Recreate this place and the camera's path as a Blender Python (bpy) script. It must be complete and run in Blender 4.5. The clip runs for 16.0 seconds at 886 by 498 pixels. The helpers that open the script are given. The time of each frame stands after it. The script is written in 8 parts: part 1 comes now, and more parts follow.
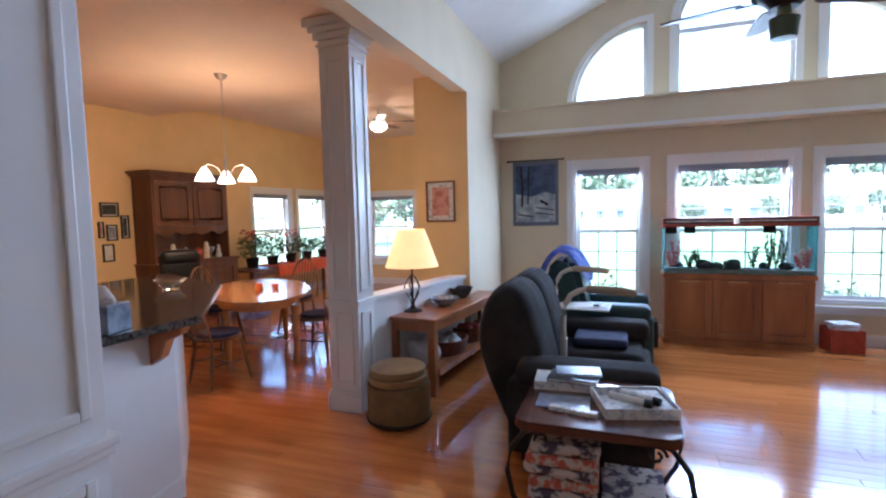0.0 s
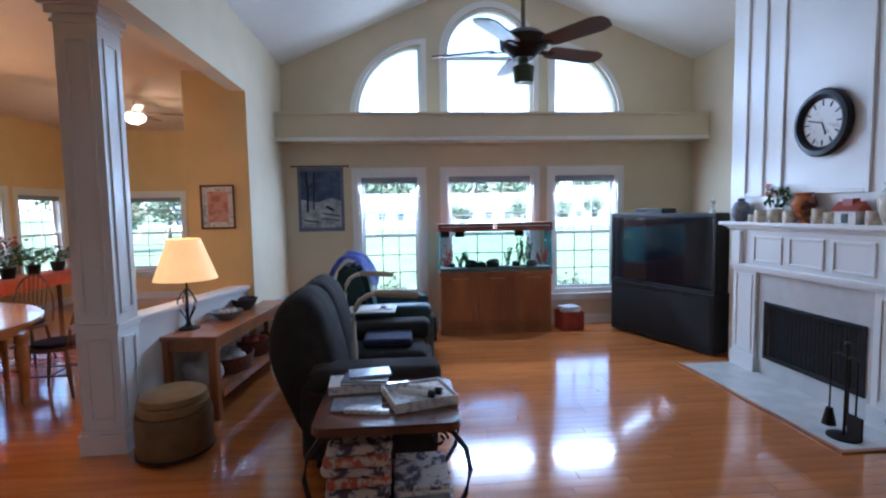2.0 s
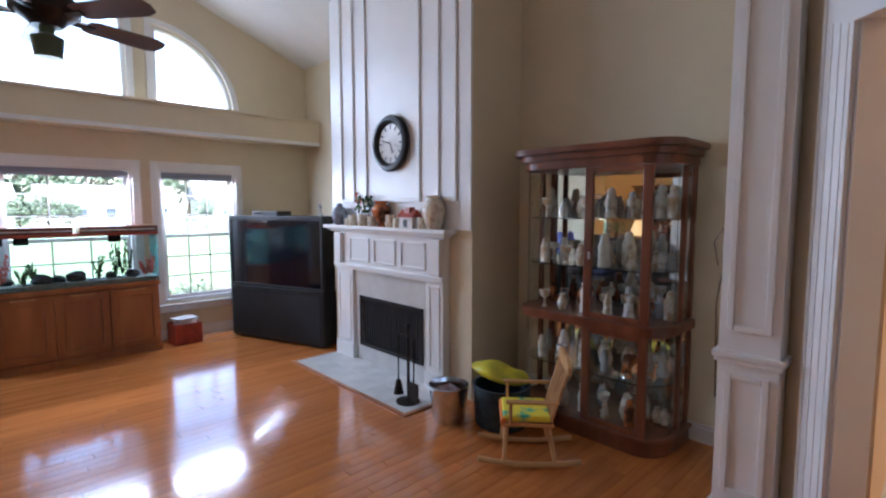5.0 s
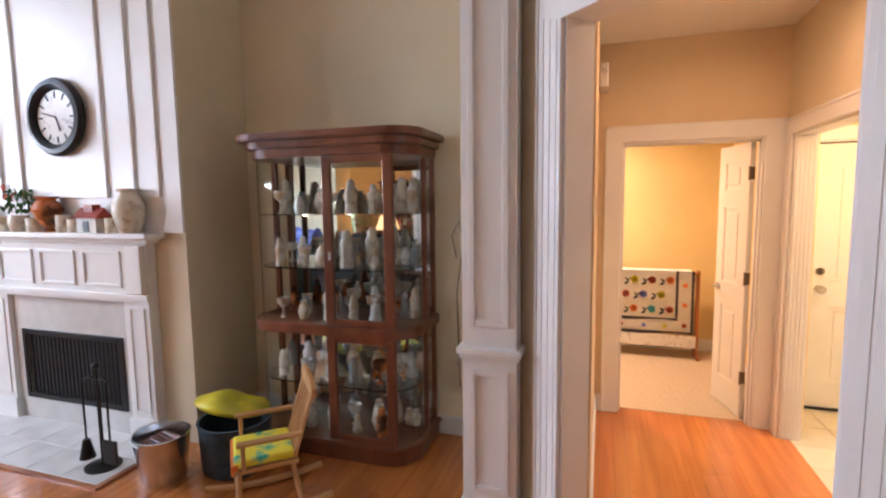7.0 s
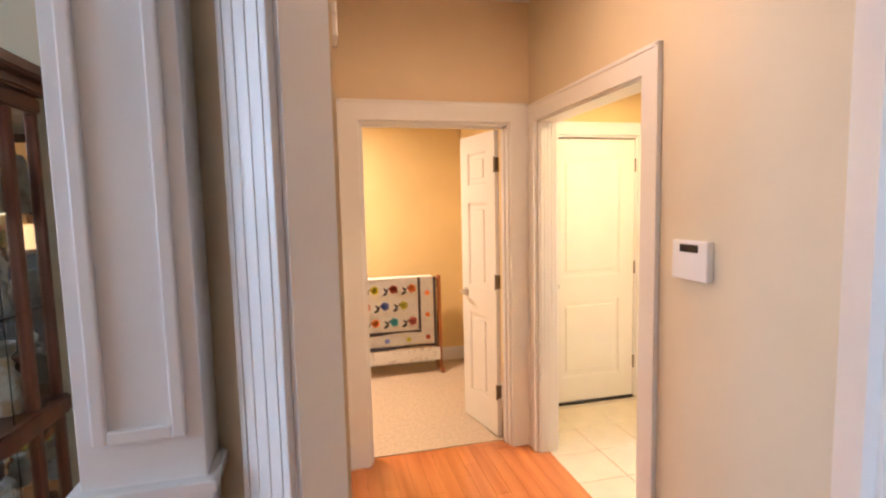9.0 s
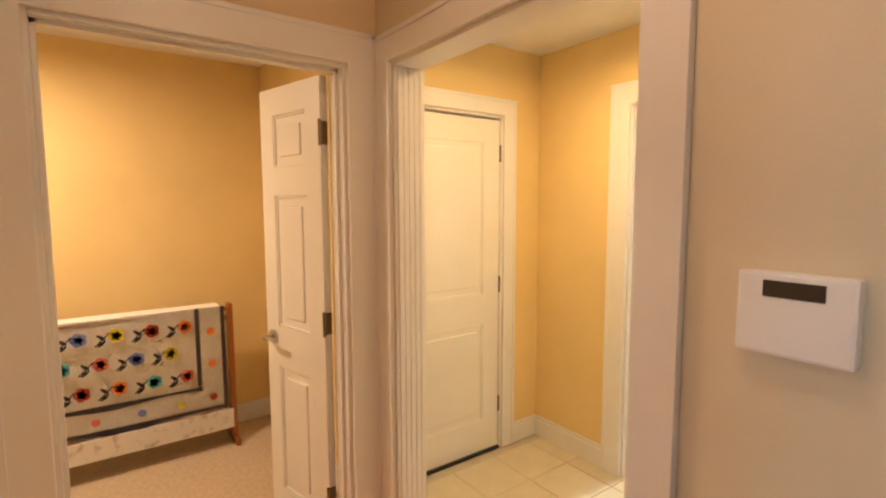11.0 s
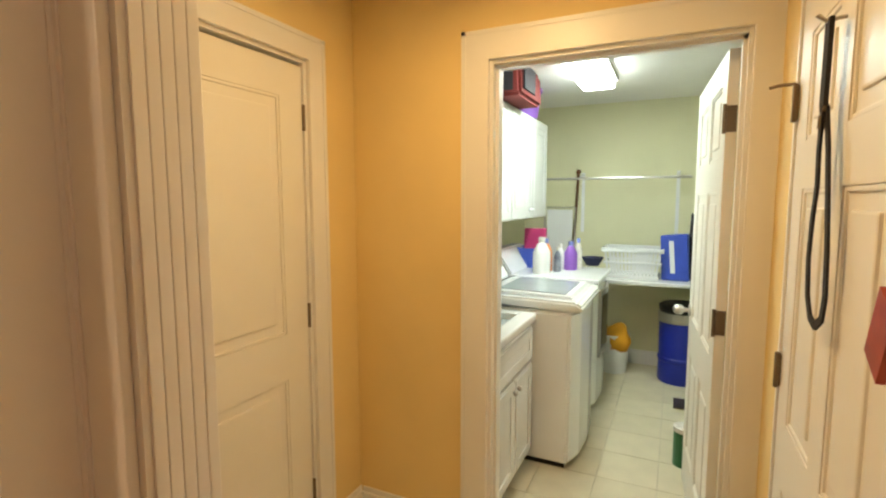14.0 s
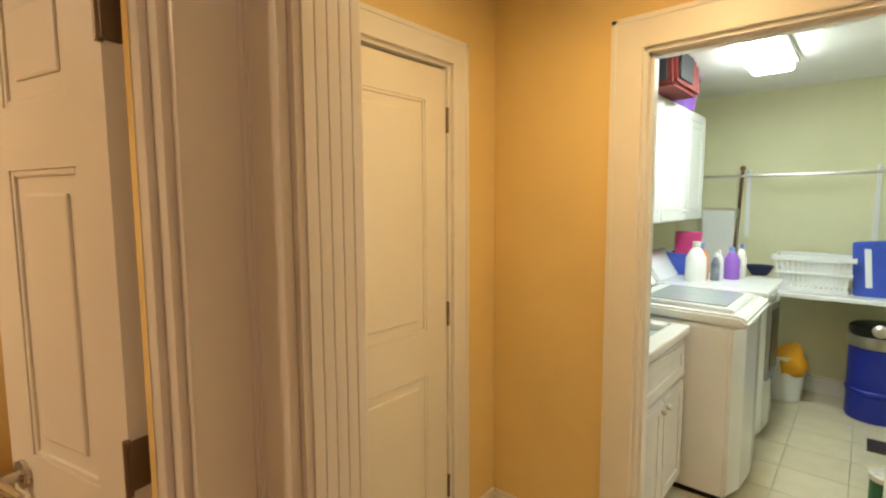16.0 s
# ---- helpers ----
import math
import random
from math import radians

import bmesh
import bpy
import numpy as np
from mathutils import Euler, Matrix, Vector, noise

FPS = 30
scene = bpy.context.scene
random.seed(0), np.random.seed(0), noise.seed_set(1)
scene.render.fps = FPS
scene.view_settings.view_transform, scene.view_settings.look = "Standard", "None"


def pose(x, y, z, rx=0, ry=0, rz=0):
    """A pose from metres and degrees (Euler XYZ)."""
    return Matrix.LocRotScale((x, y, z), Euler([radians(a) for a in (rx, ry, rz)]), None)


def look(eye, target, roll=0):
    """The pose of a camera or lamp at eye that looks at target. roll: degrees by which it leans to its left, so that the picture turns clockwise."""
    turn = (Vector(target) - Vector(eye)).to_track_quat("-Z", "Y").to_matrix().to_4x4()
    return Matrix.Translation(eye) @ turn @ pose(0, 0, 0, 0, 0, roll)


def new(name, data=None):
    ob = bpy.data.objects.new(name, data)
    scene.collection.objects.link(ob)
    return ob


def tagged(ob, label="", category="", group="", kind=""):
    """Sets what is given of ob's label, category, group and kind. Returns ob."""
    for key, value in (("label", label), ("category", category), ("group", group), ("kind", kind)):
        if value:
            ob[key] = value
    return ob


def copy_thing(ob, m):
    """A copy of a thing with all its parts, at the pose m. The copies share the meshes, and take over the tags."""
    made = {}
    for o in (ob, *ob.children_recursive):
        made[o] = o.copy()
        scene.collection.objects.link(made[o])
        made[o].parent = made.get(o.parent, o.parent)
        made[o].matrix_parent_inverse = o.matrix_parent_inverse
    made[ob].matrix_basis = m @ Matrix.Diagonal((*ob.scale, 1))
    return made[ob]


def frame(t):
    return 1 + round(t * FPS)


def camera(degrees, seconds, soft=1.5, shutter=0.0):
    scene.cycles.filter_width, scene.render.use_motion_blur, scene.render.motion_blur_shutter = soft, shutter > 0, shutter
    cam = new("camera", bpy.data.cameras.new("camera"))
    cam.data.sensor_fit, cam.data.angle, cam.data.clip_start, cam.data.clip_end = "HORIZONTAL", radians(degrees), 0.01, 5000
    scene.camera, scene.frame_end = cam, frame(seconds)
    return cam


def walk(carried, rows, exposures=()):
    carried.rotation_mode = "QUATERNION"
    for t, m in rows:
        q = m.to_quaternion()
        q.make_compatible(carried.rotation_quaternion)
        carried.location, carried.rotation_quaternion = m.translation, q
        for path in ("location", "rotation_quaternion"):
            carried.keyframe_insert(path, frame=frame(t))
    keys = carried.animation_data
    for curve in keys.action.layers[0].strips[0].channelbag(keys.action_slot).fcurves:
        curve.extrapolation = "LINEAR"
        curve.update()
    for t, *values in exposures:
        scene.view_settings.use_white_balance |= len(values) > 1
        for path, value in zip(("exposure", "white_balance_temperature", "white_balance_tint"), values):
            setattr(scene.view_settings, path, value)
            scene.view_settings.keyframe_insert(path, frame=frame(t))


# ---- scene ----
cam = camera(84.4, 16.0, soft=2.2)
PATH = [
    (0, (1.161, 2.169, 1.545), (0.465, 4.039, 1.401), -1.3),
    (0.5, (1.158, 2.154, 1.56), (0.645, 4.081, 1.416), -0.9),
    (1, (1.136, 2.113, 1.58), (0.845, 4.087, 1.437), -0.9),
    (1.5, (1.139, 2.09, 1.585), (1.068, 4.084, 1.437), -1.0),
    (2, (1.148, 2.079, 1.591), (1.303, 4.068, 1.439), -1.0),
    (2.5, (1.167, 2.06, 1.597), (1.566, 4.014, 1.446), -0.9),
    (3, (1.209, 2.032, 1.601), (1.843, 3.923, 1.459), -0.8),
    (3.5, (1.272, 2.001, 1.614), (2.136, 3.799, 1.471), -0.7),
    (4, (1.37, 1.972, 1.627), (2.414, 3.67, 1.469), -0.5),
    (6.5, (1.873, 2.11, 1.648), (3.666, 2.978, 1.465), -0.4),
    (7, (2.001, 2.152, 1.635), (3.893, 2.768, 1.437), -0.7),
    (7.5, (2.238, 2.171, 1.625), (4.2, 2.494, 1.415), -0.4),
    (8, (2.499, 2.201, 1.577), (4.49, 2.23, 1.388), -0.4),
    (8.5, (2.75, 2.238, 1.559), (4.731, 2.023, 1.387), -0.8),
    (9, (3.013, 2.224, 1.554), (4.95, 1.759, 1.373), -1.3),
    (9.5, (3.29, 2.16, 1.555), (5.166, 1.495, 1.36), -1.1),
    (10, (3.584, 2.081, 1.548), (5.388, 1.242, 1.345), -0.6),
    (12.5, (4.748, 1.6, 1.499), (5.985, 0.036, 1.341), -0.4),
    (13, (4.855, 1.503, 1.501), (5.949, -0.163, 1.329), -0.3),
    (13.5, (4.944, 1.448, 1.506), (5.886, -0.307, 1.321), -0.1),
    (14, (5.009, 1.426, 1.5), (5.864, -0.371, 1.301), -0.1),
    (14.5, (5.033, 1.424, 1.499), (5.901, -0.367, 1.295), -0.4),
    (15, (5.037, 1.418, 1.499), (6.002, -0.323, 1.301), -0.9),
    (15.5, (5.034, 1.411, 1.504), (6.155, -0.235, 1.31), -1.0),
    (16, (5.046, 1.415, 1.495), (6.352, -0.088, 1.305), -0.3),
]
walk(cam, [(t, look(e, g, r)) for t, e, g, r in PATH], [(0, 3.65, 4900, 14), (1, 3.5, 4900, 14), (2, 3.17, 4850, 12), (3, 3.02, 4850, 12), (4, 3.1, 5000, 14), (6.5, 3.95, 6000, 21), (7.5, 4.1, 6050, 19), (8.5, 4.13, 5450, 14), (9.5, 3.88, 5400, 13), (10, 3.65, 5600, 12), (12.5, 3.1, 6700, 6), (13.5, 2.85, 6500, 4), (16, 2.8, 6500, 4)])

# ---- world, sun and lamps ----
world = bpy.data.worlds.new("sky")
scene.world = world
world.use_nodes = True
wn = world.node_tree
sky = wn.nodes.new("ShaderNodeTexSky")
sky.sky_type = "NISHITA"
sky.sun_disc = False
sky.sun_elevation = radians(48)
sky.sun_rotation = radians(200)
sky.air_density = 1.2
sky.dust_density = 1.5
wn.links.new(sky.outputs[0], wn.nodes["Background"].inputs[0])
wn.nodes["Background"].inputs[1].default_value = 0.10


def lamp(name, kind, m, energy, color, size=0.1, size_y=None):
    d = bpy.data.lights.new(name, kind)
    d.energy, d.color = energy, color
    if kind == "AREA":
        d.size = size
        if size_y:
            d.shape, d.size_y = "RECTANGLE", size_y
    elif kind == "SUN":
        d.angle = size
    else:
        d.shadow_soft_size = size
    ob = new(name, d)
    ob.matrix_world = m
    return ob


lamp("sun", "SUN", look((0, 0, 30), (4, 14, 0)), 3.0, (1, 0.97, 0.93), radians(8))
# added area lamps in the three arched openings, standing in for sky light
for ax, az, aw, ah in ((1.06, 3.20, 0.66, 0.62), (2.315, 3.38, 1.05, 1.1), (3.56, 3.20, 0.68, 0.62)):
    lamp("arch_skylight", "AREA", look((ax, 8.71, az), (ax, 0, az - 2.2)), 2.2 * aw * ah, (0.80, 0.90, 1.0), aw, ah)
# added strip lamps under the heads of the three tall windows, brightening the floor
for ax, aw in ((0.96, 0.72), (2.315, 1.08), (3.635, 0.80)):
    lamp("window_skylight", "AREA", look((ax, 8.69, 1.93), (ax, 6.9, 0.6)), 3.8 * aw, (0.80, 0.90, 1.0), aw, 0.06)

# ---- materials ----


def mat(name, color, rough=0.5, metal=0.0, var=0.12, scale=6.0, bump=0.0, bscale=80.0, color2=None, stretch=(1, 1, 1), coat=0.0, spec=0.5, rand=0.0, detail=4.0, lo=0.35, hi=0.65, trans=0.0, ior=1.45, emit=None, estr=0.0, sheen=0.0):
    m = bpy.data.materials.new(name)
    m.use_nodes = True
    t = m.node_tree
    b = t.nodes["Principled BSDF"]
    b.inputs["Roughness"].default_value = rough
    b.inputs["Metallic"].default_value = metal
    b.inputs["Coat Weight"].default_value = coat
    b.inputs["Coat Roughness"].default_value = 0.08
    b.inputs["Specular IOR Level"].default_value = spec
    b.inputs["Transmission Weight"].default_value = trans
    b.inputs["Sheen Weight"].default_value = sheen
    b.inputs["IOR"].default_value = ior
    if emit:
        b.inputs["Emission Color"].default_value = (*emit, 1)
        b.inputs["Emission Strength"].default_value = estr
    co = t.nodes.new("ShaderNodeTexCoord")
    mp = t.nodes.new("ShaderNodeMapping")
    mp.inputs["Scale"].default_value = stretch
    t.links.new(co.outputs["Object"], mp.inputs[0])
    n = t.nodes.new("ShaderNodeTexNoise")
    n.inputs["Scale"].default_value = scale
    n.inputs["Detail"].default_value = detail
    t.links.new(mp.outputs[0], n.inputs[0])
    r = t.nodes.new("ShaderNodeValToRGB")
    r.color_ramp.elements[0].position, r.color_ramp.elements[1].position = lo, hi
    c2 = color2 or tuple(min(1, c * (1 - var)) for c in color)
    r.color_ramp.elements[0].color = (*c2, 1)
    r.color_ramp.elements[1].color = (*color, 1)
    t.links.new(n.outputs[0], r.inputs[0])
    out = r.outputs[0]
    if rand:
        oi = t.nodes.new("ShaderNodeObjectInfo")
        mr = t.nodes.new("ShaderNodeMapRange")
        mr.inputs["To Min"].default_value, mr.inputs["To Max"].default_value = 1 - rand, 1 + rand
        t.links.new(oi.outputs["Random"], mr.inputs[0])
        hs = t.nodes.new("ShaderNodeHueSaturation")
        t.links.new(out, hs.inputs["Color"])
        t.links.new(mr.outputs[0], hs.inputs["Value"])
        out = hs.outputs[0]
    t.links.new(out, b.inputs["Base Color"])
    rn = t.nodes.new("ShaderNodeTexNoise")
    rn.inputs["Scale"].default_value = scale * 0.6
    t.links.new(co.outputs["Object"], rn.inputs[0])
    rr = t.nodes.new("ShaderNodeMapRange")
    rr.inputs["To Min"].default_value, rr.inputs["To Max"].default_value = max(0, rough * 0.85), min(1, rough * 1.15)
    t.links.new(rn.outputs[0], rr.inputs[0])
    t.links.new(rr.outputs[0], b.inputs["Roughness"])
    if bump:
        bn = t.nodes.new("ShaderNodeTexNoise")
        bn.inputs["Scale"].default_value = bscale
        bn.inputs["Detail"].default_value = 3
        t.links.new(mp.outputs[0], bn.inputs[0])
        bp = t.nodes.new("ShaderNodeBump")
        bp.inputs["Strength"].default_value = bump
        bp.inputs["Distance"].default_value = 0.01
        t.links.new(bn.outputs[0], bp.inputs["Height"])
        t.links.new(bp.outputs[0], b.inputs["Normal"])
    return m


M_CREAM = mat("cream_paint", (0.70, 0.605, 0.43), 0.75, var=0.05, scale=2.5, bump=0.06, bscale=140)
M_ORANGE = mat("ochre_paint", (0.80, 0.585, 0.275), 0.75, var=0.06, scale=2.5, bump=0.06, bscale=140)
M_VEST = mat("yellow_ochre_paint", (0.80, 0.62, 0.29), 0.75, var=0.06, scale=2.5, bump=0.06, bscale=140)
M_HALL = mat("beige_hall_paint", (0.76, 0.61, 0.40), 0.75, var=0.05, scale=2.5, bump=0.06, bscale=140)
M_LAUND = mat("pale_green_paint", (0.72, 0.70, 0.48), 0.75, var=0.05, scale=2.5, bump=0.05, bscale=140)
M_PEACH = mat("peach_ceiling_paint", (0.77, 0.61, 0.46), 0.85, var=0.04, scale=3, bump=0.08, bscale=90)
M_CEIL = mat("ceiling_paint", (0.80, 0.79, 0.76), 0.85, var=0.04, scale=3, bump=0.08, bscale=90)
M_WHITE = mat("white_trim_paint", (0.80, 0.79, 0.77), 0.35, var=0.04, scale=3)
M_DOOR = mat("white_door_paint", (0.80, 0.78, 0.72), 0.4, var=0.04, scale=3)
M_PLANK = mat("oak_plank", (0.60, 0.21, 0.052), 0.14, var=0.0, color2=(0.43, 0.14, 0.034), scale=9, stretch=(0.12, 1.6, 1), bump=0.03, bscale=40, rand=0.10, coat=0.6, lo=0.3, hi=0.7)
M_JOINT = mat("floor_joint", (0.10, 0.045, 0.02), 0.8)
M_CARPET = mat("beige_carpet", (0.62, 0.50, 0.36), 0.95, var=0.15, scale=40, bump=0.4, bscale=220)
M_VINYL = mat("pale_vinyl_tile", (0.66, 0.60, 0.45), 0.35, var=0.08, scale=7, rand=0.03)
M_GROUT = mat("grout", (0.58, 0.54, 0.44), 0.8)
M_UNLIT = mat("unlit_board", (0.05, 0.045, 0.04), 0.9)
M_MARBLE = mat("pale_hearth_tile", (0.66, 0.65, 0.62), 0.25, var=0.14, scale=5, rand=0.04)
M_BLACK = mat("black_metal", (0.015, 0.015, 0.016), 0.4, 0.3)
M_GLASS = mat("clear_glass", (1, 1, 1), 0.0, var=0, trans=1.0, ior=1.45)
M_CHROME = mat("satin_steel", (0.6, 0.58, 0.55), 0.3, 1.0)
M_BRONZE = mat("aged_nickel", (0.22, 0.17, 0.12), 0.4, 0.9)

# ---- mesh helpers ----


def box(bm, a, b, bevel=0.0, seg=2):
    x0, y0, z0 = (min(p, q) for p, q in zip(a, b))
    x1, y1, z1 = (max(p, q) for p, q in zip(a, b))
    m = Matrix.Translation(((x0 + x1) / 2, (y0 + y1) / 2, (z0 + z1) / 2)) @ Matrix.Diagonal((x1 - x0, y1 - y0, z1 - z0, 1))
    vs = bmesh.ops.create_cube(bm, size=1, matrix=m)["verts"]
    if bevel:
        es = list({e for v in vs for e in v.link_edges})
        bmesh.ops.bevel(bm, geom=es, offset=min(bevel, 0.45 * min(x1 - x0, y1 - y0, z1 - z0)), segments=seg, affect="EDGES", profile=0.6)
    return bm


def rod(bm, a, b, r, r2=None, n=12):
    a, b = Vector(a), Vector(b)
    d = b - a
    m = Matrix.Translation((a + b) / 2) @ d.to_track_quat("Z", "Y").to_matrix().to_4x4()
    bmesh.ops.create_cone(bm, cap_ends=True, segments=n, radius1=r, radius2=r if r2 is None else r2, depth=d.length, matrix=m)
    return bm


def tube(bm, pts, r, n=8, closed=False):
    """A round tube along points; r may be a list."""
    pts = [Vector(p) for p in pts]
    rings = []
    k = len(pts)
    for i, p in enumerate(pts):
        q0 = pts[i - 1] if (i or closed) else p
        q1 = pts[(i + 1) % k] if (i < k - 1 or closed) else p
        d = (q1 - q0).normalized()
        up = Vector((0, 0, 1)) if abs(d.z) < 0.95 else Vector((1, 0, 0))
        u = d.cross(up).normalized()
        v = u.cross(d)
        rad = r[i] if isinstance(r, (list, tuple)) else r
        rings.append([bm.verts.new(p + rad * (math.cos(6.28319 * j / n) * u + math.sin(6.28319 * j / n) * v)) for j in range(n)])
    for i in range(k if closed else k - 1):
        A, B = rings[i], rings[(i + 1) % k]
        for j in range(n):
            bm.faces.new((A[j], A[(j + 1) % n], B[(j + 1) % n], B[j]))
    if not closed:
        bm.faces.new(rings[0][::-1])
        bm.faces.new(rings[-1])
    return bm


def lathe(bm, profile, n=24, at=(0, 0, 0)):
    """Turn (radius, height) pairs about the upright axis."""
    c = Vector(at)
    rings = []
    for r, z in profile:
        rings.append([bm.verts.new(c + Vector((r * math.cos(6.28319 * j / n), r * math.sin(6.28319 * j / n), z))) for j in range(n)])
    for A, B in zip(rings, rings[1:]):
        for j in range(n):
            bm.faces.new((A[j], A[(j + 1) % n], B[(j + 1) % n], B[j]))
    if profile[0][0] > 1e-4:
        bm.faces.new(rings[0][::-1])
    if profile[-1][0] > 1e-4:
        bm.faces.new(rings[-1])
    bmesh.ops.remove_doubles(bm, verts=bm.verts, dist=1e-5)
    return bm


def prism(bm, pts, axis, a, b, bevel=0.0):
    """A flat outline in the two other axes, drawn out along axis from a to b."""
    i = "xyz".index(axis)

    def place(p, w):
        q = list(p)
        q.insert(i, w)
        return q
    vs = [bm.verts.new(place(p, a)) for p in pts]
    f = bm.faces.new(vs)
    ex = bmesh.ops.extrude_face_region(bm, geom=[f])
    nv = [g for g in ex["geom"] if isinstance(g, bmesh.types.BMVert)]
    d = [0, 0, 0]
    d[i] = b - a
    bmesh.ops.translate(bm, vec=d, verts=nv)
    bmesh.ops.recalc_face_normals(bm, faces=bm.faces)
    if bevel:
        es = [e for e in bm.edges if len(e.link_faces) == 2 and e.calc_face_angle(0) > 0.6]
        bmesh.ops.bevel(bm, geom=es, offset=bevel, segments=2, affect="EDGES")
    return bm


def bmnew():
    return bmesh.new()


def mesh_of(name, bm, material, smooth=False):
    me = bpy.data.meshes.new(name)
    bmesh.ops.recalc_face_normals(bm, faces=bm.faces)
    bm.to_mesh(me)
    bm.free()
    for m in material if isinstance(material, (list, tuple)) else (material,):
        me.materials.append(m)
    if smooth:
        for p in me.polygons:
            p.use_smooth = True
        me.set_sharp_from_angle(angle=radians(40))
    return me


def part(name, bm, material, parent=None, label="", m=None, smooth=False):
    ob = new(name, mesh_of(name, bm, material, smooth))
    if parent is not None:
        ob.parent = parent
    if m is not None:
        ob.matrix_basis = m
    return tagged(ob, label)


def thing(name, label, category, m=None, group="", kind=""):
    ob = new(name)
    ob.empty_display_size = 0.1
    ob.matrix_basis = m if m is not None else Matrix()
    return tagged(ob, label, category, group, kind)


def structure(name, bm, material, label="", category="", smooth=False):
    return tagged(part(name, bm, material, None, smooth=smooth), label, category, "", "structure")


def slab(bm, axis, w0, w1, u0, u1, z0, z1, holes=()):
    """An upright wall across axis from w0 to w1, along the other level axis from u0 to u1, with square holes (u0, u1, z0, z1)."""
    us = sorted({u0, u1, *[h[0] for h in holes], *[h[1] for h in holes]})
    zs = sorted({z0, z1, *[h[2] for h in holes], *[h[3] for h in holes]})
    us = [u for u in us if u0 <= u <= u1]
    zs = [z for z in zs if z0 <= z <= z1]
    vert = {}

    def vv(w, u, z):
        key = (w, u, z)
        if key not in vert:
            vert[key] = bm.verts.new((w, u, z) if axis == "x" else (u, w, z))
        return vert[key]

    def solid(i, j):
        if not (0 <= i < len(us) - 1 and 0 <= j < len(zs) - 1):
            return False
        cu, cz = (us[i] + us[i + 1]) / 2, (zs[j] + zs[j + 1]) / 2
        return not any(h[0] < cu < h[1] and h[2] < cz < h[3] for h in holes)
    for i in range(len(us) - 1):
        for j in range(len(zs) - 1):
            if not solid(i, j):
                continue
            a, b, c, d = us[i], us[i + 1], zs[j], zs[j + 1]
            for w in (w0, w1):
                bm.faces.new((vv(w, a, c), vv(w, b, c), vv(w, b, d), vv(w, a, d)))
            for ni, nj, p, q in ((i - 1, j, (a, c), (a, d)), (i + 1, j, (b, c), (b, d)), (i, j - 1, (a, c), (b, c)), (i, j + 1, (a, d), (b, d))):
                if not solid(ni, nj):
                    bm.faces.new((vv(w0, *p), vv(w0, *q), vv(w1, *q), vv(w1, *p)))
    return bm


# ---- the plan ----
XL, XR, YW = -0.40, 5.15, 8.66          # living room: left wall, right wall, window wall
YB = -0.6                              # wall behind the walker
ZD = 3.02                              # dining ceiling
ZE, ZER, ZP, XP = 3.50, 3.62, 4.69, 2.33           # living ceiling: eaves, peak, ridge
HX1 = 5.85                              # the bedroom door wall at the end of the hall
HY0, HY1 = 0.985, 2.185                  # hall side walls
VX0, VX1, VY = 4.73, 6.335, -0.43        # vestibule

ZO, YO = 2.82, 7.18                     # head and far end of the opening to the dining room
# the hall opening stands across the corner: its near jamb, its turn and its width
BX, BY, BTURN, BW = 3.466, 1.545, 47.8, 1.04
DIAG = pose(BX, BY, 0, 0, 0, BTURN)

# ---- floors ----
bm = bmnew()
box(bm, (-5.2, YB, -0.10), (HX1 + 0.09, 12.2, -0.008))
floor = structure("floor", bm, M_JOINT, "honey oak strip floor with a glossy finish", "floor")

bm = bmnew()
box(bm, (HX1 + 0.10, 0.75, -0.10), (9.6, 5.0, -0.002))
structure("floor_bedroom", bm, M_CARPET, "beige cut-pile carpet in the bedroom", "floor")
bm = bmnew()
box(bm, (VX0 - 0.1, -3.6, -0.10), (6.6, HY0 - 0.06, -0.006))
tile_floor = structure("floor_laundry", bm, M_GROUT, "pale square floor tiles in laundry and vestibule", "floor")

# ---- ceilings ----
bm = bmnew()
for xa, za, xb, zb in ((XL - 0.3, ZE - 0.3 * (ZP - ZE) / (XP - XL), XP, ZP), (XP, ZP, XR + 0.2, ZER - 0.2 * (ZP - ZER) / (XR - XP))):
    prism(bm, [(xa, za), (xb, zb), (xb, zb + 0.12), (xa, za + 0.12)], "y", YB - 0.2, YW + 0.02)
structure("ceiling", bm, M_CEIL, "white painted cathedral ceiling sloping to a ridge", "ceiling")
bm = bmnew()
box(bm, (-5.3, YB - 0.2, ZD), (XL - 0.16, YO + 0.17, ZD + 0.12))
box(bm, (-5.3, YO + 0.171, 3.25), (-0.9, 12.2, 3.37))
box(bm, (-5.3, YO + 0.05, ZD + 0.12), (-0.9, YO + 0.17, 3.37))
structure("ceiling_dining", bm, M_PEACH, "flat peach-tinted ceiling over the dining room", "ceiling")
bm = bmnew()
prism(bm, [(3.10, HY0 - 0.02), (HX1 + 0.02, HY0 - 0.02), (HX1 + 0.02, HY1 + 0.02), (4.33, HY1 + 0.02), (3.25, 1.10)], "z", 2.745, 2.85)
structure("ceiling_hall", bm, M_CEIL, "flat white hall ceiling", "ceiling")
bm = bmnew()
box(bm, (VX0 - 0.1, VY - 0.06, 2.44), (VX1 + 0.1, HY0 - 0.125, 2.54))
structure("ceiling_vestibule", bm, M_CEIL, "flat white vestibule ceiling", "ceiling")
bm = bmnew()
box(bm, (4.0, -3.5, 2.37), (6.6, VY - 0.07, 2.47))
structure("ceiling_laundry", bm, M_CEIL, "flat white laundry ceiling", "ceiling")
bm = bmnew()
box(bm, (HX1 + 0.13, 0.7, 2.46), (9.6, 5.1, 2.56))
structure("ceiling_bedroom", bm, M_CEIL, "flat white bedroom ceiling", "ceiling")

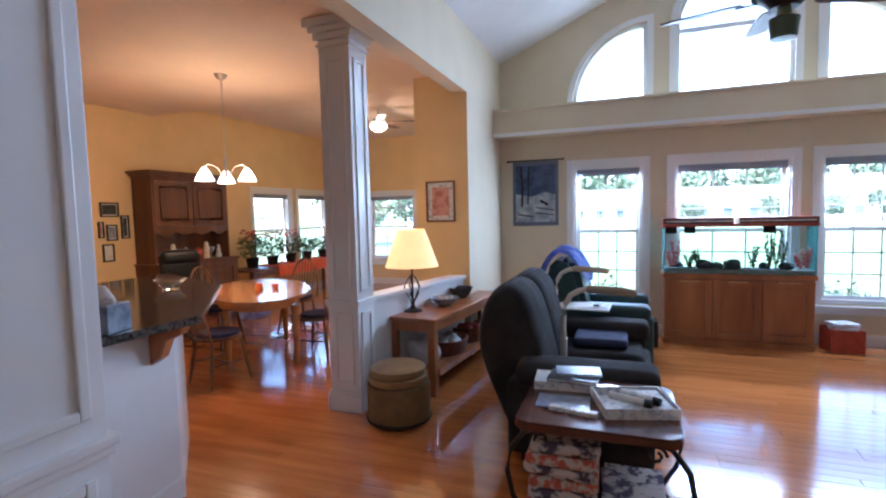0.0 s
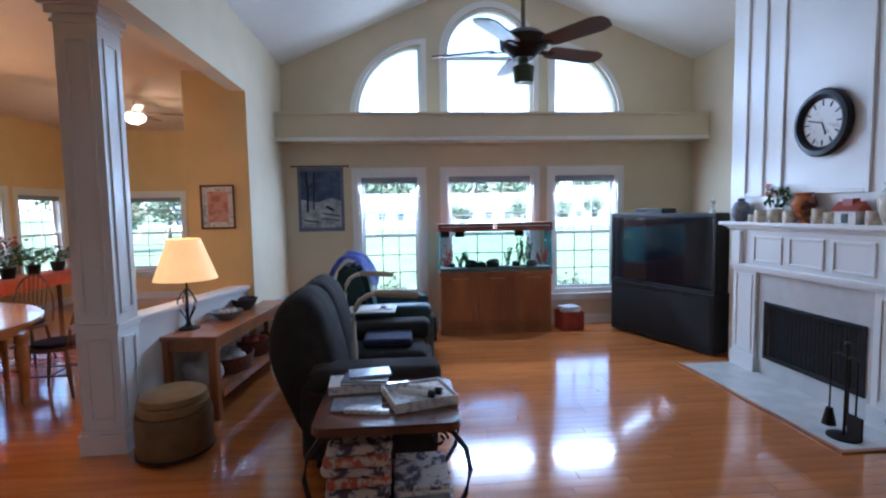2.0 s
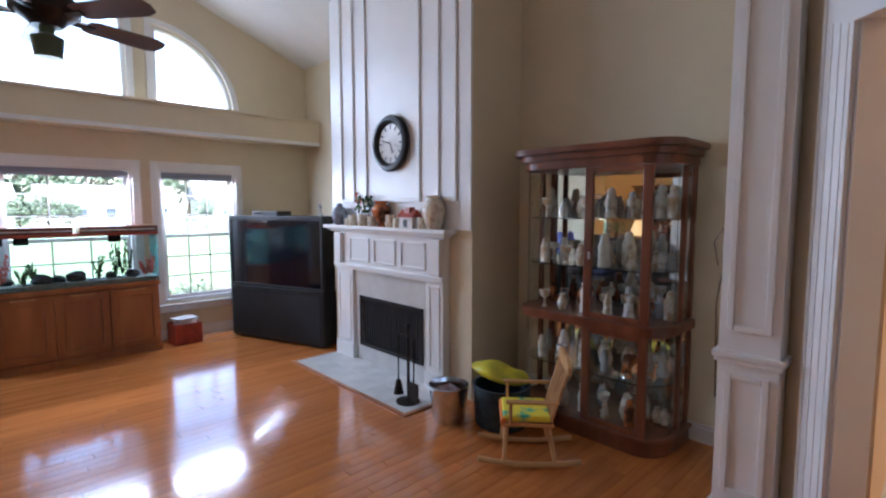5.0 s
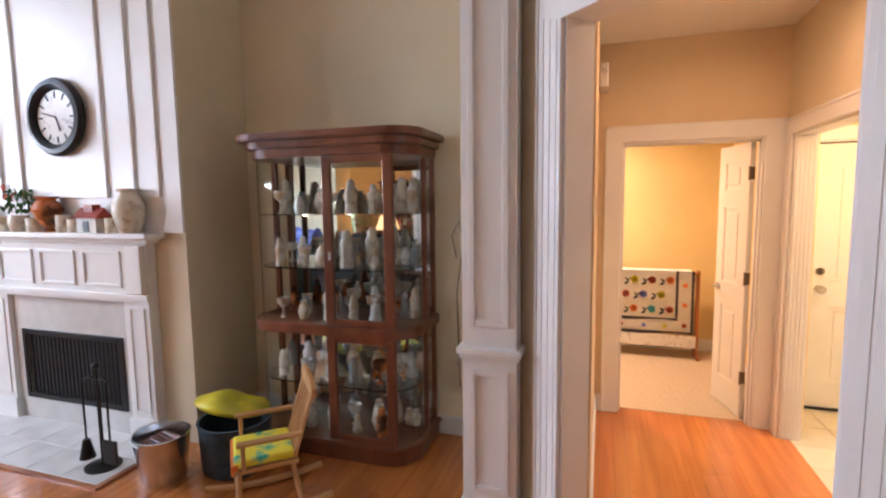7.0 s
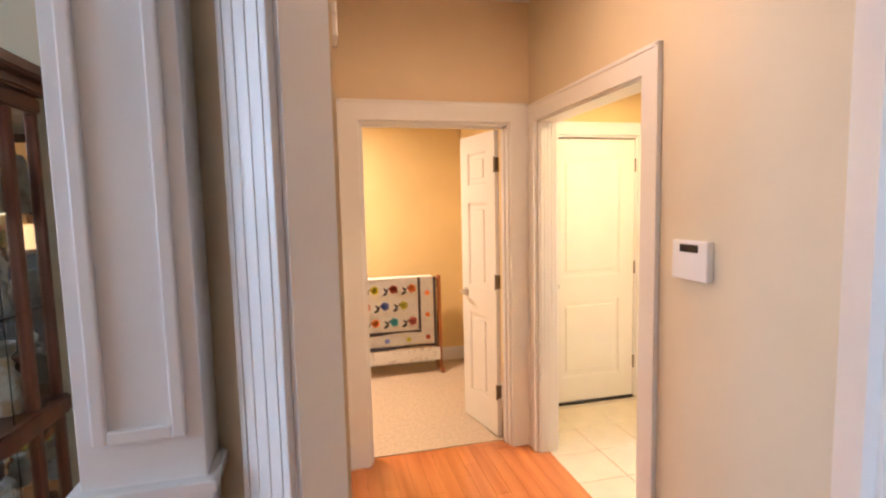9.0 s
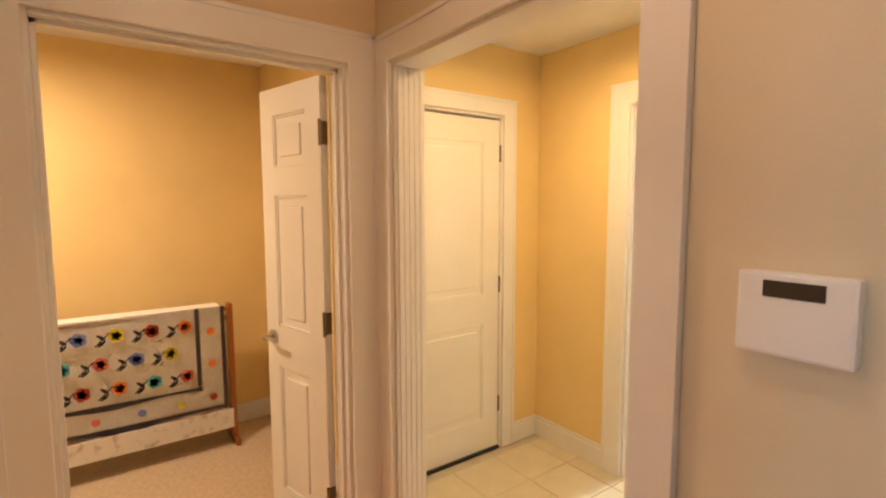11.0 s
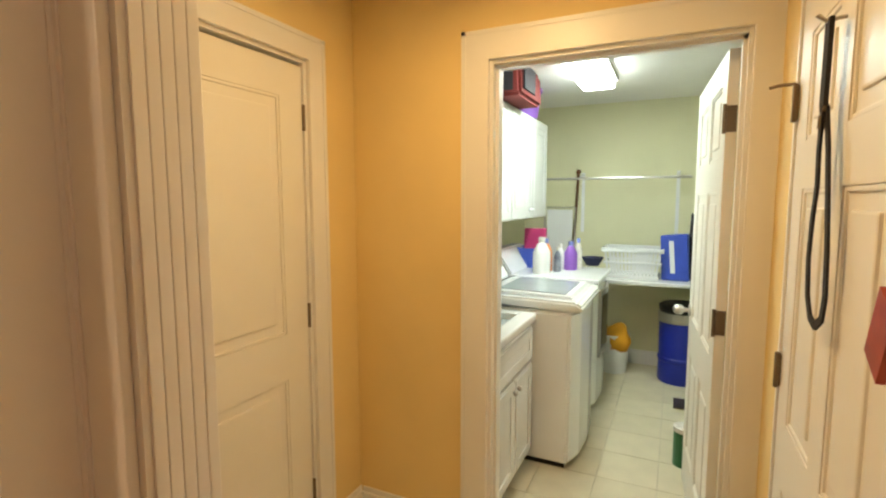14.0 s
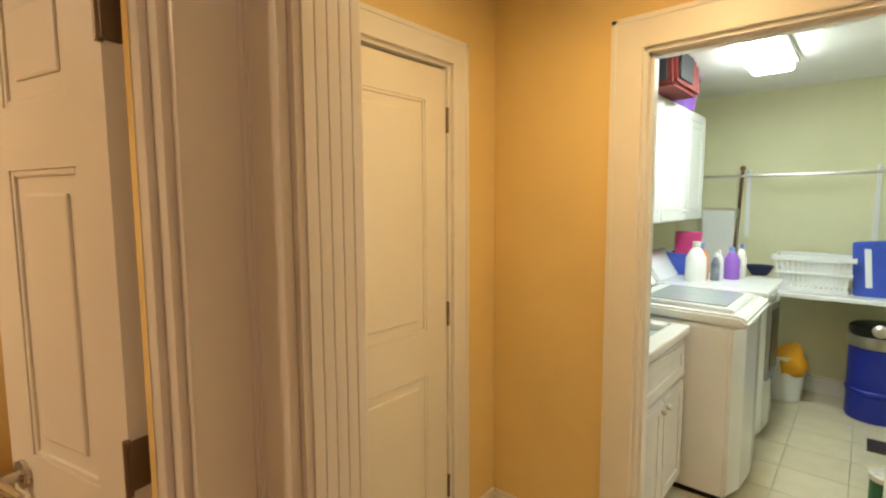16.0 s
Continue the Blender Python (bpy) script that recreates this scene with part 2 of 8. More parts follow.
# ---- window wall with three tall windows and the arched group above ----
WIN = [(0.55, 1.37), (1.72, 2.91), (3.18, 4.09)]
WZ0, WZ1 = 0.46, 2.10
AZ0 = 2.78


def arch_loop(kind, grow=0.0):
    """Outline (x, z) of an arched light; grow widens it for casings."""
    g = grow
    if kind == "left":
        x0, x1, zt = 0.54 - g, 1.41 + g, 3.78 + g
        n = 16
        return [(x0, AZ0 - g), (x1, AZ0 - g), (x1, zt)] + [(x1 - (x1 - x0) * math.sin(a), 2.86 + (zt - 2.86) * math.cos(a)) for a in [math.pi / 2 * (i + 1) / n for i in range(n)]]
    if kind == "right":
        x0, x1, zt = 3.18 - g, 4.10 + g, 3.78 + g
        n = 16
        return [(x1, AZ0 - g), (x0, AZ0 - g), (x0, zt)] + [(x0 + (x1 - x0) * math.sin(a), 2.86 + (zt - 2.86) * math.cos(a)) for a in [math.pi / 2 * (i + 1) / n for i in range(n)]]
    x0, x1 = 1.72 - g, 2.91 + g
    r = (x1 - x0) / 2
    n = 24
    return [(x0, AZ0 - g), (x1, AZ0 - g)] + [((x0 + x1) / 2 + r * math.cos(a), 3.66 + r * 1.02 * math.sin(a)) for a in [math.pi * i / n for i in range(n + 1)]]


def ring_prism(outer, inners, y0, y1):
    """A flat plate in x and z with holes, from y0 to y1."""
    bm = bmnew()
    edges = []
    for loop in [outer, *inners]:
        vs = [bm.verts.new((x, y0, z)) for x, z in loop]
        edges += [bm.edges.new((vs[i], vs[(i + 1) % len(vs)])) for i in range(len(vs))]
    bmesh.ops.triangle_fill(bm, use_beauty=True, use_dissolve=False, edges=edges)
    ex = bmesh.ops.extrude_face_region(bm, geom=bm.faces[:])
    bmesh.ops.translate(bm, vec=(0, y1 - y0, 0), verts=[g for g in ex["geom"] if isinstance(g, bmesh.types.BMVert)])
    return bm


outer = [(XL - 0.3, -0.1), (XR + 0.2, -0.1), (XR + 0.2, ZER - 0.03), (XP, ZP + 0.05), (XL - 0.3, ZE - 0.03)]
holes = [[(a, WZ0), (b, WZ0), (b, WZ1), (a, WZ1)] for a, b in WIN] + [arch_loop(k) for k in ("left", "centre", "right")]
structure("wall_north", ring_prism(outer, holes, YW, YW + 0.18), M_CREAM, "cream gable wall with tall and arched windows", "wall")

# plant ledge below the arches
bm = bmnew()
box(bm, (XL, 8.28, 2.50), (XR, YW - 0.003, 2.83))
box(bm, (XL + 0.001, 8.255, 2.80), (XR - 0.001, 8.279, 2.836), 0.006)
structure("ledge", bm, M_CREAM, "deep cream boxed ledge under the arched windows", "ledge")
bm = bmnew()
box(bm, (XL + 0.002, 8.262, 2.485), (XR - 0.002, 8.279, 2.53), 0.006)
structure("trim_ledge", bm, M_WHITE, "white bead along the foot of the ledge", "trim")

# ---- living room side walls ----
bm = bmnew()
slab(bm, "x", XL - 0.16, XL, YB, YW - 0.002, -0.1, 3.56, [(2.2, YO, -0.1, ZO)])
structure("wall_west", bm, M_CREAM, "cream wall with a wide opening to the dining room", "wall")
bm = bmnew()
prism(bm, [(-0.92, 5.71), (-0.79, 5.70), (-0.47, YO - 0.002), (-0.60, YO - 0.002)], "z", -0.1, 0.84)
structure("wall_half", bm, M_WHITE, "white half wall between living and dining room", "wall")
bm = bmnew()
prism(bm, [(-0.95, 5.712), (-0.755, 5.70), (-0.435, YO - 0.003), (-0.63, YO - 0.003)], "z", 0.841, 0.88, 0.008)
structure("trim_cap", bm, M_WHITE, "white cap on the half wall", "trim")
# ochre pier of the dining room
bm = bmnew()
slab(bm, "y", YO - 0.003, YO + 0.17, -1.005, XL - 0.004, -0.1, ZD + 0.05)
structure("wall_pier", bm, M_ORANGE, "ochre pier between dining room and sunroom", "wall")
bm = bmnew()
slab(bm, "x", -1.005, -0.84, YO + 0.172, 12.2, -0.1, 3.25)
structure("wall_sunroom", bm, M_ORANGE, "ochre wall of the sunroom", "wall")
DWIN = [(9.27, 10.30), (10.58, 11.60)]
bm = bmnew()
slab(bm, "x", -5.3, -5.12, YB, 12.2, -0.1, 3.3, [(a, b, 0.58, 2.03) for a, b in DWIN])
structure("wall_dining", bm, M_ORANGE, "ochre dining room wall with two windows", "wall")
bm = bmnew()
slab(bm, "y", 12.0, 12.18, -5.12, -1.006, -0.1, 3.25, [(-4.25, -3.15, 0.55, 2.0), (-2.8, -1.75, 0.55, 2.0)])
structure("wall_sunroom_north", bm, M_ORANGE, "ochre sunroom wall with windows", "wall")
bm = bmnew()
slab(bm, "y", YB - 0.18, YB, -5.3, 3.3, -0.1, 5.0)
structure("wall_south", bm, M_CREAM, "plain cream wall behind", "wall")
bm = bmnew()
slab(bm, "x", XR, XR + 0.18, 2.841, YW - 0.002, -0.1, 3.66)
structure("wall_east", bm, M_CREAM, "cream wall behind cabinet and fireplace", "wall")
# wall of the hall opening
bm = bmnew()
slab(bm, "y", -0.16, 0.0, -0.42, BW + 0.44, -0.1, 4.3, [(0, BW, -0.1, 2.40)])
structure("wall_hall_opening", bm, M_CREAM, "cream wall with a cased opening into the hall, set across the corner", "wall").matrix_world = DIAG
bm = bmnew()
slab(bm, "x", 3.05, 3.19, YB, 1.29, -0.1, 4.6)
structure("wall_living_south_east", bm, M_CREAM, "plain cream wall beside the hall opening", "wall")
bm = bmnew()
box(bm, (4.42, 2.66, -0.1), (XR + 0.18, 2.84, 4.1))
structure("wall_niche", bm, M_CREAM, "cream return beside the cabinet", "wall")
bm = bmnew()
slab(bm, "y", HY1, HY1 + 0.12, 4.31, HX1, -0.1, 2.95)
structure("wall_hall_north", bm, M_HALL, "ochre hall wall", "wall")
VO = (4.722, 5.735)
bm = bmnew()
slab(bm, "y", HY0 - 0.12, HY0, 3.191, HX1, -0.1, 2.95, [(VO[0], VO[1], -0.1, 2.04)])
structure("wall_hall_south", bm, M_CREAM, "warm painted hall wall with an opening to the laundry", "wall")
BD = (1.11, 2.025)
bm = bmnew()
slab(bm, "x", HX1, HX1 + 0.12, HY0 - 0.12, 5.1, -0.1, 2.95, [(BD[0], BD[1], -0.1, 2.04)])
structure("wall_hall_end", bm, M_HALL, "ochre wall with the bedroom door", "wall")
# bedroom
bm = bmnew()
slab(bm, "x", 7.68, 7.8, 0.7, 5.1, -0.1, 2.5)
structure("wall_bedroom_east", bm, M_VEST, "ochre bedroom wall behind the quilt", "wall")
for nm, y0, y1 in (("wall_bedroom_south", 0.76, 0.90), ("wall_bedroom_north", 4.9, 5.0)):
    bm = bmnew()
    slab(bm, "y", y0, y1, HX1 + 0.122, 7.679, -0.1, 2.5)
    structure(nm, bm, M_VEST, "ochre bedroom wall", "wall")
# vestibule and laundry
CD = (-0.12, 0.66)
bm = bmnew()
slab(bm, "x", VX1, VX1 + 0.12, VY - 0.12, 0.757, -0.1, 2.5, [(CD[0], CD[1], -0.1, 2.045)])
structure("wall_vestibule_east", bm, M_VEST, "ochre vestibule wall with a closed door", "wall")
WD = (-0.21, 0.62)
bm = bmnew()
slab(bm, "x", VX0 - 0.12, VX0, VY - 0.12, HY0 - 0.122, -0.1, 2.5, [(WD[0], WD[1], -0.1, 2.045)])
structure("wall_vestibule_west", bm, M_VEST, "ochre vestibule wall with a panelled door", "wall")
LD = (4.805, 5.69)
bm = bmnew()
slab(bm, "y", VY - 0.118, VY, VX0 + 0.002, VX1 - 0.002, -0.1, 2.5, [(LD[0], LD[1], -0.1, 2.045)])
structure("wall_vestibule_south", bm, M_VEST, "ochre wall with the laundry doorway", "wall")
bm = bmnew()
slab(bm, "x", 6.36, 6.48, -3.4, VY - 0.12, -0.1, 2.55)
structure("wall_laundry_east", bm, M_LAUND, "pale green laundry wall behind the machines", "wall")
bm = bmnew()
slab(bm, "y", -3.42, -3.3, 4.1, 6.359, -0.1, 2.55)
structure("wall_laundry_south", bm, M_LAUND, "pale green laundry end wall", "wall")
bm = bmnew()
slab(bm, "x", 4.1, 4.2, -3.299, VY - 0.13, -0.1, 2.55)
structure("wall_laundry_west", bm, M_LAUND, "pale green laundry side wall", "wall")
bm = bmnew()
slab(bm, "y", VY - 0.128, VY - 0.119, 4.201, 6.359, -0.1, 2.55, [(LD[0], LD[1], -0.1, 2.045)])
structure("wall_laundry_north", bm, M_LAUND, "pale green laundry wall round the doorway", "wall")
# chimney breast
bm = bmnew()
box(bm, (4.52, 4.745, -0.1), (XR - 0.002, 6.88, 4.3))
structure("wall_chimney", bm, M_CREAM, "cream chimney breast rising to the ceiling", "wall")
# ground outside
bm = bmnew()
bmesh.ops.create_grid(bm, x_segments=8, y_segments=8, size=2500, matrix=Matrix.Translation((0, 0, -0.35)))
M_GRASS = mat("lawn", (0.115, 0.155, 0.065), 0.9, var=0.3, scale=0.8, bump=0.5, bscale=30)
structure("ground", bm, M_GRASS, "green mown lawn", "lawn")

# ---- trim, windows and doors ----
M_SHADE = mat("roller_shade", (0.30, 0.33, 0.40), 0.8, bump=0.1, bscale=200)
M_GOLDWOOD = mat("honey_oak", (0.44, 0.165, 0.055), 0.35, color2=(0.26, 0.085, 0.028), scale=5, stretch=(1, 1, 0.12), bump=0.04, bscale=30, coat=0.2)
M_DARKWOOD = mat("dark_cherry", (0.21, 0.066, 0.028), 0.3, color2=(0.11, 0.032, 0.014), scale=6, stretch=(1, 1, 0.12), bump=0.04, bscale=30, coat=0.3)
M_PINE = mat("maple_wood", (0.62, 0.36, 0.15), 0.4, color2=(0.48, 0.25, 0.09), scale=6, stretch=(0.3, 1, 1), bump=0.03, bscale=30)
M_WALNUT = mat("walnut_top", (0.17, 0.065, 0.04), 0.22, color2=(0.09, 0.03, 0.02), scale=6, stretch=(0.15, 1, 1), coat=0.4)


def window(name, axis, sgn, w, u0, u1, z0, z1, label, shade=True, cols=3, rows=3, meet=0.5, sill=True):
    """A double-hung window in a wall; w is the room face, the wall lies towards sgn."""
    t = thing(name, label, "window", kind="structure")

    def P(d, u, z):
        return (w + sgn * d, u, z) if axis == "x" else (u, w + sgn * d, z)

    def B(bm, d0, d1, a, b, c, d, bev=0.004):
        box(bm, P(d0, a, c), P(d1, b, d), bev)
    bm = bmnew()
    c = 0.085
    for a, b, e, f in ((u0 - c, u0 + 0.004, z0 - 0.02, z1 + c), (u1 - 0.004, u1 + c, z0 - 0.02, z1 + c), (u0 + 0.004, u1 - 0.004, z1 - 0.004, z1 + c)):
        B(bm, -0.02, -0.001, a, b, e, f)
        if f - e > b - a:
            B(bm, -0.028, -0.02, a + (0.0 if a < u0 - 0.05 else c - 0.025), a + (0.025 if a < u0 - 0.05 else c), e, f)
    part("casing", bm, M_WHITE, t)
    bm = bmnew()
    for a, b, e, f in ((u0 + 0.001, u0 + 0.035, z0 + 0.001, z1 - 0.001), (u1 - 0.035, u1 - 0.001, z0 + 0.001, z1 - 0.001), (u0 + 0.035, u1 - 0.035, z1 - 0.04, z1 - 0.001), (u0 + 0.035, u1 - 0.035, z0 + 0.001, z0 + 0.04)):
        B(bm, 0.002, 0.15, a, b, e, f)
    part("window_frame", bm, M_WHITE, t)
    if sill:
        bm = bmnew()
        B(bm, -0.05, 0.0, u0 - c - 0.02, u1 + c + 0.02, z0 - 0.045, z0 - 0.021, 0.008)
        B(bm, -0.018, -0.001, u0 - c, u1 + c, z0 - 0.12, z0 - 0.046)
        part("window_sill", bm, M_WHITE, t)
    zm = z0 + (z1 - z0) * meet
    for k, (e, f, d0) in enumerate(((zm - 0.02, z1 - 0.041, 0.09), (z0 + 0.041, zm + 0.02, 0.055))):
        a, b = u0 + 0.036, u1 - 0.036
        bm = bmnew()
        s = 0.04
        for q in ((a, a + s, e, f), (b - s, b, e, f), (a + s, b - s, e, e + s), (a + s, b - s, f - s, f)):
            B(bm, d0, d0 + 0.03, *q)
        sash = part("sash", bm, M_WHITE, t)
        bm = bmnew()
        for i in range(1, cols):
            x = a + s + (b - a - 2 * s) * i / cols
            B(bm, d0 + 0.012, d0 + 0.022, x - 0.007, x + 0.007, e + s, f - s, 0)
        for i in range(1, rows):
            z = e + s + (f - e - 2 * s) * i / rows
            B(bm, d0 + 0.0125, d0 + 0.0215, a + s, b - s, z - 0.007, z + 0.007, 0)
        part("muntins", bm, M_WHITE, sash)
        bm = bmnew()
        B(bm, d0 + 0.015, d0 + 0.019, a + s - 0.004, b - s + 0.004, e + s - 0.004, f - s + 0.004, 0)
        g = part("pane", bm, M_GLASS, sash)
        g.visible_shadow = False
    if shade:
        bm = bmnew()
        B(bm, 0.005, 0.05, u0 + 0.036, u1 - 0.036, z1 - 0.10, z1 - 0.041, 0.015)
        B(bm, 0.012, 0.03, u0 + 0.04, u1 - 0.04, z1 - 0.125, z1 - 0.101, 0.004)
        part("roller_shade", bm, M_SHADE, t, "grey rolled-up shade")
    return t


for i, (a, b) in enumerate(WIN):
    window("window_%d" % (i + 1), "y", 1, YW, a, b, WZ0, WZ1, "tall white double-hung window with a rolled shade")
for i, (a, b) in enumerate(DWIN):
    window("window_%d" % (i + 7), "x", -1, -5.12, a, b, 0.58, 2.03, "white dining window onto the garden", rows=3)
for i, (a, b) in enumerate(((-4.25, -3.15), (-2.8, -1.75))):
    window("window_%d" % (i + 9), "y", 1, 12.0, a, b, 0.55, 2.0, "white sunroom window onto the garden", rows=3)

for i, k in enumerate(("left", "centre", "right")):
    t = thing("window_%d" % (i + 4), "white arched window light above the ledge", "window", kind="structure")
    o, n = arch_loop(k, 0.07), arch_loop(k, -0.002)
    part("casing", ring_prism(o, [n], YW - 0.022, YW - 0.001), M_WHITE, t)
    part("window_frame", ring_prism(arch_loop(k, -0.003), [arch_loop(k, -0.045)], YW + 0.03, YW + 0.12), M_WHITE, t)
    if k == "centre":
        bm = bmnew()
        box(bm, (1.77, YW + 0.05, 3.60), (2.86, YW + 0.09, 3.65), 0.004)
        part("transom", bm, M_WHITE, t)
    bm = ring_prism(arch_loop(k, -0.04), [], YW + 0.075, YW + 0.08)
    g = part("pane", bm, M_GLASS, t)
    g.visible_shadow = False


def casing(name, axis, w, sgn, u0, u1, ztop, width=0.105, thick=0.02, label="white moulded door casing", z0=0.0, head=None, left=True, right=True, flutes=0):
    """Door casing on the wall face w, proud towards sgn, with flutes where it has them."""
    bm = bmnew()

    def B(d0, d1, a, b, c, d, bev=0.004):
        if axis == "x":
            box(bm, (w + sgn * d0, a, c), (w + sgn * d1, b, d), bev)
        else:
            box(bm, (a, w + sgn * d0, c), (b, w + sgn * d1, d), bev)
    hw = head or width
    for side, use in ((-1, left), (1, right)):
        if not use:
            continue
        e = u0 if side < 0 else u1
        B(0.001, thick, e - side * 0.004, e + side * width, z0, ztop + hw)
        step = (width - 0.03) / max(flutes, 1)
        for k in range(flutes):
            c = e + side * (0.012 + step * (k + 0.5))
            B(thick - 0.001, thick + 0.003, c - step * 0.36, c + step * 0.36, z0, ztop - 0.004 + 0.013 * k, 0.0015)
        B(thick, thick + 0.004, e + side * (width - 0.018), e + side * width, z0, ztop + hw, 0.0015)
    B(0.001, thick, u0 - 0.004, u1 + 0.004, ztop - 0.004, ztop + hw)
    B(thick, thick + 0.004, u0 - (width if left else 0), u1 + (width if right else 0), ztop + hw - 0.018, ztop + hw)
    return structure(name, bm, M_WHITE, label, "trim")


def jamb(name, axis, w0, w1, u0, u1, ztop, stop=None):
    """Lining boards of an opening through a wall from w0 to w1."""
    bm = bmnew()
    for a, b, c, d in ((u0 - 0.0, u0 + 0.018, 0, ztop), (u1 - 0.018, u1, 0, ztop), (u0 + 0.018, u1 - 0.018, ztop - 0.018, ztop)):
        lo, hi = min(w0, w1) - 0.0005, max(w0, w1) + 0.0005
        if axis == "x":
            box(bm, (lo, a + 0.0005, c), (hi, b - 0.0005, d - 0.0005))
        else:
            box(bm, (a + 0.0005, lo, c), (b - 0.0005, hi, d - 0.0005))
        if stop is not None:
            g = 0.012
            if d - c > 1:
                a2, b2 = (b, b + g) if a == u0 else (a - g, a)
                q = (a2, b2, 0, ztop - 0.018)
            else:
                q = (a, b, c - g, c)
            if axis == "x":
                box(bm, (stop - 0.018, q[0], q[2]), (stop + 0.018, q[1], q[3]))
            else:
                box(bm, (q[0], stop - 0.018, q[2]), (q[1], stop + 0.018, q[3]))
    return structure(name, bm, M_WHITE, "white painted door lining", "trim")


# hall opening
casing("trim_hall_opening", "y", 0.0, 1, 0, BW, 2.38, 0.15, 0.024, "wide white fluted casing of the hall opening", flutes=3).matrix_world = DIAG
jamb("trim_hall_lining", "y", -0.16, 0.0, 0, BW, 2.40).matrix_world = DIAG
bm = bmnew()
for u in (-0.155, BW - 0.012):
    box(bm, (u, 0.001, 0), (u + 0.167, 0.032, 0.17), 0.004)
structure("trim_hall_plinth", bm, M_WHITE, "white plinth blocks under the hall casing", "trim").matrix_world = DIAG
casing("trim_bedroom_door", "x", HX1, -1, BD[0], BD[1], 2.04, 0.112, 0.02)
jamb("trim_bedroom_lining", "x", HX1, HX1 + 0.12, BD[0], BD[1], 2.04, HX1 + 0.055)
casing("trim_vestibule_opening", "y", HY0, 1, VO[0], VO[1], 2.04, 0.098, 0.02)
jamb("trim_vestibule_lining", "y", HY0 - 0.12, HY0, VO[0], VO[1], 2.04)
# fluted face of the lining towards the opening
bm = bmnew()
for k in range(5):
    yb = HY0 - 0.012 - 0.0235 * k
    box(bm, (VO[1] - 0.0225, yb - 0.0222, 0.0), (VO[1] - 0.0178, yb, 2.02), 0.0030)
structure("trim_vestibule_flutes", bm, M_WHITE, "fluted white face of the opening's lining", "trim")
casing("trim_laundry_door", "y", VY, 1, LD[0], LD[1], 2.045, 0.11, 0.02)
jamb("trim_laundry_lining", "y", VY - 0.12, VY, LD[0], LD[1], 2.045, VY - 0.05)
casing("trim_closed_door", "x", VX1, -1, CD[0], CD[1], 2.045, 0.09, 0.02)
jamb("trim_closed_lining", "x", VX1, VX1 + 0.12, CD[0], CD[1], 2.045)
WDO = WD


def panel_door(name, w, h, label, panels, m, thick=0.036, mat_=None, knob=None, hinges=(), lever=False, parent_kind="structure"):
    """A panelled leaf in local x (0 at the hinge to w) and z, standing in local y 0 to thick."""
    mt = mat_ or M_DOOR
    t = thing(name, label, "door", m, kind=parent_kind)
    bm = bmnew()
    slab(bm, "y", 0.001, thick - 0.001, 0, w, 0.008, h, [(p[0], p[1], p[2], p[3]) for p in panels])
    part("leaf_frame", bm, mt, t)
    for a, b, c, d in panels:
        bm = bmnew()
        box(bm, (a, 0.009, c), (b, thick - 0.009, d))
        box(bm, (a + 0.045, 0.003, c + 0.045), (b - 0.045, thick - 0.003, d - 0.045), 0.006)
        for q in ((a, a + 0.012, c, d), (b - 0.012, b, c, d), (a + 0.012, b - 0.012, c, c + 0.012), (a + 0.012, b - 0.012, d - 0.012, d)):
            box(bm, (q[0], 0.0035, q[2]), (q[1], thick - 0.0035, q[3]), 0.003)
        part("panel", bm, mt, t)
    for z in hinges:
        bm = bmnew()
        box(bm, (-0.0025, 0.002, z - 0.045), (-0.0002, thick + 0.002, z + 0.045), 0.001)
        box(bm, (-0.014, thick + 0.002, z - 0.045), (-0.002, thick + 0.005, z + 0.045), 0.001)
        rod(bm, (-0.004, thick + 0.004, z - 0.05), (-0.004, thick + 0.004, z + 0.05), 0.0065)
        part("hinge", bm, M_BRONZE, t, "tarnished steel hinge")
    if knob:
        kx, kz = knob
        bm = bmnew()
        for s in (1, -1):
            y = thick if s > 0 else 0
            rod(bm, (kx, y, kz), (kx, y + s * 0.008, kz), 0.03, n=20)
            rod(bm, (kx, y, kz), (kx, y + s * 0.045, kz), 0.011)
            if lever:
                tube(bm, [(kx, y + s * 0.045, kz), (kx - 0.04, y + s * 0.05, kz + 0.004), (kx - 0.1, y + s * 0.047, kz)], [0.011, 0.010, 0.008])
            else:
                bmesh.ops.create_uvsphere(bm, u_segments=14, v_segments=10, radius=0.028, matrix=Matrix.Translation((kx, y + s * 0.055, kz)))
        part("handle", bm, M_CHROME, t, "brushed nickel handle", smooth=True)
    return t


SIX = lambda w: [(0.11, w / 2 - 0.05, 0.22, 0.72), (w / 2 + 0.05, w - 0.11, 0.22, 0.72), (0.11, w / 2 - 0.05, 0.90, 1.52), (w / 2 + 0.05, w - 0.11, 0.90, 1.52), (0.11, w / 2 - 0.05, 1.64, 1.90), (w / 2 + 0.05, w - 0.11, 1.64, 1.90)]
lw = 0.447
THREE = [(0.10, lw - 0.10, 0.22, 0.80), (0.10, lw - 0.10, 0.98, 1.56), (0.10, lw - 0.10, 1.68, 1.90)]
